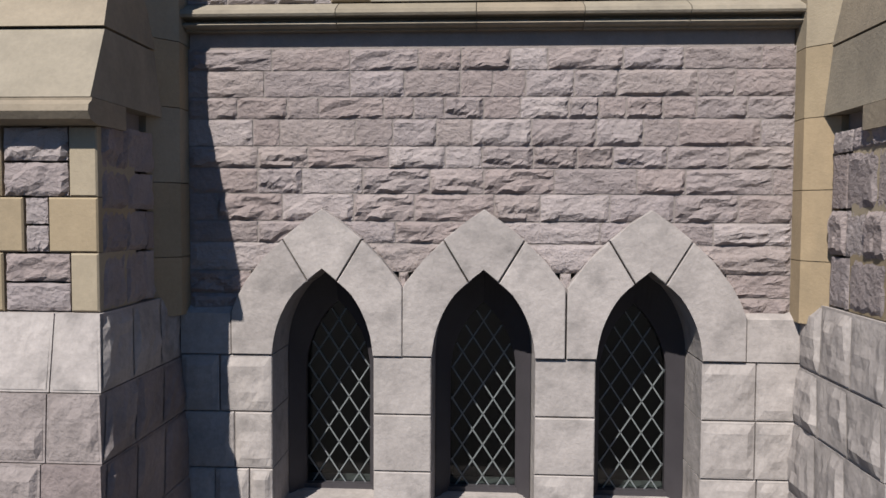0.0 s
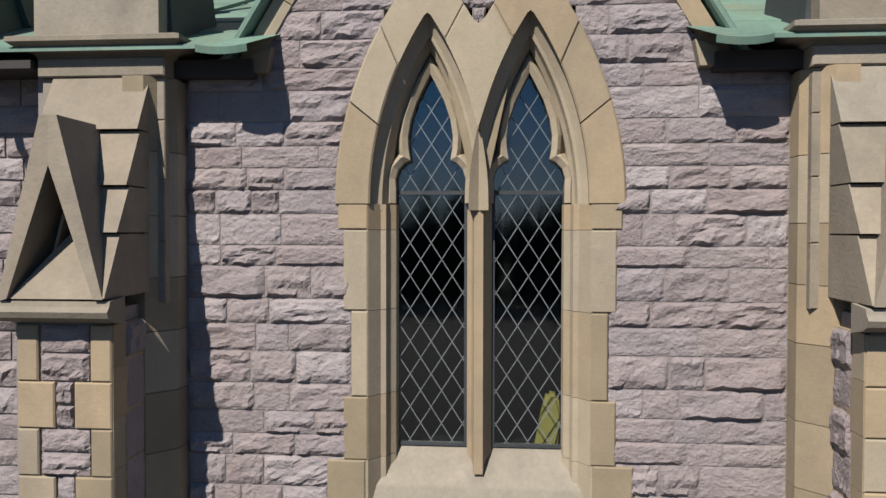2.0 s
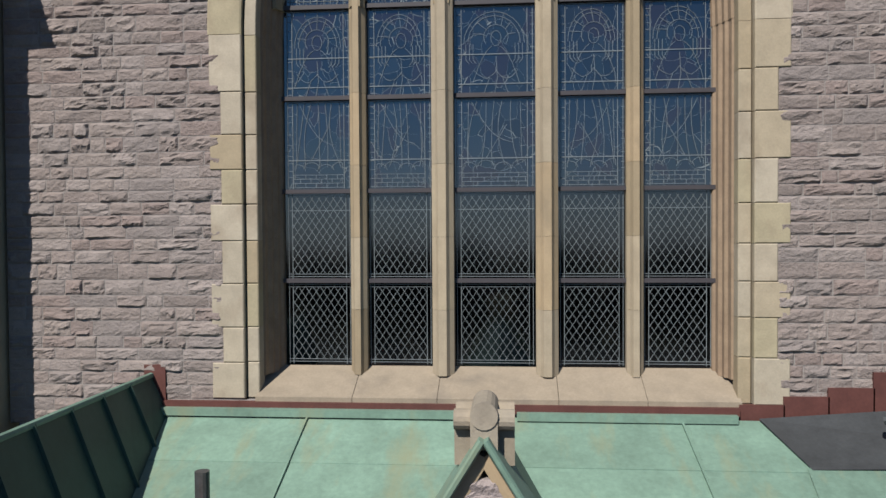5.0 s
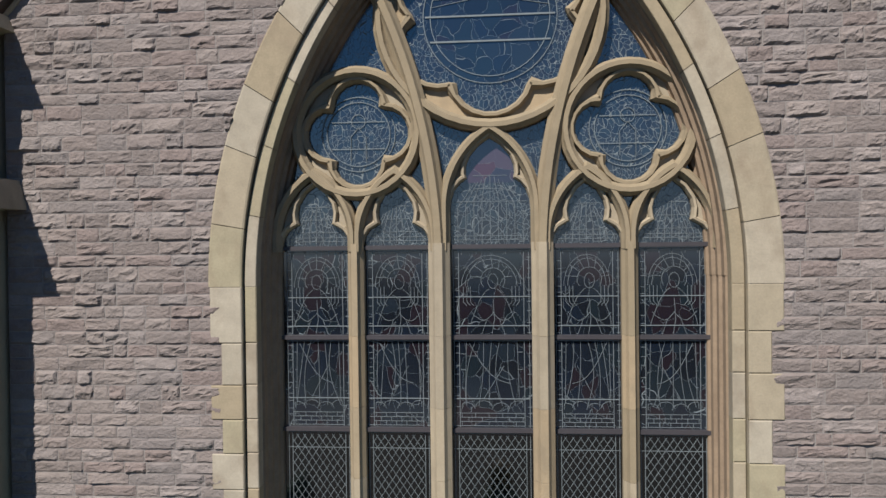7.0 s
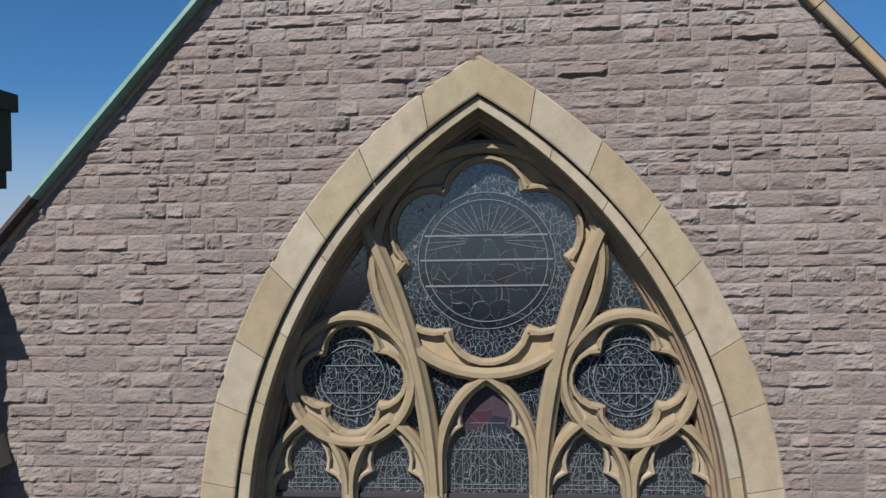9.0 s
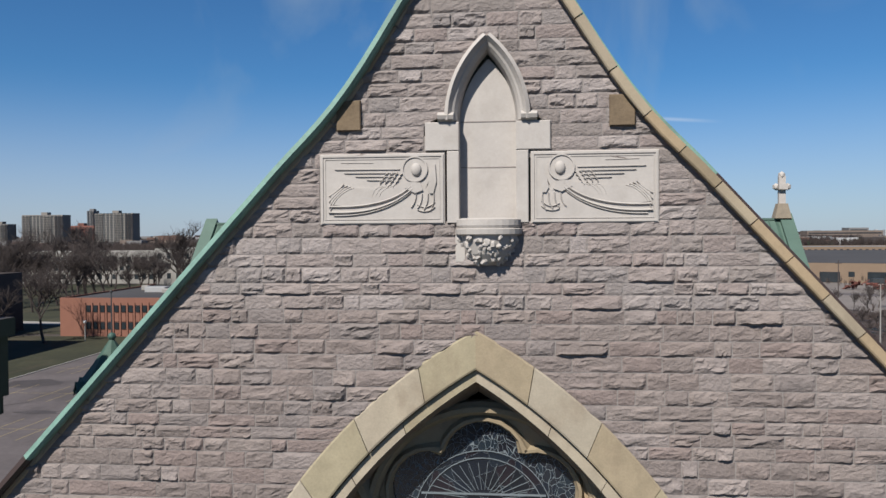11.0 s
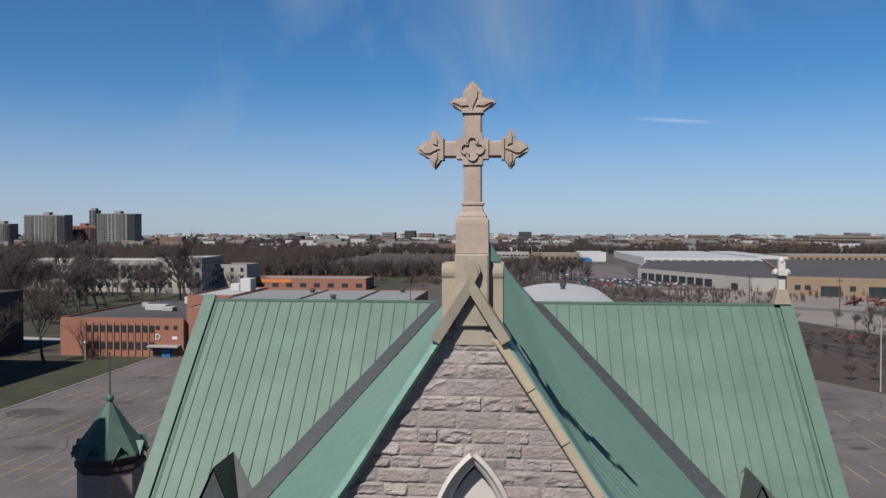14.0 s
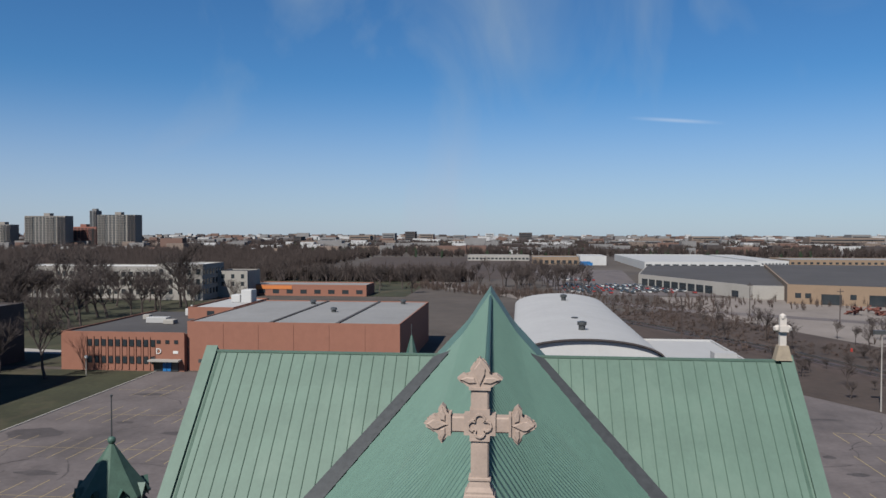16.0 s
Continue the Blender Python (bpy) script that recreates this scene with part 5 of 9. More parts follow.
def great_half(z):
    """Half the width of the great window's surround."""
    return 4.0 if z < SPR - 0.15 else arch_width(4.17, SPR - 0.1, 24.7, z)


wall_upper = thing("wall_upper", (0, UY, 12), "tall grey rock-faced stone gable wall around a great window", "wall", kind="structure")
pile, pile_top, count, backing = Pile(), Pile(), 0, bmesh.new()
up = courses(11.9, 30.55, 0.165, 0.24)


def upper_edges(z):
    half = min(7.5, gable_half(z) - 0.03)
    holes = []
    if 12.28 < z < 24.66:
        w = great_half(z) - 0.03
        holes.append((BX - w, BX + w))
    if 26.18 < z < 27.2:
        holes.append((-2.33, 2.33))
    elif 27.2 <= z < 27.6:
        holes.append((-0.85, 0.88))
    elif 27.6 <= z < 28.75:
        w = arch_width(0.54, 27.6, 28.76, z)
        holes.append((0.02 - w, 0.02 + w))
    return free_spans(GX - half, GX + half, holes)


for za, zb in zip(up, up[1:]):
    zm = (za + zb) / 2
    for p, q, lp, lq in course_pieces(upper_edges, za, zb, 0.22, 0.74):
        backing_piece(backing, p, q, za, zb, lp, lq, UY + 0.001, UY + 0.55)
        if count < 300 and zm > 25.0 and abs(lp) + abs(lq) < 0.004:
            stone_object(wall_upper, p + 0.005, q - 0.005, za + 0.005, zb - 0.005, UY, 0.78, M_ROCK_T)
            count += 1
        else:
            (pile_top if zm > 25.0 else pile).add(p + 0.005, q - 0.005, za + 0.005, zb - 0.005, UY, 0.78, 9, 6, lean=(lp, lq))
part("mortar_backing", backing, M_MORTAR_U, wall_upper, kind="stuff")
pile.done("stonework", M_ROCK_UI, wall_upper, "coursed rock-faced stones")
pile_top.done("stonework", M_ROCK_TI, wall_upper, "paler stones along the gable edge")

bm = bmesh.new()
for s in (-1, 1):
    box(bm, *sorted((BX + s * 3.7, BX + s * 4.3)), UY + 0.016, UY + 0.3, 12.3, 18.3)
    box(bm, *sorted((0.02 + s * 0.57, 0.02 + s * 2.2)), UY + 0.004, UY + 0.18, 27.1, 27.42)
part("mortar_bed", bm, M_MORTAR_U, wall_upper, kind="stuff")
# added dark filler: stops sky showing through below the roofs
bm = bmesh.new()
box(bm, -9, 9, 9.6, 9.8, 7.5, 11.75)
part("foot_wall", bm, M_DARK, wall_upper, "plain dark filler wall hidden below the roofs")
great = thing("great_window", (BX, UY, 12.3), "large five-light gothic window with buff stone tracery and stained glass", "window")
GD = UY + 0.73      # glass plane
# quoins and moulded jambs
for s in (-1, 1):
    z, k = 12.32, 0
    while z < SPR - 0.12:
        zb = min(SPR - 0.1, z + rng.uniform(0.50, 0.66))
        if SPR - 0.1 - zb < 0.25:
            zb = SPR - 0.1
        out = 4.02 if k % 2 else 4.15 if k else 4.15
        if k % 2:
            out = 3.98
        for x0, x1, y0 in ((3.66, out, UY - 0.03), (3.46, 3.64, UY + 0.05)):
            a, b = sorted((BX + s * x0, BX + s * x1))
            bm = bmesh.new()
            block(bm, a, b, y0, UY + 0.3, z + 0.003, zb - 0.003, 0.014)
            part("quoin" if x0 > 3.5 else "jamb_roll", bm, M_BUFF_P, great)
        z, k = zb, k + 1
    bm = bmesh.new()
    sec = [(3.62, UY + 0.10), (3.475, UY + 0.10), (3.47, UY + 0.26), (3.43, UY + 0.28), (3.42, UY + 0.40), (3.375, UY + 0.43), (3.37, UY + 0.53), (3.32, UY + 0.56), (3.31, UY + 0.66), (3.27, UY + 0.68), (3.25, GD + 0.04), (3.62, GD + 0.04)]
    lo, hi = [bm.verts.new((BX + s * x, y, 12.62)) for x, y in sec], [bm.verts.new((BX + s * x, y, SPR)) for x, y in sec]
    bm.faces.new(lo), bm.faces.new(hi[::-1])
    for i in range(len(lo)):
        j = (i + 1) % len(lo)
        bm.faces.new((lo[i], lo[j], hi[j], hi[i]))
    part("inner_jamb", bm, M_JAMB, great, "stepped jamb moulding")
voussoir_ring(great, BX, 3.66, SPR - 0.1, 24.17, 4.17, SPR - 0.1, 24.72, UY - 0.03, UY + 0.3, (0, 0.1, 0.24, 0.36, 0.5, 0.62, 0.75, 0.89, 1.0), M_BUFF_P)
voussoir_ring(great, BX, 3.46, SPR - 0.1, 23.98, 3.64, SPR - 0.1, 24.15, UY + 0.05, UY + 0.3, (0, 0.13, 0.29, 0.43, 0.57, 0.70, 0.84, 1.0), M_BUFF_P, "inner_voussoir")
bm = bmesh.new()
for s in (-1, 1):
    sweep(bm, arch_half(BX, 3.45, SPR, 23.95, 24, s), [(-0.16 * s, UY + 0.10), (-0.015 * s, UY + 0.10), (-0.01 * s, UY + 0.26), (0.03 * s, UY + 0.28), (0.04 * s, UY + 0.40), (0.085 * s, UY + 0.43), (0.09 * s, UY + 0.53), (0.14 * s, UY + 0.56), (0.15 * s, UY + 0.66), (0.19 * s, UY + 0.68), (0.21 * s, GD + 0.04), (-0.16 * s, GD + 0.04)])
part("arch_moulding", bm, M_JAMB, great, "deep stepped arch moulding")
bm = bmesh.new()
for p, q in ((-3.5, -2.05), (-2.05, -0.8), (-0.8, 0.95), (0.95, 2.2), (2.2, 3.5)):
    hexa(bm, [(BX + p + 0.004, UY - 0.04, 12.28), (BX + q - 0.004, UY - 0.04, 12.28), (BX + q - 0.004, GD + 0.1, 12.28), (BX + p + 0.004, GD + 0.1, 12.28),
              (BX + p + 0.004, UY - 0.04, 12.36), (BX + q - 0.004, UY - 0.04, 12.36), (BX + q - 0.004, GD, 12.70), (BX + p + 0.004, GD, 12.70)])
part("sill", bm, M_BUFF_W, great, "sloped sandstone sill")
# lights
CX, HZ, QX, QZ = -0.09, 21.80, 2.07, 20.03      # axis and heights of the hexafoil and the quatrefoils


def fill_between(bm, inner, outer, y):
    """A flat stone sheet between two lines that run the same way, cut into the same number of steps by height along them."""
    def spread(pts, n):
        P = [Vector(p) for p in pts]
        d = [0.0]
        for a, b in zip(P, P[1:]):
            d.append(d[-1] + (b - a).length)
        out, k = [], 0
        for i in range(n + 1):
            t = d[-1] * i / n
            while k < len(P) - 2 and d[k + 1] < t:
                k += 1
            f = (t - d[k]) / max(1e-6, d[k + 1] - d[k])
            out.append(P[k].lerp(P[k + 1], min(1.0, f)))
        return out
    a, b = spread(inner, 40), spread(outer, 40)
    va, vb = [bm.verts.new((p.x, y, p.y)) for p in a], [bm.verts.new((p.x, y, p.y)) for p in b]
    for i in range(40):
        bm.faces.new((va[i], va[i + 1], vb[i + 1], vb[i]))


def foil_sheet(bm, cx, cz, pts, radius, y):
    """A stone sheet between a foiled opening and the ring about it."""
    ring = []
    for x, z in pts:
        a = math.atan2(z - cz, x - cx)
        ring.append((cx + radius * math.cos(a), cz + radius * math.sin(a)))
    va, vb = [bm.verts.new((x, y, z)) for x, z in pts], [bm.verts.new((x, y, z)) for x, z in ring]
    for i in range(len(pts)):
        j = (i + 1) % len(pts)
        bm.faces.new((va[i], va[j], vb[j], vb[i]))


TX = -0.115
LIGHTS = ((-3.27, -2.20), (-1.98, -0.94), (-0.63, 0.63), (0.94, 1.98), (2.20, 3.27))
BARS = (14.03, 15.42, 16.86, 18.26)
for i, (a, b) in enumerate(LIGHTS):
    x0, x1, c, w = TX + a, TX + b, TX + (a + b) / 2, (b - a) / 2
    top, rise = (19.92, 18.86) if i == 2 else (19.27, 18.42)
    zs = (12.70,) + BARS
    for k, (za, zb) in enumerate(zip(zs, zs[1:])):
        gl = bmesh.new()
        quad(gl, [(x0, GD, za), (x1, GD, za), (x1, GD, zb), (x0, GD, zb)])
        if k < 2:
            pane = part("pane", gl, M_PLAINPANE, great)
            cm = bmesh.new()
            lattice(cm, lambda x, z: True, x0 + 0.11, x1 - 0.11, za + 0.1, zb - 0.08, 0.115, 0.17, 0.003, GD - 0.01)
            for q in (x0 + 0.05, x0 + 0.11, x1 - 0.11, x1 - 0.05):
                box(cm, q - 0.004, q + 0.004, GD - 0.013, GD - 0.006, za + 0.03, zb - 0.03)
            for q in (za + 0.06, za + 0.1, zb - 0.06, zb - (0.10 if k == 0 else 0.30)):
                box(cm, x0 + 0.03, x1 - 0.03, GD - 0.013, GD - 0.006, q - 0.004, q + 0.004)
            part("lead_came", cm, M_CAME_D, pane, "diamond lead lattice with border")
        else:
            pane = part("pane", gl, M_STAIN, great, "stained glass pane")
            cm = bmesh.new()
            fine = [(-0.0026, GD - 0.012), (0.0026, GD - 0.012), (0.0026, GD - 0.004), (-0.0026, GD - 0.004)]

            def lead(pts, closed=False):
                sweep(cm, [(min(max(x, x0 + 0.16), x1 - 0.16), min(max(z, za + 0.30 if k == 2 else za + 0.04), zb - 0.05)) for x, z in pts], fine, closed)

            for q in (x0 + 0.05, x0 + 0.13, x1 - 0.13, x1 - 0.05):
                box(cm, q - 0.004, q + 0.004, GD - 0.012, GD - 0.004, za + 0.04, zb - 0.04)
            r = random.Random(40 + 5 * i + k)
            z = za + 0.06
            while z < zb - 0.06:
                for q in (x0, x1 - 0.08):
                    box(cm, q + 0.05 - (0.05 if q > c else 0), q + 0.13 - (0.05 if q > c else 0), GD - 0.011, GD - 0.005, z - 0.003, z + 0.003)
                z += r.uniform(0.09, 0.2)
            for q in ((za + 0.48,) if k == 2 else (za + 0.17, za + 0.62)) + (zb - 0.06,):
                box(cm, x0 + 0.04, x1 - 0.04, GD - 0.015, GD - 0.004, q - 0.006, q + 0.006)
            if k == 2:
                for row in range(4):
                    z = za + 0.06 + row * 0.065
                    box(cm, x0 + 0.13, x1 - 0.13, GD - 0.011, GD - 0.005, z - 0.003, z + 0.003)
                    for q in range(5):
                        x = x0 + 0.16 + (q + 0.5 * (row % 2)) * (x1 - x0 - 0.3) / 4.6
                        if x < x1 - 0.13 and row < 3:
                            box(cm, x - 0.003, x + 0.003, GD - 0.011, GD - 0.005, z, z + 0.065)
                for q in range(5):
                    xt, xb = c + (q - 2) * w * 0.20, c + (q - 2) * w * 0.31 + r.uniform(-0.04, 0.04)
                    bow = r.uniform(-0.10, 0.10)
                    lead([(xt + (xb - xt) * t + bow * math.sin(math.pi * t), zb - 0.05 - (zb - za - 0.42) * t) for t in [u / 9 for u in range(10)]])
                for sx in (-1, 1):
                    lead([(c + sx * w * 0.62, zb - 0.05), (c + sx * w * 0.66, za + 0.45)])
                    for q in range(3):
                        z = zb - 0.28 - 0.27 * q + 0.05 * r.random()
                        lead([(c + sx * w * 0.63, z), (c + sx * w, z)])
                sway = r.choice((-1, 1))
                lead([(c + sway * w * (0.55 - 1.0 * t), zb - 0.10 - 0.62 * t - 0.16 * math.sin(math.pi * t)) for t in [u / 9 for u in range(10)]])
                lead([(c - sway * w * (0.30 - 0.5 * t), zb - 0.45 - 0.5 * t) for t in [u / 5 for u in range(6)]])
                for q in range(4):
                    x = c + (q - 1.5) * w * 0.42
                    lead([(x + 0.13 * math.cos(t), za + 0.32 + 0.10 * math.sin(t) + 0.03 * (q % 2)) for t in [math.pi * u / 6 for u in range(7)]])
            else:
                hx, hz = c + r.uniform(-0.04, 0.04), zb - 0.52
                lead([(hx + 0.185 * math.cos(t), hz + 0.185 * math.sin(t)) for t in [math.pi * (u - 2) / 10 for u in range(15)]])
                lead([(hx + 0.078 * math.cos(t), hz - 0.02 + 0.115 * math.sin(t)) for t in [2 * math.pi * u / 14 for u in range(15)]])
                for q in range(7):
                    t = math.pi * (q + 0.5) / 7
                    lead([(hx + 0.185 * math.cos(t), hz + 0.185 * math.sin(t)), (c + 0.33 * math.cos(t), zb - 0.56 + 0.42 * math.sin(t))])
                for d in (0.0, 0.06):
                    lead([(c + (w - 0.17 - d) * math.cos(t), zb - 0.62 + (0.48 - d) * math.sin(t)) for t in [math.pi * u / 14 for u in range(15)]])
                for sx in (-1, 1):
                    lead([(hx + sx * (0.06 + 0.30 * t), hz - 0.14 - 0.16 * t - 0.42 * t * t) for t in [u / 7 for u in range(8)]])
                    lead([(hx + sx * (0.33 - 0.34 * t), hz - 0.50 - 0.13 * math.sin(math.pi * t) + r.uniform(-0.01, 0.01)) for t in [u / 7 for u in range(8)]])
                    lead([(hx + sx * (0.10 + 0.10 * t), hz - 0.62 - 0.28 * t) for t in [u / 4 for u in range(5)]])
                    for q in range(3):
                        x = c + sx * (w - 0.20 - 0.055 * q)
                        lead([(x, zb - 0.62), (x, zb - 0.86), (x - sx * 0.05, zb - 0.92)])
                lead([(hx, hz - 0.30), (hx + 0.02, hz - 0.62), (hx - 0.02, hz - 0.90)])
                for q in range(5):
                    x = c + (q - 2) * w * 0.36
                    lead([(x, zb - 0.05), (x, zb - 0.13)])
            part("lead_came", cm, M_CAME_S, pane, "thin leaded drawing with borders")
        br = bmesh.new()
        box(br, x0 - 0.03, x1 + 0.03, GD - 0.07, GD + 0.02, zb - 0.035, zb + 0.03)
        part("glazing_bar", br, M_BAR, great, "dark horizontal glazing bar")
    gl = bmesh.new()
    gl.faces.new([gl.verts.new((x, GD, z)) for x, z in [(x0, 18.26)] + arch(c, w + 0.02, rise, top + 0.1, 10) + [(x1, 18.26)]])
    pane = part("pane", gl, M_STAIN_F, great)
    if i == 2:
        gl = bmesh.new()
        gl.faces.new([gl.verts.new((x, GD - 0.003, z)) for x, z in [(c - 0.36, 19.24)] + arch(c, 0.36, 19.4, 19.9, 8) + [(c + 0.36, 19.24)]])
        part("pane", gl, M_STAIN_P, great, "purple pane in the head")
    cm = bmesh.new()
    hz = 18.3 + (0.45 if i == 2 else 0.0)
    for q in range(9):
        x = c + (q - 4) * w * 0.2
        sweep(cm, [(x, 18.32), (x, hz + 0.30 - 0.05 * abs(q - 4)), (c + (x - c) * 0.5, hz + 0.62 - 0.04 * abs(q - 4))], [(-0.003, GD - 0.012), (0.003, GD - 0.012), (0.003, GD - 0.004), (-0.003, GD - 0.004)])
    for z in (18.36, 18.42, hz + 0.2, hz + 0.4, hz + 0.6):
        v = w * (0.9 if z < hz + 0.25 else 0.42)
        box(cm, c - v, c + v, GD - 0.011, GD - 0.004, z - 0.003, z + 0.003)
    part("lead_came", cm, M_CAME_S, pane, "fine upright lead lines")
    # pointed head and its cusps
    bm = bmesh.new()
    head = arch(c, w + 0.07, rise, top + 0.16, 16)
    sweep(bm, [(c - w - 0.07, 18.2)] + head + [(c + w + 0.07, 18.2)], bar_section(0.085, GD - 0.25, GD + 0.04, 0.12))
    part("light_head", bm, M_BUFF, great)
    if i == 2:
        hl = [(1.0, 0.0), (1.0, 0.52), (0.97, 0.70), (0.88, 0.86), (0.74, 0.97), (0.585, 1.03), (0.61, 1.10), (0.60, 1.22), (0.50, 1.38), (0.28, 1.54), (0.0, 1.66)]
    else:
        hl = [(1.0, 0.0), (1.0, 0.06), (0.95, 0.16), (0.82, 0.26), (0.66, 0.31), (0.51, 0.355), (0.54, 0.42), (0.56, 0.53), (0.51, 0.66), (0.30, 0.84), (0.0, 0.965)]
    line = [(c - x * w, 18.28 + z) for x, z in hl] + [(c + x * w, 18.28 + z) for x, z in hl[::-1][1:]]
    bm = bmesh.new()
    sweep(bm, line, [(-0.012, GD - 0.06), (0.012, GD - 0.13), (0.045, GD - 0.14), (0.07, GD - 0.09), (0.07, GD + 0.03), (-0.012, GD + 0.03)])
    part("cusping", bm, M_BUFF, great)
    bm = bmesh.new()
    fill_between(bm, line, [(c - w - 0.07, 18.2)] + head + [(c + w + 0.07, 18.2)], GD - 0.055)
    part("sunk_panel", bm, M_BUFF, great)
# mullions
for x, w, y0 in ((-2.09, 0.125, GD - 0.26), (-0.785, 0.165, GD - 0.32), (0.785, 0.165, GD - 0.32), (2.09, 0.125, GD - 0.26)):
    z = 12.6
    for zb in (13.6, 14.7, 15.8, 16.9, 18.32):
        bm = bmesh.new()
        sec = bar_section(w, y0, GD + 0.04, 0.14)
        lo, hi = [bm.verts.new((TX + x + o, y, z + 0.002)) for o, y in sec], [bm.verts.new((TX + x + o, y, zb - 0.002)) for o, y in sec]
        bm.faces.new(lo), bm.faces.new(hi[::-1])
        for i in range(len(lo)):
            j = (i + 1) % len(lo)
            bm.faces.new((lo[i], lo[j], hi[j], hi[i]))
        part("mullion_stone", bm, M_BUFF_O, great)
        z = zb
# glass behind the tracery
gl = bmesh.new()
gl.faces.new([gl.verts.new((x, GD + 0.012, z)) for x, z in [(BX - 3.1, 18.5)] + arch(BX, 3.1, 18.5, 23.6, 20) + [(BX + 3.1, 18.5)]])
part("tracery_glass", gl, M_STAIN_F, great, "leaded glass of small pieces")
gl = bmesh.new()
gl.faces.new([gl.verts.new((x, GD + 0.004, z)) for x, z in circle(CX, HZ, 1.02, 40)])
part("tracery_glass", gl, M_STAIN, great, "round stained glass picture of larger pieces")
cm = bmesh.new()
thin = [(-0.0055, GD - 0.014), (0.0055, GD - 0.014), (0.0055, GD - 0.002), (-0.0055, GD - 0.002)]
for r in (1.03, 0.92):
    sweep(cm, circle(CX, HZ, r, 48), thin, True)
for z in (22.18, 21.81, 21.42):
    w = math.sqrt(1.0 - (z - HZ) ** 2)
    box(cm, CX - w, CX + w, GD - 0.02, GD - 0.003, z - 0.013, z + 0.013)
for q in range(20):
    a = math.pi * (q + 0.5) / 20
    sweep(cm, [(CX + 0.3 * math.cos(a), 22.05 + 0.2 * math.sin(a)), (CX + 0.9 * math.cos(a), 21.9 + 0.75 * math.sin(a))], [(o * 0.6, y) for o, y in thin])
for sx in (-1, 1):
    for r in (0.58, 0.50):
        sweep(cm, circle(CX + sx * QX, QZ, r, 36), thin, True)
    qx = CX + sx * QX
    sweep(cm, [(qx - 0.12, 19.61), (qx - 0.12, 19.99), (qx, 20.13), (qx + 0.12, 19.99), (qx + 0.12, 19.61)], [(o * 0.7, y) for o, y in thin])
    sweep(cm, circle(qx, 20.23, 0.11, 16), [(o * 0.7, y) for o, y in thin], True)
    for q in range(2):
        z = 19.80 + q * 0.42
        box(cm, CX + sx * QX - 0.42, CX + sx * QX + 0.42, GD - 0.012, GD - 0.003, z - 0.006, z + 0.006)
part("lead_came", cm, M_CAME_D, great, "rings and rays of lead")
# tracery bars
for name, pts, w, closed in [("ring_bar", circle(CX, HZ, 1.70, 48), 0.10, True), ("foil_bar", foil(CX, HZ, 6, 0.90, 0.64), 0.06, True),
                             ("ring_bar", circle(CX - QX, QZ, 0.95, 36), 0.09, True), ("ring_bar", circle(CX + QX, QZ, 0.95, 36), 0.09, True),
                             ("foil_bar", foil(CX - QX, QZ, 4, 0.42, 0.43), 0.055, True), ("foil_bar", foil(CX + QX, QZ, 4, 0.42, 0.43), 0.055, True)]:
    bm = bmesh.new()
    sweep(bm, pts, bar_section(w, GD - (0.26 if name == "ring_bar" else 0.17), GD + 0.03, 0.10), closed)
    part(name, bm, M_BUFF, great)
for cx, cz, pts, radius in ((CX, HZ, foil(CX, HZ, 6, 0.90, 0.64), 1.66), (CX - QX, QZ, foil(CX - QX, QZ, 4, 0.42, 0.43), 0.92), (CX + QX, QZ, foil(CX + QX, QZ, 4, 0.42, 0.43), 0.92)):
    bm = bmesh.new()
    foil_sheet(bm, cx, cz, pts, radius, GD - 0.06)
    part("sunk_panel", bm, M_BUFF, great)
for s in (-1, 1):
    bm = bmesh.new()
    R = 10.0
    arc = [(TX + s * (0.785 + R - math.sqrt(R * R - (z - 18.0) ** 2)), z) for z in [18.2 + 4.3 * i / 16 for i in range(17)]]
    sweep(bm, arc, bar_section(0.14, GD - 0.31, GD + 0.03, 0.13))
    part("branch_bar", bm, M_BUFF, great)
# box behind the great window, coloured near-black for the dim inside
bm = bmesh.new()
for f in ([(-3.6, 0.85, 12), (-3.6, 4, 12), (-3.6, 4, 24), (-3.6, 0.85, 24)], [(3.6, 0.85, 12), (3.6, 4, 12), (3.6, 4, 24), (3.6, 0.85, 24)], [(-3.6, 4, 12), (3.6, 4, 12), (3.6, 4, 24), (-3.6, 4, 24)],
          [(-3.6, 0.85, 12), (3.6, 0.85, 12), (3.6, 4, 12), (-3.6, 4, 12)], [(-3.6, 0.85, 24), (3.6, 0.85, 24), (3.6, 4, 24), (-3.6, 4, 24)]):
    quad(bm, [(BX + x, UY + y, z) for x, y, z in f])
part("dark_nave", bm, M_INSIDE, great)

# ---- niche, carved panels and corbel in the gable ----
niche = thing("niche", (0.02, UY, 26.2), "empty pointed niche of pale dressed stone in the gable", "niche")
bm = bmesh.new()
prism(bm, arch_poly(0.04, 0.40, 26.2, 27.6, 28.5), UY + 0.20, UY + 0.4)
part("back_stone", bm, M_CARVED, niche)
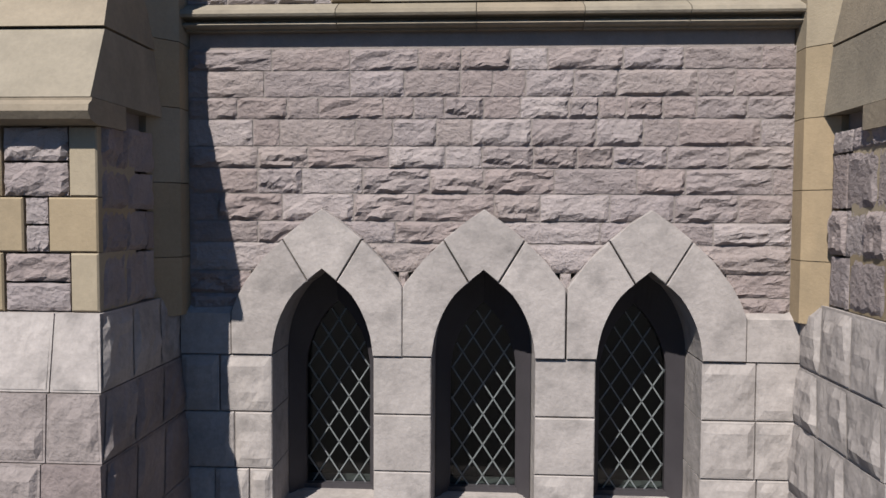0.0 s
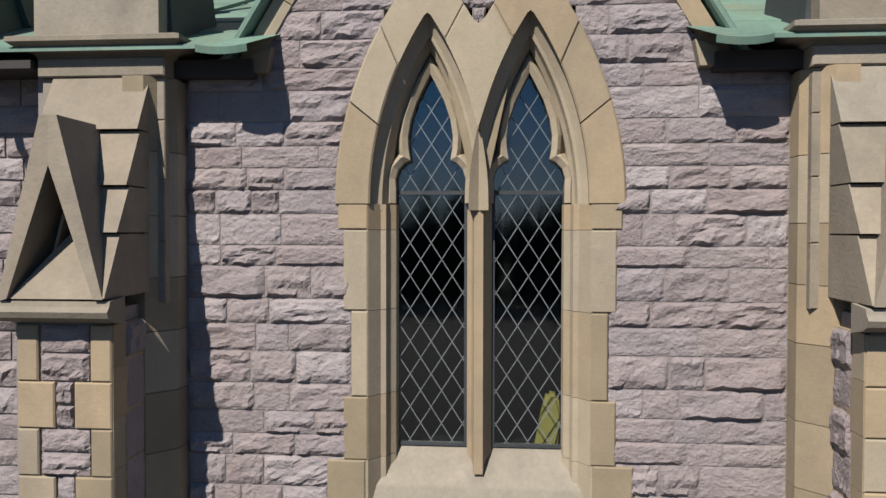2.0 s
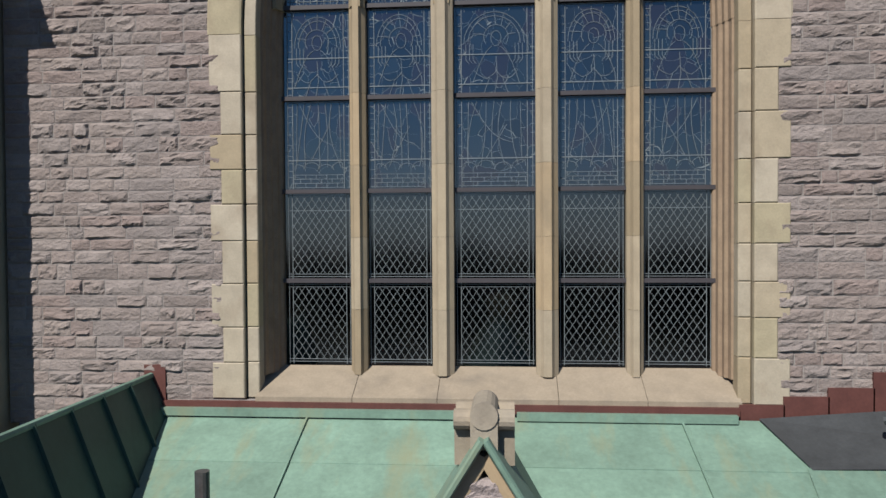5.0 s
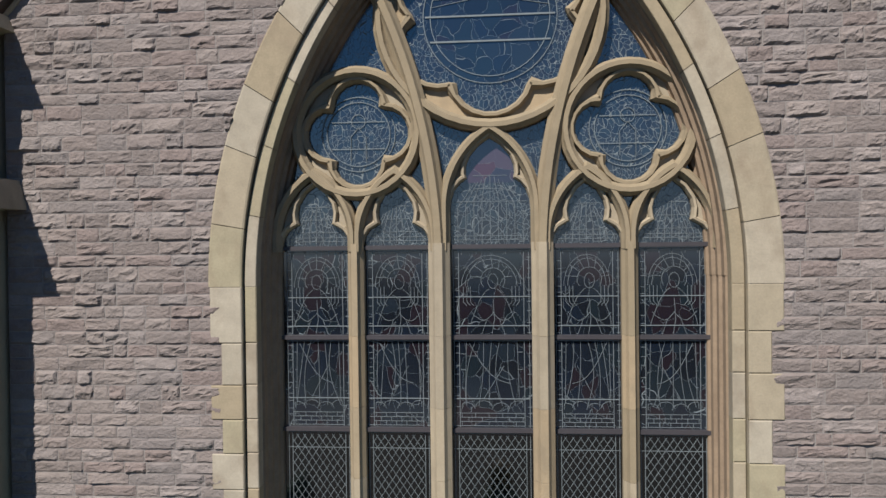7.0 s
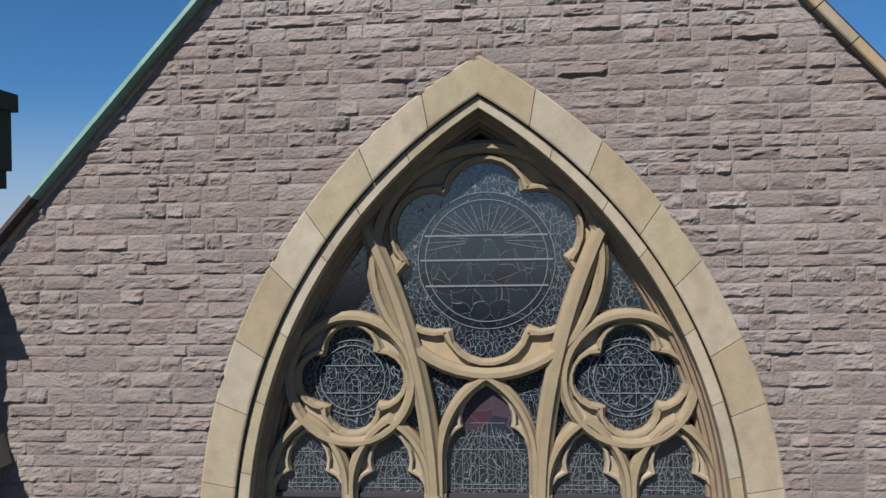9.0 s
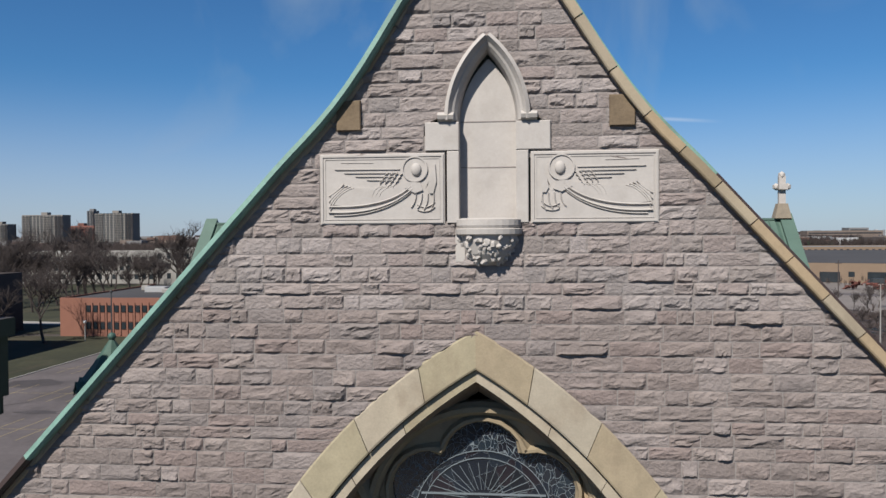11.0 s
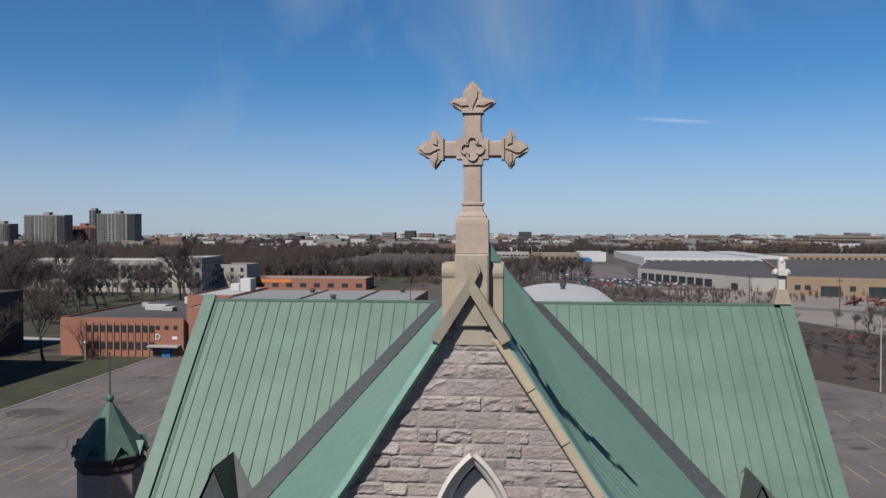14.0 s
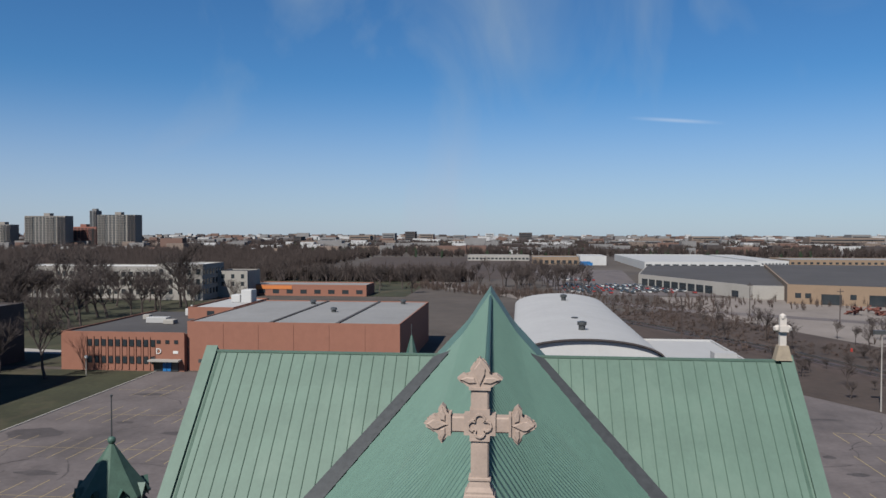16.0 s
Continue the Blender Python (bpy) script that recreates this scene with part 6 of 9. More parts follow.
for s in (-1, 1):
    for z0, z1 in ((26.2, 27.2), (27.2, 27.6)):
        bm = bmesh.new()
        a, b = sorted((0.03 + s * 0.39, 0.03 + s * (0.56 if z0 < 27 else 0.86)))
        block(bm, a, b, UY - 0.05, UY + 0.3, z0 + 0.003, z1 - 0.003, 0.01)
        part("jamb_stone", bm, M_CARVED, niche)
    bm = bmesh.new()
    a, b = sorted((0.03 + s * 0.46, 0.03 + s * 0.68))
    prism_x(bm, [(UY - 0.05, 27.6), (UY - 0.11, 27.63), (UY - 0.13, 27.68), (UY - 0.05, 27.73), (UY + 0.1, 27.73), (UY + 0.1, 27.6)], a, b)
    part("label_stop", bm, M_CARVED, niche)
    bm = bmesh.new()
    sweep(bm, arch_half(0.03, 0.52, 27.62, 28.74, 16, s), [(-0.06 * s, UY + 0.2), (-0.07 * s, UY - 0.09), (-0.02 * s, UY - 0.13), (0.03 * s, UY - 0.05), (0.06 * s, UY - 0.03), (0.10 * s, UY + 0.03), (0.13 * s, UY + 0.2)])
    part("hood_mould", bm, M_CARVED, niche)
for z in (26.98, 27.62):
    bm = bmesh.new()
    box(bm, -0.35, 0.43, UY + 0.194, UY + 0.2, z, z + 0.012)
    part("joint", bm, M_MORTAR, niche)

for s in (-1, 1):
    x0, x1 = sorted((0.03 + s * 0.59, 0.01 + s * 2.33))
    panel = thing("relief_panel", ((x0 + x1) / 2, UY, 26.2), "pale stone panel carved in relief with flowing folds and feathers", "relief panel", "relief panels of the gable")
    bm = bmesh.new()
    block(bm, x0, x1, UY - 0.03, UY + 0.3, 26.19, 27.18, 0.01)
    part("slab", bm, M_CARVED, panel)
    bm = bmesh.new()
    sweep(bm, [(x0 + 0.04, 26.23), (x1 - 0.04, 26.23), (x1 - 0.04, 27.14), (x0 + 0.04, 27.14)], [(-0.022, UY - 0.02), (-0.018, UY - 0.044), (0.006, UY - 0.044), (0.012, UY - 0.02)], True)
    sweep(bm, [(x0 + 0.075, 26.265), (x1 - 0.075, 26.265), (x1 - 0.075, 27.105), (x0 + 0.075, 27.105)], [(-0.008, UY - 0.02), (-0.006, UY - 0.038), (0.006, UY - 0.038), (0.008, UY - 0.02)], True)
    part("border", bm, M_CARVED, panel)
    near = x1 - 0.06 if s < 0 else x0 + 0.06
    def at(u, v):
        return (near + s * u * 1.62, 26.23 + v * 0.91)
    def ridge(line, w, d):
        bm = bmesh.new()
        sweep(bm, [at(u, v) for u, v in line], [(-w, UY - 0.02), (-w * 0.5, UY - 0.024 - d * 0.5), (0, UY - 0.026 - d * 0.62), (w * 0.5, UY - 0.024 - d * 0.5), (w, UY - 0.02)])
        part("carved_fold", bm, M_CARVED, panel)
    def mound(outline, d):
        d = 0.028 + 0.6 * d
        bm = bmesh.new()
        prism(bm, [at(u, v) for u, v in outline], UY - d, UY + 0.02)
        bmesh.ops.bevel(bm, geom=[e for e in bm.edges if max(q.co.y for q in e.verts) < UY - d + 1e-4], offset=(d - 0.028) * 0.9, segments=2, affect="EDGES")
        part("carved_mass", bm, M_CARVED, panel)
    def curve(a, b, c, n=12):
        return [tuple(Vector(a).lerp(Vector(b), i / n).lerp(Vector(b).lerp(Vector(c), i / n), i / n)) for i in range(n + 1)]
    # long body and robe, sweeping outwards and down
    mound([(0.26, 0.60), (0.40, 0.56), (0.58, 0.50), (0.80, 0.52), (0.95, 0.55), (0.97, 0.26), (0.80, 0.22), (0.55, 0.27), (0.36, 0.38), (0.24, 0.50)], 0.030)
    ridge(curve((0.24, 0.56), (0.45, 0.20), (0.96, 0.24)), 0.022, 0.058)
    ridge(curve((0.24, 0.50), (0.48, 0.10), (0.97, 0.15)), 0.020, 0.062)
    ridge(curve((0.26, 0.44), (0.50, 0.08), (0.93, 0.10)), 0.014, 0.045)
    for k in range(4):
        ridge(curve((0.84 - 0.03 * k, 0.58 - 0.02 * k), (0.90, 0.46), (0.97, 0.40 - 0.09 * k)), 0.012, 0.045)
    for k in range(3):
        ridge(curve((0.40 + 0.05 * k, 0.54), (0.49 + 0.04 * k, 0.54), (0.53 + 0.03 * k, 0.38)), 0.009, 0.040)
    # wing: long straight quills, and rows of short rounded feathers at its root
    for v, ua, ub in ((0.80, 0.34, 0.92), (0.745, 0.36, 0.84), (0.69, 0.38, 0.74), (0.635, 0.40, 0.64)):
        mound([(ua, v + 0.028), (ub, v + 0.022), (ub + 0.02, v), (ub - 0.02, v - 0.020), (ua, v - 0.024)], 0.032)
    for k in range(14):
        u, v = 0.32 + 0.045 * (k % 4) + 0.02 * (k // 4), 0.74 - 0.055 * (k // 4)
        ridge(curve((u, v), (u + 0.03, v - 0.02), (u + 0.025, v - 0.055), 5), 0.010, 0.048)
    ridge([(0.58, 0.90), (0.86, 0.91)], 0.006, 0.022)
    # disc and plain boss, raised arm, sleeve and hanging folds
    bm = bmesh.new()
    hx, hz = at(0.22, 0.80)
    prism(bm, circle(hx, hz, 0.165, 28), UY - 0.040, UY + 0.02)
    sweep(bm, circle(hx, hz, 0.17, 28), [(-0.012, UY - 0.02), (-0.01, UY - 0.056), (0.01, UY - 0.056), (0.012, UY - 0.02)], True)
    part("disc", bm, M_CARVED, panel)
    bm = bmesh.new()
    bmesh.ops.create_uvsphere(bm, u_segments=14, v_segments=8, radius=1.0, matrix=Matrix.Translation((hx - s * 0.02, UY - 0.04, hz - 0.01)) @ Matrix.Diagonal((0.075, 0.05, 0.095, 1)))
    part("boss", bm, M_CARVED, panel, smooth=True)
    mound([(0.16, 0.62), (0.30, 0.64), (0.33, 0.50), (0.22, 0.40), (0.13, 0.46)], 0.05)
    mound([(0.03, 0.90), (0.075, 0.88), (0.085, 0.62), (0.13, 0.50), (0.10, 0.40), (0.05, 0.40), (0.02, 0.60)], 0.045)
    for k in range(4):
        ridge(curve((0.06 + 0.05 * k, 0.42), (0.05 + 0.055 * k, 0.28), (0.09 + 0.055 * k, 0.16 + 0.02 * k)), 0.014, 0.048)
    for k in range(2):
        ridge(curve((0.05, 0.30 - 0.08 * k), (0.12, 0.16 - 0.05 * k), (0.20, 0.26 - 0.08 * k)), 0.010, 0.042)

corbel = thing("corbel", (0.04, UY, 25.6), "pale stone corbel carved with leaves under the niche", "corbel")
bm = bmesh.new()
n, rings = 14, []
for r0, z in ((0.10, 25.62), (0.20, 25.66), (0.31, 25.78), (0.37, 25.93), (0.40, 26.03), (0.46, 26.05), (0.47, 26.12), (0.43, 26.13), (0.45, 26.17), (0.45, 26.25), (0.38, 26.27)):
    rings.append([bm.verts.new((0.04 + r0 * math.cos(math.pi + math.pi * i / n), UY + 0.02 + 0.85 * r0 * math.sin(math.pi + math.pi * i / n), z)) for i in range(n + 1)])
for p, q in zip(rings, rings[1:]):
    for i in range(n):
        bm.faces.new((p[i], p[i + 1], q[i + 1], q[i]))
bm.faces.new(rings[-1]), bm.faces.new(rings[0][::-1])
part("bowl", bm, M_CARVED, corbel)
bm = bmesh.new()
r = random.Random(11)
for k in range(60):
    a, t = math.pi + math.pi * r.random(), r.random()
    rr, z = 0.16 + 0.24 * t ** 0.7, 25.66 + 0.36 * t
    m = Matrix.Translation((0.04 + rr * math.cos(a), UY + 0.02 + 0.85 * rr * math.sin(a), z)) @ Euler((r.random() * 3, r.random() * 3, r.random() * 3)).to_matrix().to_4x4() @ Matrix.Diagonal((0.075, 0.035, 0.05, 1))
    bmesh.ops.create_icosphere(bm, subdivisions=1, radius=1.0, matrix=m)
part("carved_leaf_band", bm, M_CARVED, corbel, "deeply cut leaves")
bm = bmesh.new()
block(bm, -0.42, -0.28, UY - 0.03, UY + 0.2, 25.66, 26.1, 0.01)
part("side_stone", bm, M_CARVED, corbel)

# ---- coping and verge of the great gable ----
coping = thing("great_gable_coping", (0, UY, 23), "buff coping stones under a green copper verge on the great gable", "coping", kind="structure")
for s in (-1, 1):
    xs, out, e = [7.6 - 7.3 * i / 16 for i in range(17)], (0.045 if s < 0 else 0.15), (0.20 if s < 0 else 0.14)
    for a, b in zip(xs, xs[1:]):
        bm = bmesh.new()
        mid = [a - 0.006, (a + b) / 2, b + 0.006]
        sweep(bm, [(s * x, gable_z(x) - 0.17) for x in mid], [(0.0, UY + 0.3), (0.0, UY - out + 0.015), (0.02 * -s, UY - out), (0.13 * -s, UY - out - 0.005), (0.13 * -s, UY + 0.3)])
        part("coping_stone", bm, M_BUFF_O, coping)
    for lo, hi, mat, label in ((3.03, 7.75, M_VERGE, "dark brown metal verge cover"), (0.40, 3.03, M_VERDIGRIS, "green copper verge strip")) if s > 0 else ((6.67, 7.75, M_VERGE, "dark brown metal verge cover"), (0.40, 6.67, M_VERDIGRIS, "green copper verge strip")):
        bm = bmesh.new()
        line = [(s * (hi - (hi - lo) * i / 30), gable_z(hi - (hi - lo) * i / 30) - 0.02) for i in range(31)]
        sweep(bm, line, [(-0.04 * -s, UY - e + 0.04), (0.0, UY - e), (0.07 * -s, UY - e + 0.02), (0.085 * -s, UY - e + 0.08), (0.07 * -s, UY + 0.62), (-0.04 * -s, UY + 0.62)])
        part("copper_verge", bm, mat, coping, label)

for x in (-1.9, 1.85):
    bm = bmesh.new()
    block(bm, x - 0.17, x + 0.17, UY - 0.068, UY + 0.1, 27.5, 27.92, 0.012)
    solo("patch_stone", bm, M_RUSTSTONE, "brown-stained sandstone block set in the gable edge", "stone", "patch stones")

# apex stone and cross
apex = thing("apex_stone", (0.01, UY, 30.4), "weathered brown saddle stone with rolled shoulders on the great gable peak", "finial")
bm = bmesh.new()
box(bm, -0.405, 0.425, UY + 0.06, UY + 0.66, 30.42, 31.22)
part("shoulder_block", bm, M_BUFF_W, apex)
for s in (-1, 1):
    for y in (UY + 0.17, UY + 0.55):
        bm = bmesh.new()
        tube(bm, (0.01 + s * 0.418, y, 31.22), (0.01 + s * 0.2, y, 31.22), 0.135, 0.135, 18)
        part("shoulder_roll", bm, M_BUFF_W, apex)
bm = bmesh.new()
block(bm, -0.22, 0.24, UY - 0.09, UY + 0.7, 30.5, 31.48, 0.02)
part("centre_block", bm, M_BUFF_W, apex)
bm = bmesh.new()
drop = [(0.01 + (0.12 if z > 0 else 0.12 * (1 + z / 0.30)) * math.cos(a), 31.26 + z) for a, z in [(math.pi * 2 * i / 20, (0.14 if math.sin(math.pi * 2 * i / 20) > 0 else 0.26) * math.sin(math.pi * 2 * i / 20)) for i in range(20)]]
prism(bm, drop, UY - 0.20, UY - 0.05)
bmesh.ops.bevel(bm, geom=[e for e in bm.edges if max(v.co.y for v in e.verts) < UY - 0.19], offset=0.03, segments=2, affect="EDGES")
part("drop_boss", bm, M_BUFF_W, apex)
bm = bmesh.new()
sweep(bm, [(-0.44, 30.30), (0.0, 31.0), (0.44, 30.30)], [(-0.03, UY - 0.22), (0.11, UY - 0.26), (0.11, UY + 0.2), (-0.03, UY + 0.2)])
solo("peak_ribs", bm, M_BUFF_W, "buff stone ribs meeting at the gable peak", "coping", kind="structure")
bm = bmesh.new()
prism(bm, [(-0.30, 30.25), (0.30, 30.25), (0.0, 30.82)], UY - 0.03, UY + 0.3)
solo("peak_stone", bm, M_BUFF_W, "smooth triangular buff stone in the gable peak", "stone", kind="structure")
cross = thing("stone_cross", (0.0, 10.35, 31.2), "pale stone cross with leaf-shaped ends on the gable peak", "cross")
CY, CZ = 10.32, 32.92
bm = bmesh.new()
rr = [(0.225, 31.485), (0.225, 31.90), (0.215, 31.95), (0.19, 31.97), (0.19, 32.0), (0.15, 32.06), (0.135, 32.14), (0.155, 32.15), (0.155, 32.18), (0.13, 32.19)]
rings = [[bm.verts.new((sx * w, CY + sy * w * 0.85, z)) for sx, sy in ((-1, -1), (1, -1), (1, 1), (-1, 1))] for w, z in rr]
for p, q in zip(rings, rings[1:]):
    for i in range(4):
        j = (i + 1) % 4
        bm.faces.new((p[i], p[j], q[j], q[i]))
bm.faces.new(rings[0][::-1]), bm.faces.new(rings[-1])
part("pedestal", bm, M_CROSS, cross)
bm = bmesh.new()
block(bm, -0.125, 0.125, CY - 0.10, CY + 0.10, 32.04, 33.42, 0.02)
block(bm, -0.42, 0.42, CY - 0.095, CY + 0.095, CZ - 0.11, CZ + 0.11, 0.02)
cross_shaft = part("shaft", bm, M_CROSS, cross)
bm = bmesh.new()
prism(bm, [(-0.22, CZ - 0.14), (-0.14, CZ - 0.14), (-0.14, CZ - 0.22), (0.14, CZ - 0.22), (0.14, CZ - 0.14), (0.22, CZ - 0.14), (0.22, CZ + 0.14), (0.14, CZ + 0.14), (0.14, CZ + 0.22), (-0.14, CZ + 0.22), (-0.14, CZ + 0.14), (-0.22, CZ + 0.14)], CY - 0.125, CY + 0.125)
sweep(bm, foil(0, CZ, 4, 0.09, 0.07, 90, 6), [(-0.018, CY - 0.11), (-0.012, CY - 0.155), (0.012, CY - 0.155), (0.018, CY - 0.11)], True)
part("centre_rose", bm, M_CROSS, cross_shaft, "quatrefoil carved at the crossing")
for ang, dist in ((90, 0.49), (0, 0.40), (180, 0.40)):
    bm = bmesh.new()
    t = Matrix.Rotation(radians(ang - 90), 2)
    o = Vector((0, CZ)) + (Matrix.Rotation(radians(ang - 90), 2) @ Vector((0, dist)))
    pts = [(-0.15, 0.0), (0.15, 0.0), (0.15, 0.035), (0.125, 0.05), (0.18, 0.075), (0.28, 0.10), (0.335, 0.16), (0.25, 0.225), (0.16, 0.20), (0.115, 0.23), (0.145, 0.30), (0.10, 0.37), (0.03, 0.42), (0.0, 0.47),
           (-0.03, 0.42), (-0.10, 0.37), (-0.145, 0.30), (-0.115, 0.23), (-0.16, 0.20), (-0.25, 0.225), (-0.335, 0.16), (-0.28, 0.10), (-0.18, 0.075), (-0.125, 0.05), (-0.15, 0.035)]
    k = 0.95 if ang == 90 else 0.82
    prism(bm, [tuple(o + t @ Vector((x * k, z * k))) for x, z in pts], CY - 0.10, CY + 0.10)
    bmesh.ops.bevel(bm, geom=[e for e in bm.edges if abs(e.verts[0].co.y - e.verts[1].co.y) < 1e-5], offset=0.022, segments=2, affect="EDGES")
    leaf = part("leaf_end", bm, M_CROSS, cross)
    bm = bmesh.new()
    for lobe in ([(0.0, 0.05), (0.07, 0.24), (0.085, 0.31), (0.0, 0.42), (-0.085, 0.31), (-0.07, 0.24)], [(0.05, 0.10), (0.16, 0.09), (0.29, 0.15), (0.20, 0.19), (0.08, 0.18)], [(-0.05, 0.10), (-0.16, 0.09), (-0.29, 0.15), (-0.20, 0.19), (-0.08, 0.18)]):
        prism(bm, [tuple(o + t @ Vector((x * k, z * k))) for x, z in lobe], CY - 0.125, CY - 0.09)
    bmesh.ops.bevel(bm, geom=[e for e in bm.edges if max(v.co.y for v in e.verts) < CY - 0.12], offset=0.014, segments=1, affect="EDGES")
    part("petal_relief", bm, M_CROSS, leaf)
    bm = bmesh.new()
    pts = [(-0.15, 0.0), (0.15, 0.0), (0.15, 0.035), (-0.15, 0.035)]
    prism(bm, [tuple(o + t @ Vector(p)) for p in pts], CY - 0.13, CY + 0.13)
    part("collar", bm, M_CROSS, leaf)

# pier beside the wall, in shade
pier = thing("corner_pier", (-8.0, 9.6, 0), "tall stone corner pier with a steep cap beside the great wall", "pier")
bm = bmesh.new()
box(bm, -8.9, -7.56, 8.9, UY + 0.3, 0, 19.4)
box(bm, -8.75, -7.60, 9.1, UY + 0.3, 19.4, 21.6)
hexa(bm, [(-8.95, 8.8, 18.9), (-7.16, 8.8, 18.9), (-7.16, 10, 18.9), (-8.95, 10, 18.9), (-8.9, 8.9, 19.35), (-7.28, 8.9, 19.35), (-7.28, 10, 19.35), (-8.9, 10, 19.35)])
part("shaft", bm, M_BUFF, pier)
bm = bmesh.new()
hexa(bm, [(-8.9, 8.95, 21.6), (-7.3, 8.95, 21.6), (-7.3, 10.2, 21.6), (-8.9, 10.2, 21.6), (-8.8, 9.0, 21.85), (-7.4, 9.0, 21.85), (-7.4, 10.2, 21.85), (-8.8, 10.2, 21.85)])
prism(bm, [(-8.7, 21.85), (-7.5, 21.85), (-8.1, 22.6)], 9.1, 10.2)
part("cap", bm, M_BUFF, pier)

# the visible side's shade is put into the pinnacle's dark colour
PX, PY = -8.64, 10.9
pin = thing("pinnacle", (PX, PY, 20), "pinnacle with a stepped head beside the gable, dark for its shaded side", "pinnacle")
for z0, z1, w in ((0, 23.1, 0.40), (23.1, 23.4, 0.5), (23.4, 24.4, 0.56), (24.4, 24.7, 0.64), (24.7, 24.95, 0.42)):
    bm = bmesh.new()
    box(bm, PX - w, PX + w, PY - w, PY + w, z0, z1)
    part("stage", bm, M_DARK, pin)
bm = bmesh.new()
lathe(bm, PX, PY, [(0.5, 24.95), (0.1, 25.5)], 4)
part("spire", bm, M_DARK, pin)


# ---- copper roofs ----
# lean-to between the small gable and the great wall
EAVE_Y, EAVE_Z, TOP_Y, TOP_Z = 4.74, 10.08, 9.93, 12.12


def lean(x, y, up=0.0):
    k = (TOP_Z - EAVE_Z) / (TOP_Y - EAVE_Y)
    return (x, y, EAVE_Z + (y - EAVE_Y) * k + up)


roof = thing("roof_lean_to", (0, 7, 10), "pale green patinated copper lean-to roof with standing seams", "roof", kind="structure")
VAL = [(-4.03, EAVE_Y), (-4.98, TOP_Y)]
rows = [EAVE_Y, 5.45, 6.15, 7.0, 7.9, 8.9, TOP_Y]
seams = [-3.45, -2.85, -0.1, 2.58, 3.9, 5.2]
for ya, yb in zip(rows, rows[1:]):
    for i, (xa, xb) in enumerate(zip(seams, seams[1:])):
        bm = bmesh.new()
        f0, f1 = (ya - EAVE_Y) / (TOP_Y - EAVE_Y), (yb - EAVE_Y) / (TOP_Y - EAVE_Y)
        la0, la1 = (VAL[0][0] + (VAL[1][0] - VAL[0][0]) * f0, VAL[0][0] + (VAL[1][0] - VAL[0][0]) * f1) if i == 0 else (xa, xa)
        u = 0.004 * rng.random()
        ra0, ra1 = xb, xb
        c0, c1 = 1.69 * (1 - f0), 1.69 * (1 - f1)
        if i == 1:
            la0, la1, ra0, ra1 = xa, xa, AX - c0, AX - c1
        elif i == 2:
            la0, la1 = AX + c0, AX + c1
            if la0 > ra0:
                la0, ra0 = ra0, ra0
            if la1 > ra1:
                la1 = ra1
        elif i == 3:
            la0, la1 = max(xa, AX + c0), max(xa, AX + c1)
        p4 = [lean(la0, ya, u), lean(ra0, ya, u), lean(ra1, yb, u - 0.012), lean(la1, yb, u - 0.012)]
        if abs(la0 - ra0) < 0.01:
            p4 = [p4[0], p4[2], p4[3]]
            if abs(la1 - ra1) < 0.01:
                bm.free()
                continue
        quad(bm, p4)
        quad(bm, [lean(la0, ya, u), lean(ra0 + 0.001, ya, u), lean(ra0 + 0.001, ya, u - 0.03), lean(la0, ya, u - 0.03)])
        part("copper_sheet", bm, M_COPPER, roof)
for x0, x1 in ((-2.83, -2.88), (2.49, 2.68)):
    bm = bmesh.new()
    a, b = Vector(lean(x1, EAVE_Y + 1.2)), Vector(lean(x0, TOP_Y))
    for p, q in ((a, b),):
        hexa(bm, [p + Vector((-0.012, 0, 0)), p + Vector((0.012, 0, 0)), q + Vector((0.012, 0, 0)), q + Vector((-0.012, 0, 0)),
                  p + Vector((-0.012, 0, 0.035)), p + Vector((0.012, 0, 0.035)), q + Vector((0.012, 0, 0.035)), q + Vector((-0.012, 0, 0.035))])
    part("seam", bm, M_COPPER, roof)
bm = bmesh.new()
for x0, x1, z in ((-5.15, -0.2, TOP_Z + 0.02), (0.2, 3.25, TOP_Z + 0.01)):
    box(bm, x0, x1, TOP_Y - 0.13, UY + 0.05, z - 0.04, z + 0.07)
part("top_flashing", bm, M_COPPER, roof)
bm = bmesh.new()
box(bm, -5.2, 3.3, TOP_Y - 0.03, UY + 0.02, TOP_Z + 0.05, TOP_Z + 0.17)
part("dark_flashing", bm, M_RUST, roof, "dark red-brown flashing along the wall")
bm = bmesh.new()
for k, (x, z) in enumerate(((3.3, 12.33), (3.9, 12.45), (4.5, 12.58), (5.1, 12.8))):
    box(bm, x, x + 0.62, UY - 0.05, UY + 0.02, 11.9, z)
part("stepped_flashing", bm, M_RUST, roof)
# gutter tongues at the eave beside the chimneys
for s in (-1, 1):
    bm = bmesh.new()
    c, n = (1.70 if s > 0 else -1.93), 6
    def front_edge(a, drop=0.0):
        return (c + a * 0.19, 4.67 + 0.02 * a * a + drop * 0.3, 10.045 + 0.025 * a * a - drop)
    def back_edge(a):
        return (c + a * 0.30, EAVE_Y + 0.42, EAVE_Z + 0.172)
    for i in range(n):
        a0, a1 = -1 + 2 * i / n, -1 + 2 * (i + 1) / n
        quad(bm, [front_edge(a0), front_edge(a1), back_edge(a1), back_edge(a0)])
        quad(bm, [front_edge(a0), front_edge(a1), front_edge(a1, 0.05), front_edge(a0, 0.05)])
    part("gutter_tongue", bm, M_COPPER, roof)
    # soffit takes a dark colour in place of the eave's shadow
    bm = bmesh.new()
    x0, x1 = sorted((AX + s * 1.7, AX + s * 2.36))
    box(bm, x0, x1, 5.0, WY, 9.90, 10.03)
    part("soffit", bm, M_DARK, roof, "eave board coloured dark for the shadow under the roof")
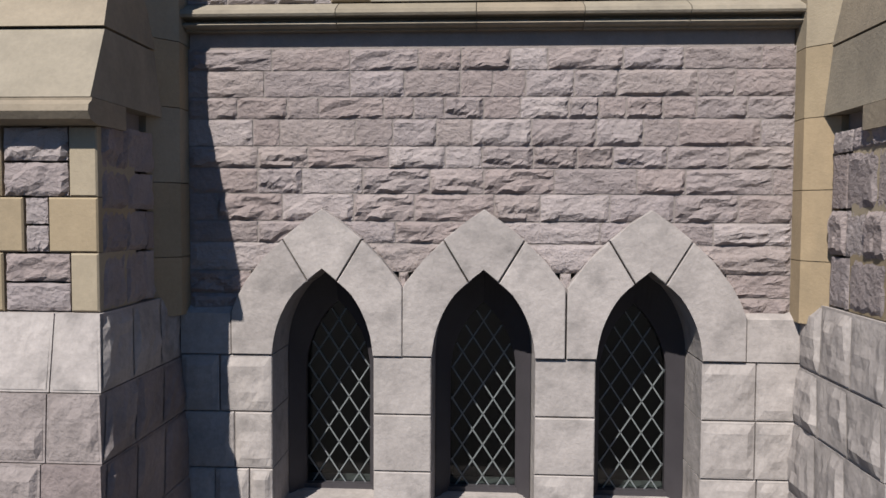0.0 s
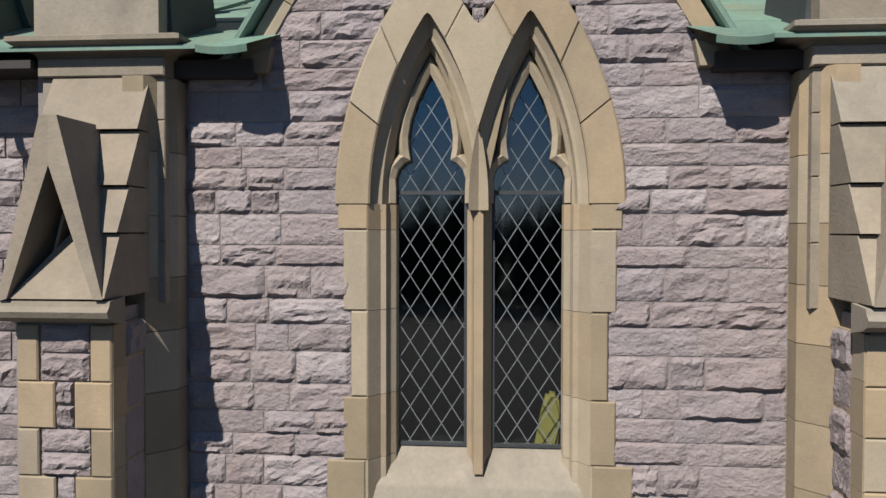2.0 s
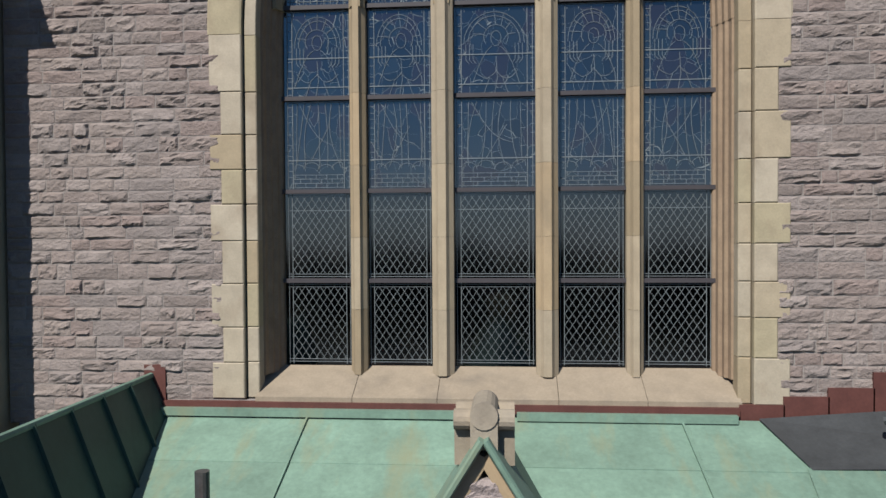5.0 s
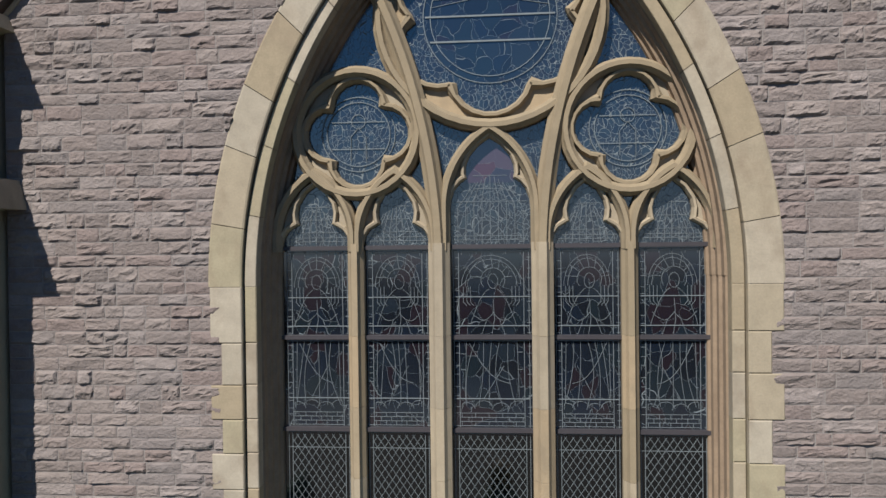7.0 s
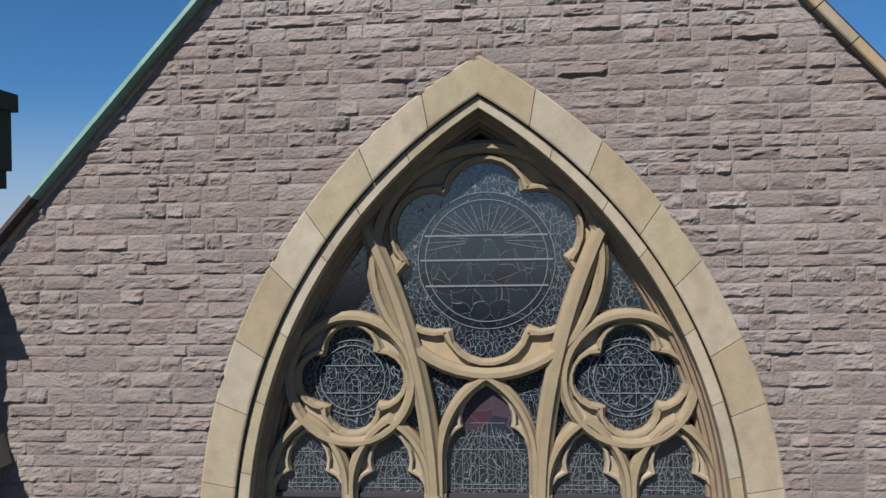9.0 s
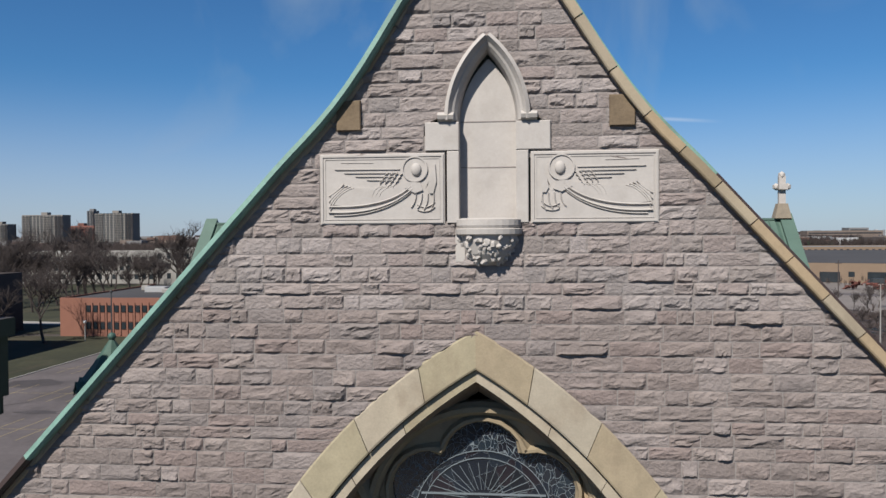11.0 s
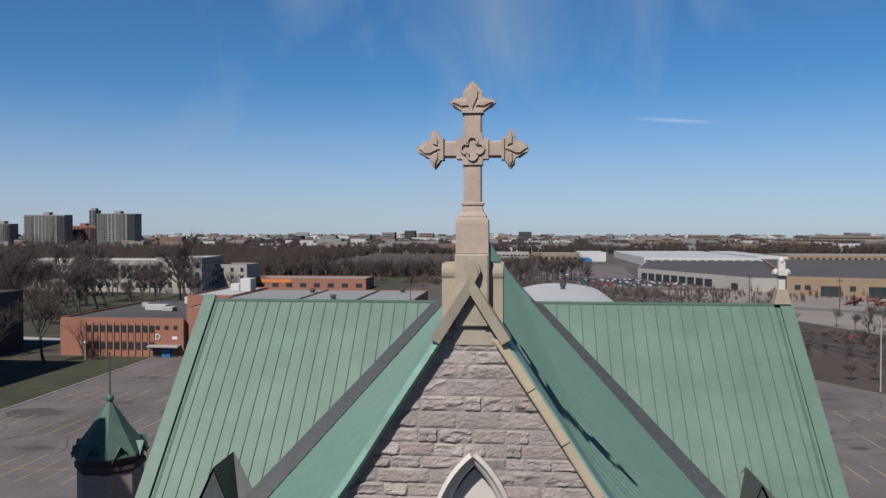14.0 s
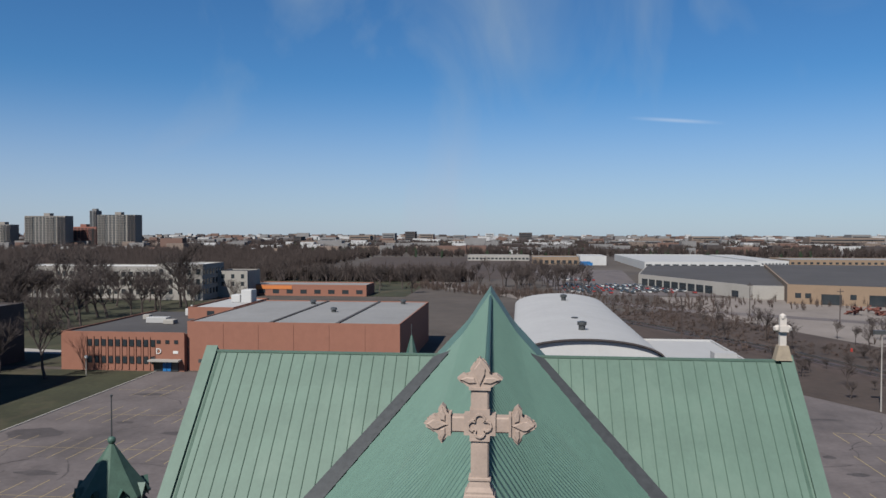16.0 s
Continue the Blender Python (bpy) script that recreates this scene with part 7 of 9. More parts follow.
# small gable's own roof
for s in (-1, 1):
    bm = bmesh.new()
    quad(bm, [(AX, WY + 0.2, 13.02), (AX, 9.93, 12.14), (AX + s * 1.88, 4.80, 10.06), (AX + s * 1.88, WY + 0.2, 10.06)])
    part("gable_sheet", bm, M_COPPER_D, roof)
# drain rings, lying on the slope
for x, y in ((2.07, 7.45), (1.80, 6.48)):
    v = thing("roof_vent_ring", lean(x, y), "low round dark drain ring on the copper roof", "roof vent", "roof vent rings")
    tilt = Matrix.Translation(lean(x, y)) @ Matrix.Rotation(math.atan((TOP_Z - EAVE_Z) / (TOP_Y - EAVE_Y)), 4, "X")
    for nm, pr, m in (("ring", [(0.155, -0.03), (0.155, 0.008), (0.135, 0.022), (0.12, 0.018), (0.118, -0.01)], M_LEAD), ("grating", [(0.115, -0.03), (0.112, -0.004), (0.02, 0.004)], M_STEEL)):
        bm = bmesh.new()
        lathe(bm, 0, 0, pr, 20)
        bm.transform(tilt)
        part(nm, bm, m, v)
# neighbouring roof, turned away from the sun; the darker copper paints in its shade
side = thing("roof_side_bay", (-5.5, 7, 10), "green copper roof of the next bay with standing seams, darkened for its shade", "roof", kind="structure")
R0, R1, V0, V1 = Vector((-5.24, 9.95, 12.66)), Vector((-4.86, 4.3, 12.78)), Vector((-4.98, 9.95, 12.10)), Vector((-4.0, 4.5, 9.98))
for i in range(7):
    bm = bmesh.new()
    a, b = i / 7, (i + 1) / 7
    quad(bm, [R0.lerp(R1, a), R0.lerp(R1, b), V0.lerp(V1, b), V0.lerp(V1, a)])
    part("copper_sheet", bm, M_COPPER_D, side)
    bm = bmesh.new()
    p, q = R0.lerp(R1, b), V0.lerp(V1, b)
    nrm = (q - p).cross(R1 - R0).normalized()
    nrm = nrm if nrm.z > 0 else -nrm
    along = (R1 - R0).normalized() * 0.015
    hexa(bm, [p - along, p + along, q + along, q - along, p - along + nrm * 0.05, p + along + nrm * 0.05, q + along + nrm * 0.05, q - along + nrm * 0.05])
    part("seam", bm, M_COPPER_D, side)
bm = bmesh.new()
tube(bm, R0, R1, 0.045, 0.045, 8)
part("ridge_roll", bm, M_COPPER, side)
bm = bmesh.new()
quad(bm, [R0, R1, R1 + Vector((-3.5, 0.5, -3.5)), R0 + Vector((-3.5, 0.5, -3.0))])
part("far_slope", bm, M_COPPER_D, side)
bm = bmesh.new()
box(bm, -5.35, -5.02, UY - 0.04, UY + 0.02, 12.2, 12.82)
part("wall_flashing", bm, M_RUST, side)
# the same on the other side
side2 = thing("roof_side_bay", (5.5, 7, 10), "grey metal flashing and copper roof of the next bay", "roof", kind="structure")
bm = bmesh.new()
quad(bm, [(3.55, 9.9, 12.15), (3.9, 8.9, 11.75), (7.6, 8.9, 11.85), (7.6, 9.95, 12.45)])
part("lead_sheet", bm, M_LEAD, side2)
bm = bmesh.new()
quad(bm, [(3.4, 4.74, 10.05), (7.5, 4.74, 10.05), (7.5, 8.95, 11.76), (3.85, 8.95, 11.76)])
part("copper_sheet", bm, M_COPPER, side2)
bm = bmesh.new()
tube(bm, (4.95, 9.3, 12.3), (7.6, 7.2, 12.9), 0.07, 0.07, 8)
part("ridge_roll", bm, M_LEAD, side2)
bm = bmesh.new()
for s in (-1, 1):
    x0, x1 = sorted((AX + s * 3.28, AX + s * 9))
    box(bm, x0, x1, WY + 0.05, WY + 0.5, 0, 10.0)
wing_core = bm
wing = thing("wall_side_bays", (0, WY, 0), "grey rock-faced stone walls of the bays beyond the buttresses", "wall", kind="structure")
part("core", wing_core, M_MORTAR, wing)
pile = Pile()
side_rows = courses(0.4, 10.0, 0.18, 0.24)
for za, zb in zip(side_rows, side_rows[1:]):
    for xa, xb in ((AX - 5.6, AX - 3.3), (AX + 3.3, AX + 5.2)):
        for p, q in stones_in(xa, xb, 0.25, 0.6):
            pile.add(p + 0.006, q - 0.006, za + 0.006, zb - 0.006, WY + 0.04, 1.0, 6, 3)
pile.done("stonework", M_ROCK_I, wing, "coursed rock-faced stones")
bm = bmesh.new()
prism_x(bm, SC, AX - 5.6, AX - 3.2)
part("string_course", bm, M_BUFF, wing)

# added dark slabs fill the slit under the eaves, where only shade belongs
bm = bmesh.new()
for s in (-1, 1):
    box(bm, *sorted((AX + s * 3.3, AX + s * 9)), 4.78, 9.9, 9.94, 10.0)
part("eave_board", bm, M_DARK, wing, "dark filler under the eaves, for the shade in the slit")

# nave roof: it leans a little off square to the great gable
SH = 0.034


def nave(x, y, drop=0.0):
    return (x - SH * (y - UY), y, gable_z(x) - 0.10 - drop)


roof_nave = thing("roof_nave", (0, 30, 22), "steep green copper nave roof with close ribs", "roof", kind="structure")
prof_x = [0.0, 0.5, 1.0, 1.5, 2.0, 2.6, 3.4, 4.6, 6.2, 8.2, 11.5, 15.5]
for s in (-1, 1):
    bm = bmesh.new()
    for a, b in zip(prof_x, prof_x[1:]):
        quad(bm, [nave(s * a, UY + 0.5), nave(s * a, 66), nave(s * b, 66), nave(s * b, UY + 0.5)])
    part("roof_slope", bm, M_NAVE, roof_nave)
    bm = bmesh.new()
    y = 10.9
    while y < 58:
        for a, b in zip(prof_x, prof_x[1:]):
            p, q = Vector(nave(s * a, y)), Vector(nave(s * b, y))
            u = Vector((0.70 * s, 0, 0.71)) * 0.06
            hexa(bm, [p, p + Vector((0, 0.09, 0)), q + Vector((0, 0.09, 0)), q, p + u + Vector((0, 0.03, 0)), p + u + Vector((0, 0.07, 0)), q + u + Vector((0, 0.07, 0)), q + u + Vector((0, 0.03, 0))])
        y += 0.62
    part("ribs", bm, M_NAVE, roof_nave, "close standing ribs", kind="stuff")
bm = bmesh.new()
tube(bm, Vector(nave(0, UY + 0.6)) + Vector((0, 0, 0.02)), Vector(nave(0, 54.6)) + Vector((0, 0, 0.02)), 0.10, 0.10, 8)
part("ridge_roll", bm, M_COPPER_D, roof_nave)

# transepts
TY, TZ, TK = 54.0, 26.72, 1.08
roof_tr = thing("roof_transept", (-1.6, 54, 20), "green copper transept roofs with wide standing seams", "roof", kind="structure")
AXT = -1.62


def slope(x, y, up=0.0):
    return (x, y, TZ - TK * (TY - y) + up)


def nave_hit(d):
    """How far out the transept slope meets the nave roof, d below the ridge line in y."""
    z = TZ - TK * d
    return gable_half(z + 0.10)


D_END = 13.2
for s in (-1, 1):
    x_end = AXT + s * 20.0
    strip = 0.84
    n = int(20.0 / strip)
    for i in range(n + 1):
        xa, xb = AXT + s * (20.0 - i * strip), AXT + s * max(2.0, 20.0 - (i + 1) * strip)
        steps = [D_END * k / 14 for k in range(15)]
        bm = bmesh.new()
        for d0, d1 in zip(steps, steps[1:]):
            lim = [AXT + SH * (54 - (TY - d)) * 1.0 + s * (nave_hit(d) - 0.25) for d in (d0, d1)]
            o = [max(s * xb, s * L) for L in lim]
            if s * xa <= min(o):
                continue
            q = [slope(xa, TY - d0), slope(s * o[0], TY - d0), slope(s * o[1], TY - d1), slope(xa, TY - d1)]
            if s * xa - o[0] < 0.01:
                q[1] = q[0]
                q = [q[0], q[2], q[3]] if s * xa - o[1] > 0.01 else None
            elif s * xa - o[1] < 0.01:
                q = [q[0], q[1], q[3]]
            if q:
                quad(bm, q)
        if len(bm.faces):
            part("copper_sheet", bm, M_COPPER_T, roof_tr)
        else:
            bm.free()
        bm = bmesh.new()
        for d0, d1 in zip(steps, steps[1:]):
            lim = AXT + SH * d1 + s * nave_hit(d1)
            if s * xa < s * lim + 0.2:
                break
            p, q = Vector(slope(xa, TY - d0)), Vector(slope(xa, TY - d1))
            u, w = Vector((0, -0.73, 0.68)) * 0.055, Vector((0.022, 0, 0))
            hexa(bm, [p - w, p + w, q + w, q - w, p - w + u, p + w + u, q + w + u, q - w + u])
        if len(bm.faces):
            part("seam", bm, M_SEAM, roof_tr, "dark standing seam")
        else:
            bm.free()
    # far slope, verge and ridge
    bm = bmesh.new()
    quad(bm, [(AXT, TY, TZ), (x_end, TY, TZ), (x_end, TY + D_END, TZ - TK * D_END), (AXT, TY + D_END, TZ - TK * D_END)])
    part("far_slope", bm, M_COPPER_T, roof_tr)
    # dark strip painted where the verge's shadow line runs
    bm = bmesh.new()
    gap = x_end - s * 0.32
    hexa(bm, [slope(gap - 0.09, TY, 0.0), slope(gap + 0.09, TY, 0.0), slope(gap + 0.09, TY - D_END, 0.0), slope(gap - 0.09, TY - D_END, 0.0),
              slope(gap - 0.09, TY, 0.03), slope(gap + 0.09, TY, 0.03), slope(gap + 0.09, TY - D_END, 0.03), slope(gap - 0.09, TY - D_END, 0.03)])
    part("verge_gutter", bm, M_SEAM, roof_tr, "dark strip for the shadow line beside the verge")
    bm = bmesh.new()
    e = x_end + s * 0.75
    a, b = slope(x_end - s * 0.1, TY + 0.1, 0.30), slope(x_end - s * 0.1, TY - D_END, 0.30)
    c, d = slope(e, TY + 0.1, 0.30), slope(e, TY - D_END, 0.30)
    dn = Vector((0, 0, -0.45))
    hexa(bm, [Vector(a) + dn, Vector(b) + dn, Vector(d) + dn, Vector(c) + dn, a, b, d, c])
    hexa(bm, [(x_end - s * 0.1, TY + 0.1, TZ - 0.1), (e, TY + 0.1, TZ - 0.1), (e, TY + 4, TZ - 4.4), (x_end - s * 0.1, TY + 4, TZ - 4.4), (x_end - s * 0.1, TY + 0.1, TZ + 0.35), (e, TY + 0.1, TZ + 0.35), (e, TY + 4, TZ - 4.0), (x_end - s * 0.1, TY + 4, TZ - 4.0)])
    part("verge", bm, M_COPPER_T, roof_tr)
    bm = bmesh.new()
    box(bm, *sorted((AXT + s * 2.6, x_end)), TY - 0.12, TY + 0.12, TZ - 0.05, TZ + 0.10)
    part("ridge_cap", bm, M_COPPER_T, roof_tr)
    # dark valley strip
    bm = bmesh.new()
    prev = None
    for k in range(15):
        d = 0.2 + (D_END - 0.2) * k / 14
        y = TY - d
        cx = AXT + SH * d + s * nave_hit(d)
        p = (Vector((cx - s * 0.55, y, TZ - TK * d + 0.62)), Vector((cx + s * (0.70 + 0.06 * d), y, TZ - TK * d + 0.12)))
        if prev:
            quad(bm, [prev[0], prev[1], p[1], p[0]])
        prev = p
    part("valley_strip", bm, M_LEAD, roof_tr, "dark grey lead valley")
    # gable end wall
    bm = bmesh.new()
    v = [(x_end, TY - D_END, 0), (x_end, TY + D_END, 0), (x_end, TY + D_END, TZ - TK * D_END - 0.1), (x_end, TY, TZ - 0.1), (x_end, TY - D_END, TZ - TK * D_END - 0.1)]
    quad(bm, v)
    bm2 = bmesh.new()
    box(bm2, *sorted((AXT + s * 2, x_end)), TY - D_END + 0.3, TY - D_END + 0.8, 0, TZ - TK * D_END)
    tw = thing("wall_transept", (x_end, TY, 0), "grey stone transept wall", "wall", kind="structure")
    part("gable_face", bm, M_ROCK_UI, tw)
    part("side_face", bm2, M_ROCK_UI, tw)
    # small triangular roof vents
    vx, vy = AXT + s * 15.4, 44.8
    dv = thing("roof_dormer", slope(vx, vy), "dark lead-covered gablet at the foot of the transept roof", "dormer", "roof dormers")
    bm = bmesh.new()
    zt = slope(vx, vy)[2]
    foot_l, foot_r, foot_bl, foot_br, top_f, top_b = [bm.verts.new(p) for p in ((vx - 2.0, vy - 2.8, zt - 3.2), (vx + 1.9, vy - 2.8, zt - 2.6), (vx - 2.2, vy - 0.6, zt - 0.7), (vx + 2.1, vy - 0.6, zt - 0.7), (vx, vy - 2.4, zt + 1.25), (vx + 0.1 * s, vy + 1.1, zt + 1.2))]
    bm.faces.new((foot_l, top_f, top_b, foot_bl)), bm.faces.new((foot_r, foot_br, top_b, top_f))
    dv_hood = part("hood", bm, M_LEAD, dv)
    bm = bmesh.new()
    bm.faces.new([bm.verts.new(p) for p in ((vx - 1.8, vy - 2.6, zt - 3.2), (vx + 1.7, vy - 2.6, zt - 2.6), (vx, vy - 2.3, zt + 1.0))])
    part("gable_face", bm, M_LEAD, dv_hood)
for s in (-1, 1):
    ex, ey, ez = AXT + s * 20.55, TY - 13.55, TZ - TK * 13.2
    pin = thing("eave_pinnacle", (ex, ey, ez), "small gabled stone pinnacle with a copper roof at the transept eave", "pinnacle", "eave pinnacles")
    bm = bmesh.new()
    box(bm, ex - 0.55, ex + 0.55, ey - 0.5, ey + 0.6, 0, ez + 0.5)
    box(bm, ex - 0.68, ex + 0.68, ey - 0.62, ey + 0.6, ez - 0.75, ez - 0.55)
    part("shaft", bm, M_BUFF_W, pin)
    bm = bmesh.new()
    prism(bm, [(ex - 0.7, ez + 0.5), (ex + 0.7, ez + 0.5), (ex, ez + 1.75)], ey - 0.5, ey + 0.4)
    part("gable", bm, M_BUFF_W, pin)
    for t in (-1, 1):
        bm = bmesh.new()
        hexa(bm, [(ex + t * 0.92, ey - 0.72, ez + 0.42), (ex, ey - 0.72, ez + 1.86), (ex, ey + 2.2, ez + 1.86), (ex + t * 0.92, ey + 1.2, ez + 0.42),
                  (ex + t * 0.92, ey - 0.72, ez + 0.52), (ex, ey - 0.72, ez + 1.98), (ex, ey + 2.2, ez + 1.98), (ex + t * 0.92, ey + 1.2, ez + 0.52)])
        part("copper_slope", bm, M_COPPER_T, pin)
# finial cross at the transept's end
fin = thing("finial_cross", (18.4, 54, 27), "small pale stone cross on the transept gable", "cross")
fx = AXT + 20.05
bm = bmesh.new()
hexa(bm, [(fx - 0.55, 53.6, 26.8), (fx + 0.55, 53.6, 26.8), (fx + 0.55, 54.4, 26.8), (fx - 0.55, 54.4, 26.8), (fx - 0.32, 53.7, 27.8), (fx + 0.32, 53.7, 27.8), (fx + 0.32, 54.3, 27.8), (fx - 0.32, 54.3, 27.8)])
part("base", bm, M_BUFF_W, fin)
bm = bmesh.new()
box(bm, fx - 0.22, fx + 0.22, 53.85, 54.15, 27.8, 29.7)
box(bm, fx - 0.3, fx + 0.3, 53.6, 54.4, 28.75, 29.15)
fin_shaft = part("shaft", bm, M_CARVED, fin)
for p in ((0, 29.75), (0.38, 28.95), (-0.38, 28.95)):
    bm = bmesh.new()
    bmesh.ops.create_icosphere(bm, subdivisions=1, radius=0.26, matrix=Matrix.Translation((fx + p[0], 54, p[1])))
    part("leaf_end", bm, M_CARVED, fin_shaft)

# stair turret and a small far spire
tur = thing("stair_turret", (-35.3, 64, 0), "octagonal stone turret under a green copper spire with little gables", "turret")
bm = bmesh.new()
lathe(bm, -35.3, 64, [(2.75, 0), (2.75, 10.9)], 8)
part("stone_drum", bm, M_ROCK_TI, tur)
bm = bmesh.new()
lathe(bm, -35.3, 64, [(2.8, 11.0), (2.95, 11.2), (2.95, 11.6), (2.75, 11.7), (2.75, 12.6)], 8)
part("cornice", bm, M_DARK, tur)
# spire and gablets in darker copper: the colour carries their shadow side
bm = bmesh.new()
lathe(bm, -35.3, 64, [(3.25, 12.3), (3.2, 12.45), (1.6, 14.6), (0.22, 16.7), (0.2, 16.8)], 8)
tur_spire = part("spire", bm, M_SEAM, tur, "faceted copper spire, its green darkened for the shadow side")
for i in range(8):
    a = 2 * math.pi * i / 8
    bm = bmesh.new()
    o, t = Vector((math.cos(a), math.sin(a), 0)), Vector((-math.sin(a), math.cos(a), 0))
    c = Vector((-35.3, 64, 12.0)) + o * 3.05
    tip = c + Vector((0, 0, 1.35)) + o * 0.05
    back = Vector((-35.3, 64, 13.3)) + o * 1.9
    bm.faces.new([bm.verts.new(p) for p in (c - t * 0.8, tip, back)]), bm.faces.new([bm.verts.new(p) for p in (c + t * 0.8, tip, back)])
    part("gablet", bm, M_COPPER_D, tur_spire)
bm = bmesh.new()
bmesh.ops.create_icosphere(bm, subdivisions=2, radius=0.36, matrix=Matrix.Translation((-35.3, 64, 17.0)))
part("ball", bm, M_COPPER_D, tur_spire)
bm = bmesh.new()
tube(bm, (-35.3, 64, 17.2), (-35.3, 64, 20.9), 0.07, 0.05, 6)
bmesh.ops.create_icosphere(bm, subdivisions=1, radius=0.14, matrix=Matrix.Translation((-35.3, 64, 20.95)))
part("spike", bm, M_LEAD, tur_spire)
sp = thing("far_spirelet", (-10.5, 78, 20), "small green copper spirelet behind the transept ridge", "spire")
bm = bmesh.new()
lathe(bm, -10.5, 78, [(0.8, 0), (0.8, 21.9), (0.85, 22.0), (0.08, 24.8)], 8)
sp_spire = part("spire", bm, M_COPPER_D, sp)
bm = bmesh.new()
tube(bm, (-10.5, 78, 24.7), (-10.5, 78, 25.9), 0.05, 0.04, 6)
part("spike", bm, M_LEAD, sp_spire)


# ---- car park, lawns and streets ----
def sheet(name, pts, z, mat, label, category):
    bm = bmesh.new()
    bm.faces.new([bm.verts.new(p) for p in [(x, y, z) for x, y in pts]]) if len(pts) > 4 else quad(bm, [(x, y, z) for x, y in pts])
    return solo(name, bm, mat, label, category, kind="structure")


lot = thing("parking_lot", (-55, 140, 0), "worn grey asphalt car park with faded yellow bay lines", "parking lot", kind="structure")
bm = bmesh.new()
quad(bm, [(-90, 34, 0.02), (150, 34, 0.02), (150, 184, 0.02), (-90, 184, 0.02)])
part("asphalt", bm, M_ASPHALT, lot)
def bay_line(x0, y0, x1, y1, w=0.14, z=0.03):
    d = Vector((x1 - x0, y1 - y0)).normalized() * w * 0.5
    bm = bmesh.new()
    quad(bm, [(x0 + d.y, y0 - d.x, z), (x1 + d.y, y1 - d.x, z), (x1 - d.y, y1 + d.x, z), (x0 - d.y, y0 + d.x, z)])
    part("bay_line", bm, M_LINE, lot)


for spine in (95.5, 117.6, 140.0, 162.0):
    for x in [-85.6 + 3.25 * k for k in range(17)]:
        if rng.random() < 0.85:
            bay_line(x, spine - rng.uniform(5.0, 6.8), x + 0.3, spine + rng.uniform(5.0, 6.8))
    bay_line(-88, spine, -33, spine + 0.2, 0.12, 0.036)
for spine, x0, lo, hi in ((140.3, 55.7, 6.7, 0), (121, 53.4, 5.1, 5.1), (104, 44.6, 3.6, 4.2)):
    for k in range(8):
        bay_line(x0 + 3.4 * k, spine - lo, x0 + 3.4 * k - 0.1, spine + hi, 0.15)
bay_line(55.7, 140.3, 82, 139.8, 0.13, 0.036)
# darker repairs, damp spots and cracks in the asphalt
for x, y, rx, ry in ((-83.5, 125.5, 5.4, 3.6), (-69.5, 104.8, 4.0, 1.3), (-71.8, 134.5, 1.9, 1.2), (-58, 128, 4.5, 1.4), (-62, 152, 6, 1.2), (49.2, 125.2, 1.3, 1.1), (50, 116.5, 1.9, 1.0), (-48, 112, 3.2, 1.5), (-79, 158, 5, 1.5), (58, 150, 3.5, 1.0), (-52, 143, 3.0, 1.2)):
    bm = bmesh.new()
    ring = [(x + rx * math.cos(a) * rng.uniform(0.6, 1.1), y + ry * math.sin(a) * rng.uniform(0.6, 1.1), 0.025) for a in [2 * math.pi * k / 17 for k in range(17)]]
    bm.faces.new([bm.verts.new(p) for p in ring])
    part("repair_patch", bm, M_TAR, lot, "darker asphalt repair")
bm = bmesh.new()
for k in range(70):
    x, y = (rng.uniform(-88, -35), rng.uniform(85, 182)) if k < 46 else (rng.uniform(42, 70), rng.uniform(95, 160))
    a = rng.choice((0.0, 0.15, 1.5, 1.2)) + rng.uniform(-0.3, 0.3)
    for _ in range(rng.randrange(4, 11)):
        a += rng.uniform(-0.35, 0.35)
        e, w = Vector((math.cos(a), math.sin(a))) * rng.uniform(0.8, 1.9), rng.uniform(0.05, 0.13)
        n = Vector((-e.y, e.x)).normalized() * w
        quad(bm, [(x - n.x, y - n.y, 0.028), (x + e.x - n.x, y + e.y - n.y, 0.028), (x + e.x + n.x, y + e.y + n.y, 0.028), (x + n.x, y + n.y, 0.028)])
        x, y = x + e.x, y + e.y
part("cracks", bm, M_TAR, lot, "dark sealed cracks", kind="stuff")
bm = bmesh.new()
box(bm, -90.35, -90.0, -100, 184, 0, 0.15)
solo("kerb", bm, M_CONCRETE, "concrete kerb along the car park", "kerb", kind="structure")
# unseen dark ground, added to keep bounced light off the church
sheet("lawn_church", [(-400, -400), (400, -400), (400, 34), (-400, 34)], 0.03, M_GRASS, "unseen dark ground added before the church to cut bounce", "lawn")
sheet("lawn_west", [(-190, 90), (-90.4, 90), (-90.4, 184), (-190, 184)], 0.03, M_GRASS, "thin spring lawn beside the car park", "lawn")
sheet("lawn_school", [(-420, 188), (-116, 188), (-116, 372), (-420, 372)], 0.03, M_GRASS, "shaded lawn among bare trees", "lawn")
sheet("lawn_far", [(-420, 405), (-60, 405), (-60, 640), (-420, 640)], 0.04, M_GRASS, "lawn behind the school buildings", "lawn")
sheet("path", [(-190, 214), (-117, 205), (-117, 211), (-190, 222)], 0.06, M_CONCRETE, "pale footpath on the lawn", "path")
sheet("field", [(-130, 560), (30, 560), (40, 1000), (-190, 1000)], 0.05, M_SCRUB, "dry brown field", "field")
sheet("railway_land", [(56, 190), (62, 172), (72, 155), (108, 84), (420, 40), (420, 420), (-20, 330)], 0.04, M_SCRUB, "brown overgrown railway land", "ground")
sheet("street", [(-62, 515), (-58, 530), (70, 360), (62, 352)], 0.08, M_ASPHALT, "street curving past the railway land", "road")
sheet("street_south", [(62, 352), (70, 360), (240, 250), (236, 242)], 0.085, M_ASPHALT, "street beside the railway land", "road")
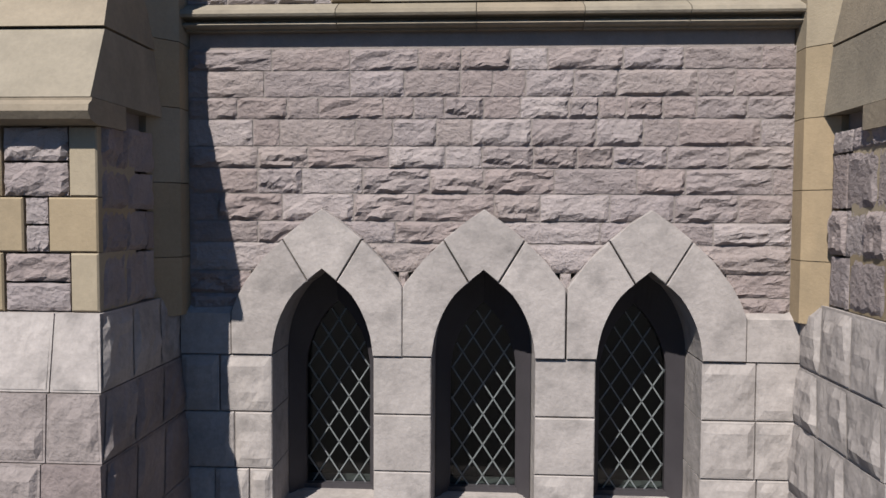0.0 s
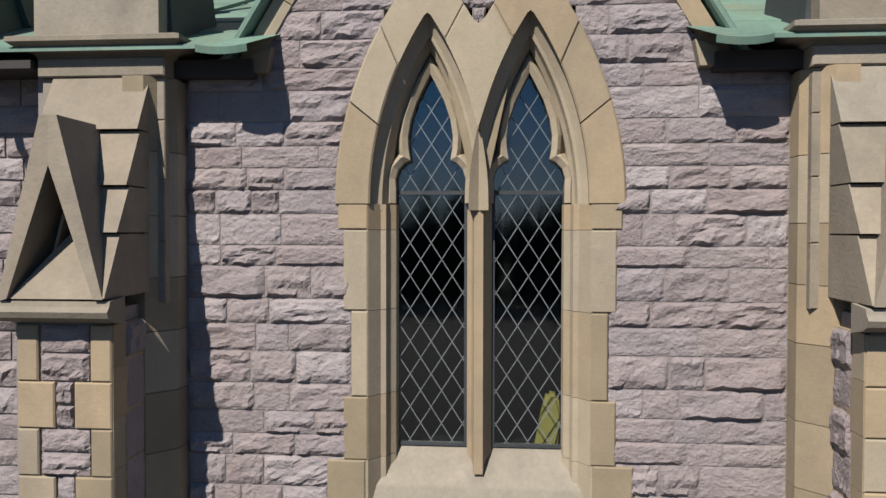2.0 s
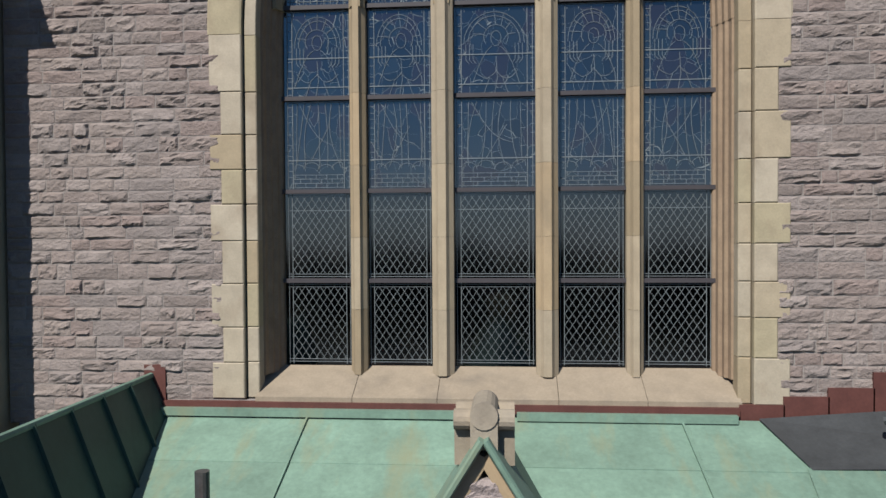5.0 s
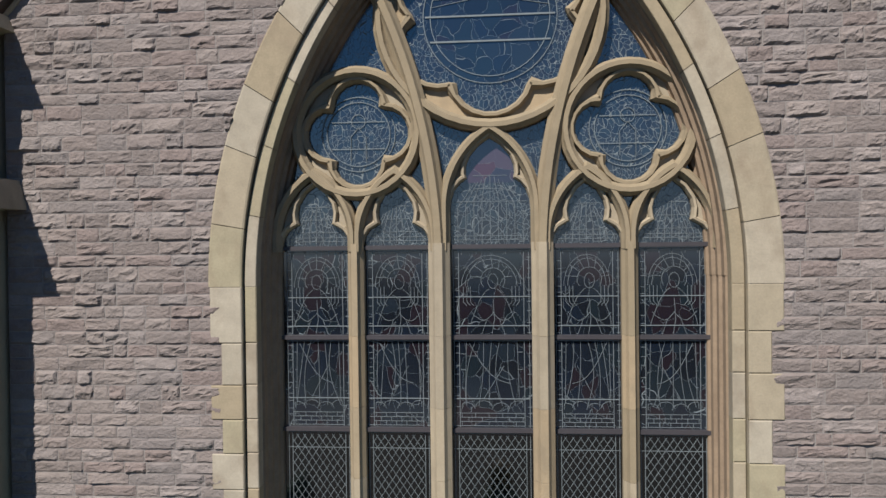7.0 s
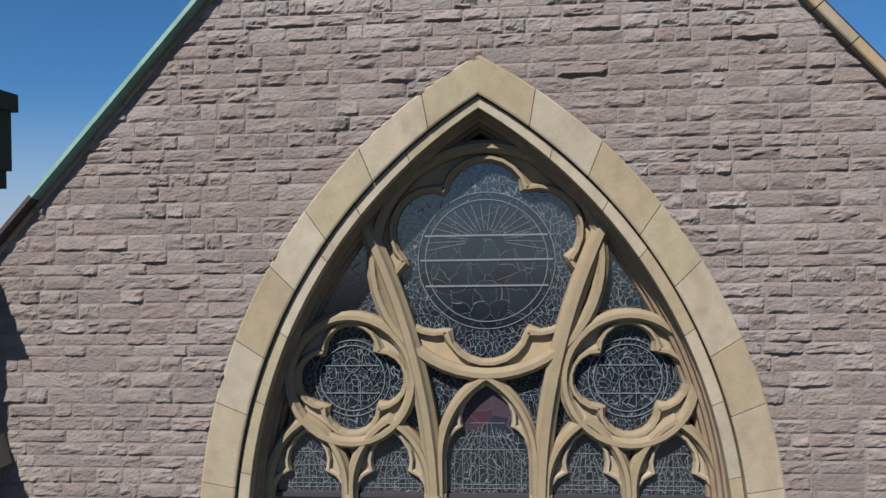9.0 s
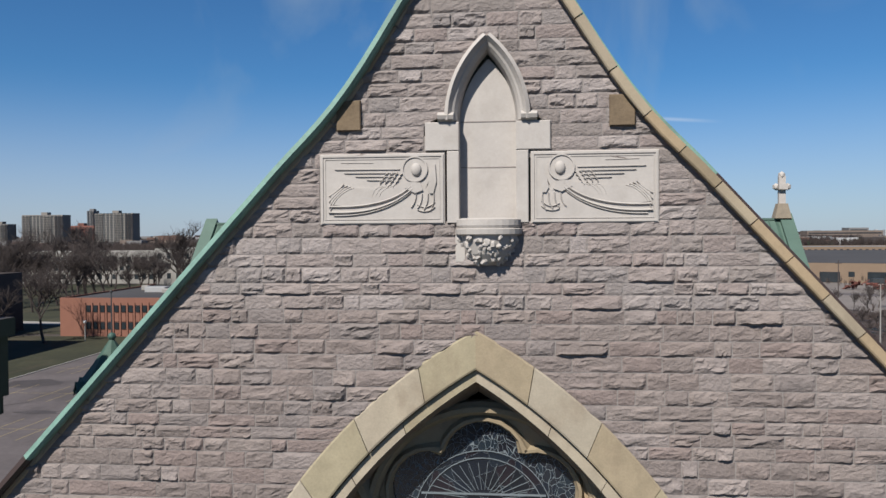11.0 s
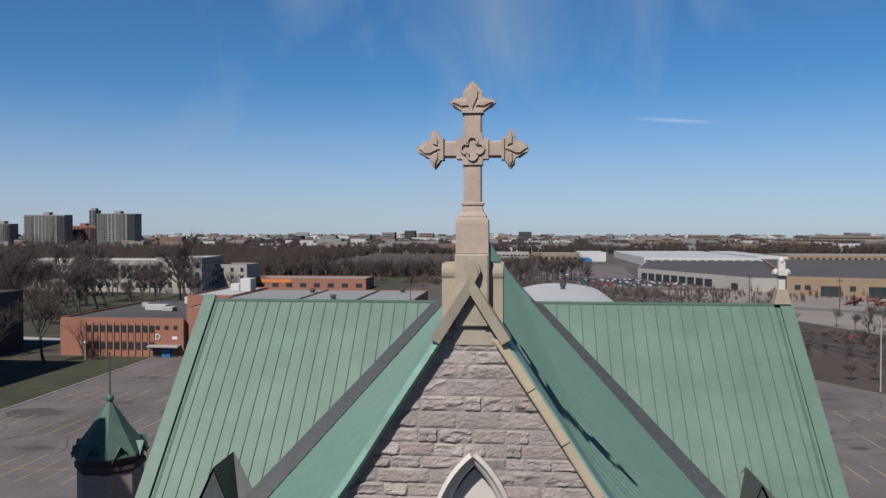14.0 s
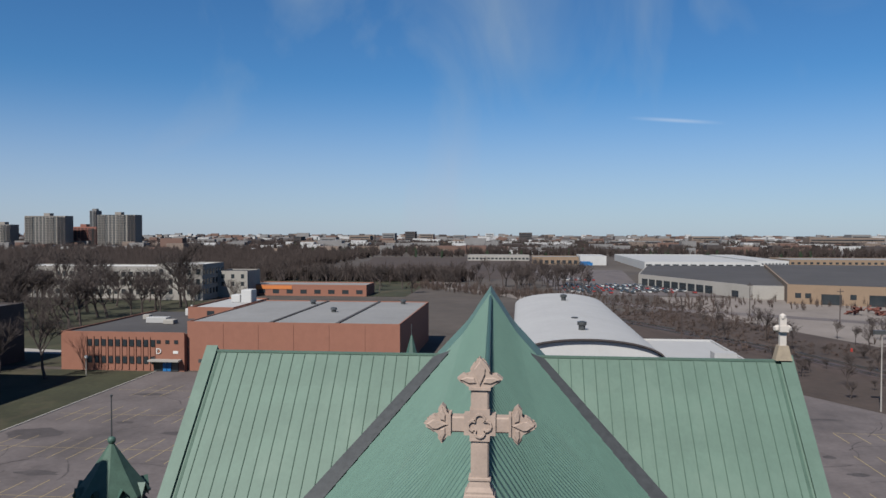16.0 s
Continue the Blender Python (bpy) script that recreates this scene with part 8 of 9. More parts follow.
sheet("track_bed", [(20, 335), (25, 340), (76, 240), (92, 196), (150, 110), (144, 107), (87, 194), (71, 237)], 0.07, M_WET, "dark railway track bed", "track")
sheet("gravel_track", [(28, 318), (32, 320), (68, 243), (84, 200), (130, 120), (124, 118), (80, 197), (64, 240)], 0.075, M_BRUSH, "brown dirt track beside the railway", "track")
sheet("gravel_lane", [(-52, 523), (-46, 467), (-7, 412), (20, 360), (30, 360), (2, 418), (-36, 472), (-44, 530)], 0.09, M_GRAVEL, "pale lane curving past the field", "road")
for off, name in ((0.0, "near"), (5.5, "far")):
    track = thing("railway_track", (76 + off, 240, 0), name + " railway track with two steel rails on dark ballast", "railway track", "railway tracks")
    line = [Vector(p) for p in ((22 + off, 338), (73 + off, 239), (89 + off, 195), (147 + off, 109))]
    for gap in (-0.75, 0.75):
        bm = bmesh.new()
        for a, b in zip(line, line[1:]):
            d = (b - a).normalized()
            n = Vector((-d.y, d.x))
            p, q, w = a + n * gap, b + n * gap, n * 0.06
            hexa(bm, [(p.x - w.x, p.y - w.y, 0.08), (q.x - w.x, q.y - w.y, 0.08), (q.x + w.x, q.y + w.y, 0.08), (p.x + w.x, p.y + w.y, 0.08),
                      (p.x - w.x, p.y - w.y, 0.25), (q.x - w.x, q.y - w.y, 0.25), (q.x + w.x, q.y + w.y, 0.25), (p.x + w.x, p.y + w.y, 0.25)])
        part("rail", bm, M_STEEL, track)
sheet("yard", [(74, 345), (110, 246), (420, 236), (420, 400), (74, 420)], 0.07, M_GRAVEL, "grey industrial yard", "yard")
sheet("car_yard", [(24, 428), (112, 428), (78, 520), (92, 700), (10, 700)], 0.09, M_ASPHALT, "asphalt yard full of parked cars", "yard")


def slab_building(name, x0, x1, y0, y1, h, wall, top, label, category, rows=(), cols=0, win=(1.4, 1.5), group="", parapet=0.5, side=False):
    """A plain block with a parapet roof and windows of its own on the side that faces the church."""
    t = thing(name, ((x0 + x1) / 2, y0, 0), label, category, group)
    bm = bmesh.new()
    box(bm, x0, x1, y0, y1, 0, h)
    part("wall", bm, wall, t)
    bm = bmesh.new()
    box(bm, x0 + 0.4, x1 - 0.4, y0 + 0.4, y1 - 0.4, h, h + 0.04)
    part("roof", bm, top, t)
    bm = bmesh.new()
    for a, b, c, d in ((x0, x1, y0, y0 + 0.35), (x0, x1, y1 - 0.35, y1), (x0, x0 + 0.35, y0 + 0.35, y1 - 0.35), (x1 - 0.35, x1, y0 + 0.35, y1 - 0.35)):
        box(bm, a, b, c, d, h, h + parapet)
    part("parapet", bm, wall, t)
    for z in rows:
        for k in range(cols):
            c = x0 + (k + 0.5) * (x1 - x0) / cols
            bm = bmesh.new()
            box(bm, c - win[0] / 2, c + win[0] / 2, y0 - 0.06, y0 + 0.1, z, z + win[1])
            part("window", bm, M_WINDOW, t)
        if side:
            n = max(2, int((y1 - y0) / 4))
            sx = x1 if side > 0 else x0
            for k in range(n):
                c = y0 + (k + 0.5) * (y1 - y0) / n
                bm = bmesh.new()
                box(bm, sx - 0.1, sx + 0.1, c - win[0] / 2, c + win[0] / 2, z, z + win[1])
                part("window", bm, M_WINDOW, t)
    return t


# brick school
school = thing("school", (-100, 184, 0), "two-storey red brick school with tall window bays", "school")
bm = bmesh.new()
box(bm, -115.6, -83, 184.4, 236, 0, 9.3)
part("wall", bm, M_BRICK, school)
bm = bmesh.new()
box(bm, -115.2, -83.2, 184.9, 235.6, 9.3, 9.36)
part("roof", bm, M_DARKROOF, school)
bm = bmesh.new()
for a, b, c, d in ((-115.6, -83, 184.4, 184.8), (-115.6, -115.2, 184.8, 236)):
    box(bm, a, b, c, d, 9.3, 9.8)
part("parapet", bm, M_BRICK, school)
for k in range(10):
    x = -108.4 + k * 1.86
    for z in (1.9, 6.2):
        bm = bmesh.new()
        box(bm, x, x + 1.05, 184.2, 184.5, z, z + 1.7)
        part("window", bm, M_WINDOW, school)
    bm = bmesh.new()
    box(bm, x - 0.55, x - 0.2, 184.15, 184.5, 0.4, 8.6)
    part("pier", bm, M_BRICK, school)
    bm = bmesh.new()
    box(bm, x, x + 1.05, 184.25, 184.5, 3.8, 6.0)
    part("spandrel", bm, M_BRICK, school)
for k in range(3):
    bm = bmesh.new()
    box(bm, -90.2 + 2.3 * k, -89.2 + 2.3 * k, 184.25, 184.5, 7.0, 7.9)
    part("window", bm, M_WINDOW, school)
bm = bmesh.new()
box(bm, -91.6, -83.6, 182.2, 184.4, 2.7, 3.1)
part("canopy", bm, M_CONCRETE, school)
bm = bmesh.new()
box(bm, -91, -84.5, 184.2, 184.5, 0.1, 2.7)
entrance = part("entrance", bm, M_WINDOW, school)
for x in (-88.4, -87.3):
    bm = bmesh.new()
    box(bm, x, x + 0.95, 183.9, 184.2, 0.1, 2.4)
    part("door", bm, M_BLUE, entrance, "bright blue door")
txt = bpy.data.curves.new("letter", "FONT")
txt.body, txt.size, txt.extrude = "D", 2.0, 0.08
letter_src = new("letter_source", txt)
letter_mesh = bpy.data.meshes.new_from_object(letter_src.evaluated_get(bpy.context.evaluated_depsgraph_get()))
bpy.data.objects.remove(letter_src)
letter_mesh.materials.clear()
letter_mesh.materials.append(M_SIGNWHITE)
letter = new("letter", letter_mesh)
letter.matrix_world = Matrix.Translation((-90.4, 184.28, 4.4)) @ Matrix.Rotation(radians(90), 4, "X")
letter.parent = school
letter.matrix_parent_inverse = Matrix.Translation(-school.location)
bm = bmesh.new()
box(bm, -85.9, -84.6, 184.3, 184.45, 4.5, 5.2)
part("sign", bm, M_SIGNWHITE, school, "small plain white sign bar")
slab_building("school_block", -97, -83.1, 218, 250, 12.3, M_BRICK, M_MEMBRANE, "raised red brick block of the school roof", "building", (9.9,), 1, (2.2, 1.8))
gym = slab_building("gymnasium", -82.9, -28.6, 186, 246, 12.2, M_BRICK, M_ROOFFLAT, "large windowless red brick gymnasium with grey flat roof", "gymnasium", parapet=0.3)
for k in range(1, 6):
    bm = bmesh.new()
    box(bm, -82.9 + k * 9.05 - 0.35, -82.9 + k * 9.05 + 0.35, 185.9, 186.2, 0, 12.0)
    part("pilaster", bm, M_BRICK, gym)
for x in (-62, -45):
    bm = bmesh.new()
    box(bm, x, x + 0.8, 187, 245.5, 12.24, 12.5)
    part("roof_rib", bm, M_DARKROOF, gym)
for x, y, sx, sy, h, m in ((-104, 206, 6, 3, 1.6, M_MEMBRANE), (-98, 204, 3, 3, 1.2, M_CONCRETE), (-109, 214, 2, 2, 1.4, M_CONCRETE), (-101, 225, 1.2, 1.2, 2.2, M_WHITEWALL)):
    bm = bmesh.new()
    box(bm, x, x + sx, y, y + sy, 9.36, 9.36 + h)
    bmesh.ops.bevel(bm, geom=bm.edges[:], offset=0.12, segments=1, affect="EDGES")
    solo("roof_unit", bm, m, "grey ventilation unit on the school roof", "ventilation unit", "ventilation units")
for x, y, sx, sy, h in ((-87.5, 236, 3.4, 5, 4.2), (-91.5, 238, 3, 4, 2.4)):
    bm = bmesh.new()
    box(bm, x, x + sx, y, y + sy, 12.34, 12.34 + h)
    bmesh.ops.bevel(bm, geom=bm.edges[:], offset=0.15, segments=1, affect="EDGES")
    solo("roof_unit", bm, M_WHITEWALL, "white ventilation unit on the raised roof", "ventilation unit", "ventilation units")
for x, y in ((-64, 236), (-36, 240), (-52, 214)):
    bm = bmesh.new()
    lathe(bm, x, y, [(0.7, 12.22), (0.7, 12.9), (1.0, 13.0), (0.9, 13.5), (0.2, 13.7)], 10)
    solo("roof_vent", bm, M_STEEL, "small round metal roof vent on the gymnasium", "roof vent", "gymnasium roof vents")
slab_building("brick_annex", -150, -81, 405, 428, 5.6, M_BRICK, M_ROOFFLAT, "low orange-red brick annex", "building", (1.2,), 9, (3.5, 2.2))
bm = bmesh.new()
box(bm, -150, -122, 404.8, 405, 3.6, 5.5)
solo("sign_band", bm, material("orange_panel", (0.36, 0.12, 0.035), 0.6, var=0.05), "orange panel band on the annex wall", "panel")
# two unseen blocks, added to cast shade on the lawn and the turret
slab_building("dark_block", -176, -114, 118, 152, 27, M_DARK, M_DARKROOF, "tall unseen block placed to shade the school lawn", "building")
slab_building("side_tower", -48.5, -41.5, 38, 48, 32, M_ROCK_UI, M_DARKROOF, "unseen square tower placed to shade the stair turret", "tower")
# hall whose dark wall colour stands for its shaded side
slab_building("dark_hall", -176, -133.5, 168, 196, 15.2, M_DARK, M_DARKROOF, "windowless building at the lot's far corner, coloured dark for its shaded side", "building")
slab_building("stone_college", -262, -182, 380, 402, 16.2, M_COLLEGE, M_SIGNWHITE, "three-storey pale stone college wing with white roof edge", "building", (2.2, 6.8, 11.2), 20, (2.3, 2.6))
slab_building("college_end", -182, -158, 372, 400, 17.8, M_COLLEGE, M_SIGNWHITE, "grey stone end block of the college", "building", (3.0, 8.0, 13.0), 5, (2.0, 2.8), side=1)
slab_building("college_annex", -158, -142, 392, 412, 13.5, M_COLLEGE, M_DARKROOF, "small grey stone annex", "building", (6, 10), 3, (1.8, 2.2))

# arena with a barrel roof
arena = thing("arena", (15, 165, 0), "long arena with a pale grey barrel roof and white end wall", "arena")
bm = bmesh.new()
n = 20
pr = [(15.2 + 16.2 * math.cos(math.pi * i / n), 8.0 + 4.3 * math.sin(math.pi * i / n)) for i in range(n + 1)]
for (xa, za), (xb, zb) in zip(pr, pr[1:]):
    quad(bm, [(xa, 165, za), (xb, 165, zb), (xb, 287, zb), (xa, 287, za)])
barrel = part("barrel_roof", bm, M_MEMBRANE, arena, smooth=True)
bm = bmesh.new()
prism(bm, [(31.0, 0), (31.0, 8.0)] + [(15.2 + 15.8 * math.cos(math.pi * i / n), 7.9 + 4.1 * math.sin(math.pi * i / n)) for i in range(1, n)] + [(-0.6, 8.0), (-0.6, 0)], 165.6, 286.5)
part("wall", bm, M_WHITEWALL, arena)
bm = bmesh.new()
sweep(bm, pr, [(-0.25, 164.7), (0.06, 164.7), (0.06, 165.3), (-0.25, 165.3)])
part("fascia", bm, M_DARK, arena)
for y in (182, 206, 258):
    bm = bmesh.new()
    lathe(bm, 15.2, y, [(0.8, 12.2), (0.8, 13.3), (1.1, 13.5), (1.1, 14.2), (0.3, 14.4)] if y != 206 else [(0.9, 12.1), (0.9, 12.6), (0.3, 12.7)], 12)
    part("roof_vent", bm, M_STEEL, barrel)
annex = slab_building("arena_annex", 31.2, 52, 178, 212, 5.8, M_WHITEWALL, M_MEMBRANE, "low white annex beside the arena", "building")
bm = bmesh.new()
box(bm, 45, 50, 180, 184, 5.84, 7.6)
solo("roof_unit", bm, M_MEMBRANE, "pale ventilation unit on the annex roof", "ventilation unit", "ventilation units")

# industrial buildings
def poly_building(name, foot, h, wall, top, label, category, doors=()):
    """A block on any footprint, with a parapet roof and openings set along its walls."""
    t = thing(name, (foot[0][0], foot[0][1], 0), label, category)
    def ring(bm, z0, z1):
        lo, hi = [bm.verts.new((x, y, z0)) for x, y in foot], [bm.verts.new((x, y, z1)) for x, y in foot]
        bm.faces.new(lo), bm.faces.new(hi[::-1])
        for i in range(len(foot)):
            j = (i + 1) % len(foot)
            bm.faces.new((lo[i], lo[j], hi[j], hi[i]))
    bm = bmesh.new()
    ring(bm, 0, h)
    part("wall", bm, wall, t)
    mx, my = sum(p[0] for p in foot) / len(foot), sum(p[1] for p in foot) / len(foot)
    bm = bmesh.new()
    bm.faces.new([bm.verts.new((x + (mx - x) * 0.012, y + (my - y) * 0.012, h + 0.05)) for x, y in foot])
    part("roof", bm, top, t)
    for (edge, f0, f1, z0, z1) in doors:
        a, b = Vector(foot[edge]), Vector(foot[(edge + 1) % len(foot)])
        p, q = a.lerp(b, f0), a.lerp(b, f1)
        n = Vector((b.y - a.y, a.x - b.x)).normalized()
        n = n if n.dot(p - Vector((mx, my))) > 0 else -n
        bm = bmesh.new()
        hexa(bm, [(p.x - n.x, p.y - n.y, z0), (q.x - n.x, q.y - n.y, z0), (q.x + n.x * 0.12, q.y + n.y * 0.12, z0), (p.x + n.x * 0.12, p.y + n.y * 0.12, z0),
                  (p.x - n.x, p.y - n.y, z1), (q.x - n.x, q.y - n.y, z1), (q.x + n.x * 0.12, q.y + n.y * 0.12, z1), (p.x + n.x * 0.12, p.y + n.y * 0.12, z1)])
        part("opening", bm, M_WINDOW, t)
    return t


poly_building("warehouse_grey", [(121, 412), (78, 512), (104, 640), (240, 640), (166, 404)], 7.2, M_CONCRETE, M_DARKROOF, "long grey concrete warehouse with a dark flat roof and open bays", "warehouse",
              [(0, 0.30 + 0.075 * k, 0.36 + 0.075 * k, 0.3, 4.6) for k in range(9)] + [(0, 0.10, 0.15, 0.2, 3.6), (4, 0.3, 0.38, 0.2, 3.6)])
poly_building("warehouse_tan", [(131, 390), (172, 374), (262, 352), (360, 600), (190, 620)], 9.4, M_TAN, M_DARKROOF, "tan brick warehouse with a dark flat roof and loading doors", "warehouse",
              [(0, 0.08, 0.14, 3.0, 5.4), (0, 0.18, 0.24, 3.0, 5.4), (0, 0.34, 0.54, 0.2, 5.2), (0, 0.62, 0.68, 3.0, 5.4), (0, 0.80, 0.98, 0.2, 5.4)])
slab_building("warehouse_white", 113, 215, 708, 930, 7.0, M_WHITEWALL, M_MEMBRANE, "long white warehouse with a row of dark windows", "warehouse", (2.6,), 13, (5.4, 2.6))
slab_building("warehouse_white", 215.5, 243, 722, 900, 7.8, M_WHITEWALL, M_MEMBRANE, "white end block with small windows", "warehouse", (1.8, 4.8), 9, (1.6, 1.3))
slab_building("warehouse_tan", 247, 470, 732, 790, 8.6, M_TAN, M_ROOFFLAT, "long tan building with small windows", "warehouse", (1.6, 5.0), 40, (2.6, 1.9))
slab_building("depot", 14, 62, 811, 850, 7.5, M_TAN, M_ROOFFLAT, "low tan depot with loading doors", "warehouse", (0.6,), 8, (3.6, 3.8))
slab_building("depot_white", 62.5, 89, 797, 850, 9.0, M_WHITEWALL, M_MEMBRANE, "plain white depot block", "warehouse")
slab_building("long_shed", -60, 12, 900, 930, 6.0, M_CONCRETE, M_ROOFFLAT, "long low grey shed", "warehouse", (1.6,), 16, (3, 2.0))

# apartment towers
bm = bmesh.new()
box(bm, -2.5, 2.5, -0.25, 0.25, -0.95, 0.95)
TOWER_PANE = bpy.data.meshes.new("window")
bm.to_mesh(TOWER_PANE)
bm.free()
TOWER_PANE.materials.append(M_WINDOW)
for x0, x1, h, y, wall, nm in ((-918, -838, 60, 1350, M_TOWER, "drab concrete"), (-775, -702, 62, 1350, M_TOWER, "drab concrete"), (-965, -940, 52, 1420, M_DARK, "dark"), (-1010, -968, 44, 1380, M_TOWER, "drab tan"),
                               (-866, -806, 40, 1400, material("dark_red_brick", (0.16, 0.07, 0.055), 0.9), "dark red brick"), (-1112, -1094, 84, 1900, M_FARGREY, "grey glass")):
    t = slab_building("apartment_tower", x0, x1, y, y + 26, h, wall, M_DARKROOF, nm + " apartment tower far beyond the trees", "apartment tower", group="apartment towers", parapet=1.0)
    n = int(h / 3.1)
    for k in range(n):
        for c in range(int((x1 - x0) / 7)):
            pane_ob = new("window", TOWER_PANE)
            pane_ob.location = (x0 + 3.6 + c * 7, y - 0.05, 2.9 + k * 3.1)
            pane_ob.parent = t
            pane_ob.matrix_parent_inverse = Matrix.Translation(-t.location)
    bm = bmesh.new()
    box(bm, (x0 + x1) / 2 - 6, (x0 + x1) / 2 + 6, y + 6, y + 18, h, h + 6)
    part("lift_house", bm, wall, t)
    for f in (0.0, 0.52, 0.80):
        bm = bmesh.new()
        bx = x0 + f * (x1 - x0)
        for k in range(n):
            box(bm, bx, bx + (x1 - x0) * 0.2, y - 1.6, y - 0.3, 1.2 + k * 3.1, 2.3 + k * 3.1)
        part("balcony_stack", bm, M_DARK if f > 0.7 else wall, t)

# far town
far_specs = [(-560, 30, 30, 1900, M_DARK), (-505, 60, 26, 2000, M_FARGREY), (-420, 80, 34, 2000, M_FARTAN), (-360, 50, 44, 2100, M_FARGREY), (-300, 40, 52, 2100, M_DARK), (-255, 55, 40, 2100, M_FARTAN), (-330, 90, 16, 1500, M_FARPALE),
             (-180, 50, 34, 2300, M_FARGREY), (-100, 40, 40, 2600, M_FARPALE), (20, 60, 46, 2500, M_DARK), (60, 140, 16, 1600, M_FARPALE), (-70, 120, 14, 1500, M_FARPALE), (250, 160, 20, 1700, M_FARGREY), (330, 120, 26, 1900, M_FARTAN),
             (470, 100, 34, 2000, M_FARTAN), (560, 60, 24, 1900, M_FARBRICK), (690, 220, 34, 1700, M_FARTAN), (760, 60, 44, 1800, M_FARGREY), (540, 130, 16, 1500, M_FARPALE), (420, 90, 14, 1400, M_FARPALE), (900, 200, 18, 1900, M_FARGREY)]
for x, w, h, y, m in far_specs:
    h, w = h * 0.6, w * 0.7
    t = slab_building("far_building", x - w / 2, x + w / 2, y, y + 40, h, m, M_MEMBRANE if m in (M_FARPALE, M_FARGREY) else M_DARKROOF, "low building on the far edge of town", "building", group="far town")
    n = max(1, int(h / 6))
    for k in range(n):
        bm = bmesh.new()
        box(bm, x - w / 2 + 3, x + w / 2 - 3, y - 0.4, y + 0.3, 2.5 + k * 6, 4.8 + k * 6)
        part("window_band", bm, M_WINDOW, t)
verts, faces, r = [], [], random.Random(21)
town = {m.name: bmesh.new() for m in (M_FARPALE, M_FARGREY, M_FARTAN, M_FARBRICK, M_DARK)}
for k in range(1500):
    y = 1150 + 3300 * r.random() ** 1.2
    x = r.uniform(-0.72, 0.62) * y
    w, d, h = r.uniform(8, 46), r.uniform(10, 26), r.choice((4, 5, 6, 6, 7, 8, 11)) * (1 + 0.3 * r.random()) * (1.8 if r.random() < 0.06 else 1)
    m = r.choice((M_FARPALE, M_FARGREY, M_FARGREY, M_FARTAN, M_FARBRICK, M_DARK))
    box(town[m.name], x, x + w, y, y + d, 0, h)
far_town = thing("far_town", (0, 2000, 0), "scattered low roofs of the far town", "town", kind="stuff")
for m in (M_FARPALE, M_FARGREY, M_FARTAN, M_FARBRICK, M_DARK):
    part("roofs", town[m.name], m, far_town, kind="stuff")


# ---- cars ----
def car(mat, x, y, turn):
    t = thing("car", (0, 0, 0), "small parked car in the yard", "car", "parked cars")
    bm = bmesh.new()
    prism_x(bm, [(-2.2, 0.35), (-2.25, 0.8), (-1.2, 0.95), (1.5, 0.98), (2.2, 0.85), (2.2, 0.35)], -0.88, 0.88)
    part("body", bm, mat, t)
    bm = bmesh.new()
    hexa(bm, [(-0.8, -1.1, 0.94), (0.8, -1.1, 0.94), (0.8, 1.7, 0.96), (-0.8, 1.7, 0.96), (-0.62, -0.4, 1.45), (0.62, -0.4, 1.45), (0.62, 1.1, 1.45), (-0.62, 1.1, 1.45)])
    part("cabin_glass", bm, M_WINDOW, t)
    for sx in (-0.85, 0.85):
        for sy in (-1.35, 1.35):
            bm = bmesh.new()
            tube(bm, (sx - 0.1, sy, 0.33), (sx + 0.1, sy, 0.33), 0.33, 0.33, 10)
            wheel = part("wheel", bm, M_DARK, t)
            bm = bmesh.new()
            tube(bm, (sx - 0.115, sy, 0.33), (sx + 0.115, sy, 0.33), 0.2, 0.2, 6)
            part("rim", bm, M_STEEL, wheel)
    t.matrix_basis = pose(x, y, 0.1, 0, 0, turn)
    return t


car_src = [car(m, 34 + 6 * i, 440, 5) for i, m in enumerate((M_SIGNWHITE, M_STEEL, M_DARK, M_RED, M_WHITEWALL, M_LEAD))]
r = random.Random(5)
for row in range(9):
    y = 447 + row * 9 + (40 if row > 6 else 0)
    for k in range(24):
        x = 28 + k * 3.1 + r.uniform(-0.3, 0.3)
        if r.random() < 0.2 or x > min(104.0, 117 - (y - 412) * 0.44):
            continue
        copy_thing(r.choice(car_src), pose(x, y, 0.1, 0, 0, r.uniform(-4, 4)))
truck = thing("truck", (66, 780, 0), "blue box truck at the depot", "truck")
bm = bmesh.new()
box(bm, 61, 71, 779, 782, 0.9, 4.6)
part("cargo_box", bm, M_BLUE, truck)
bm = bmesh.new()
box(bm, 71.1, 73.4, 779.2, 781.8, 0.6, 3.4)
part("cab", bm, M_BLUE, truck)
for x in (62.5, 69, 72.3):
    bm = bmesh.new()
    tube(bm, (x, 778.9, 0.55), (x, 782.1, 0.55), 0.5, 0.5, 10)
    part("wheel", bm, M_DARK, truck)
heap = thing("scrap_heap", (150, 340, 0), "rust-red scrap and machinery heap in the yard", "scrap heap")
bm = bmesh.new()
r = random.Random(9)
for k in range(40):
    m = Matrix.Translation((150 + r.uniform(-11, 14), 340 + r.uniform(-4, 4), r.uniform(0.4, 3.6))) @ Euler((r.random() * 0.6, r.random() * 0.6, r.random() * 3)).to_matrix().to_4x4() @ Matrix.Diagonal((r.uniform(1, 5), r.uniform(0.3, 1.2), r.uniform(0.3, 1.4), 1))
    bmesh.ops.create_cube(bm, size=1.0, matrix=m)
tagged(part("scrap", bm, material("rusty_scrap", (0.10, 0.036, 0.028), 0.85, var=0.35, scale=0.6), heap), kind="stuff")


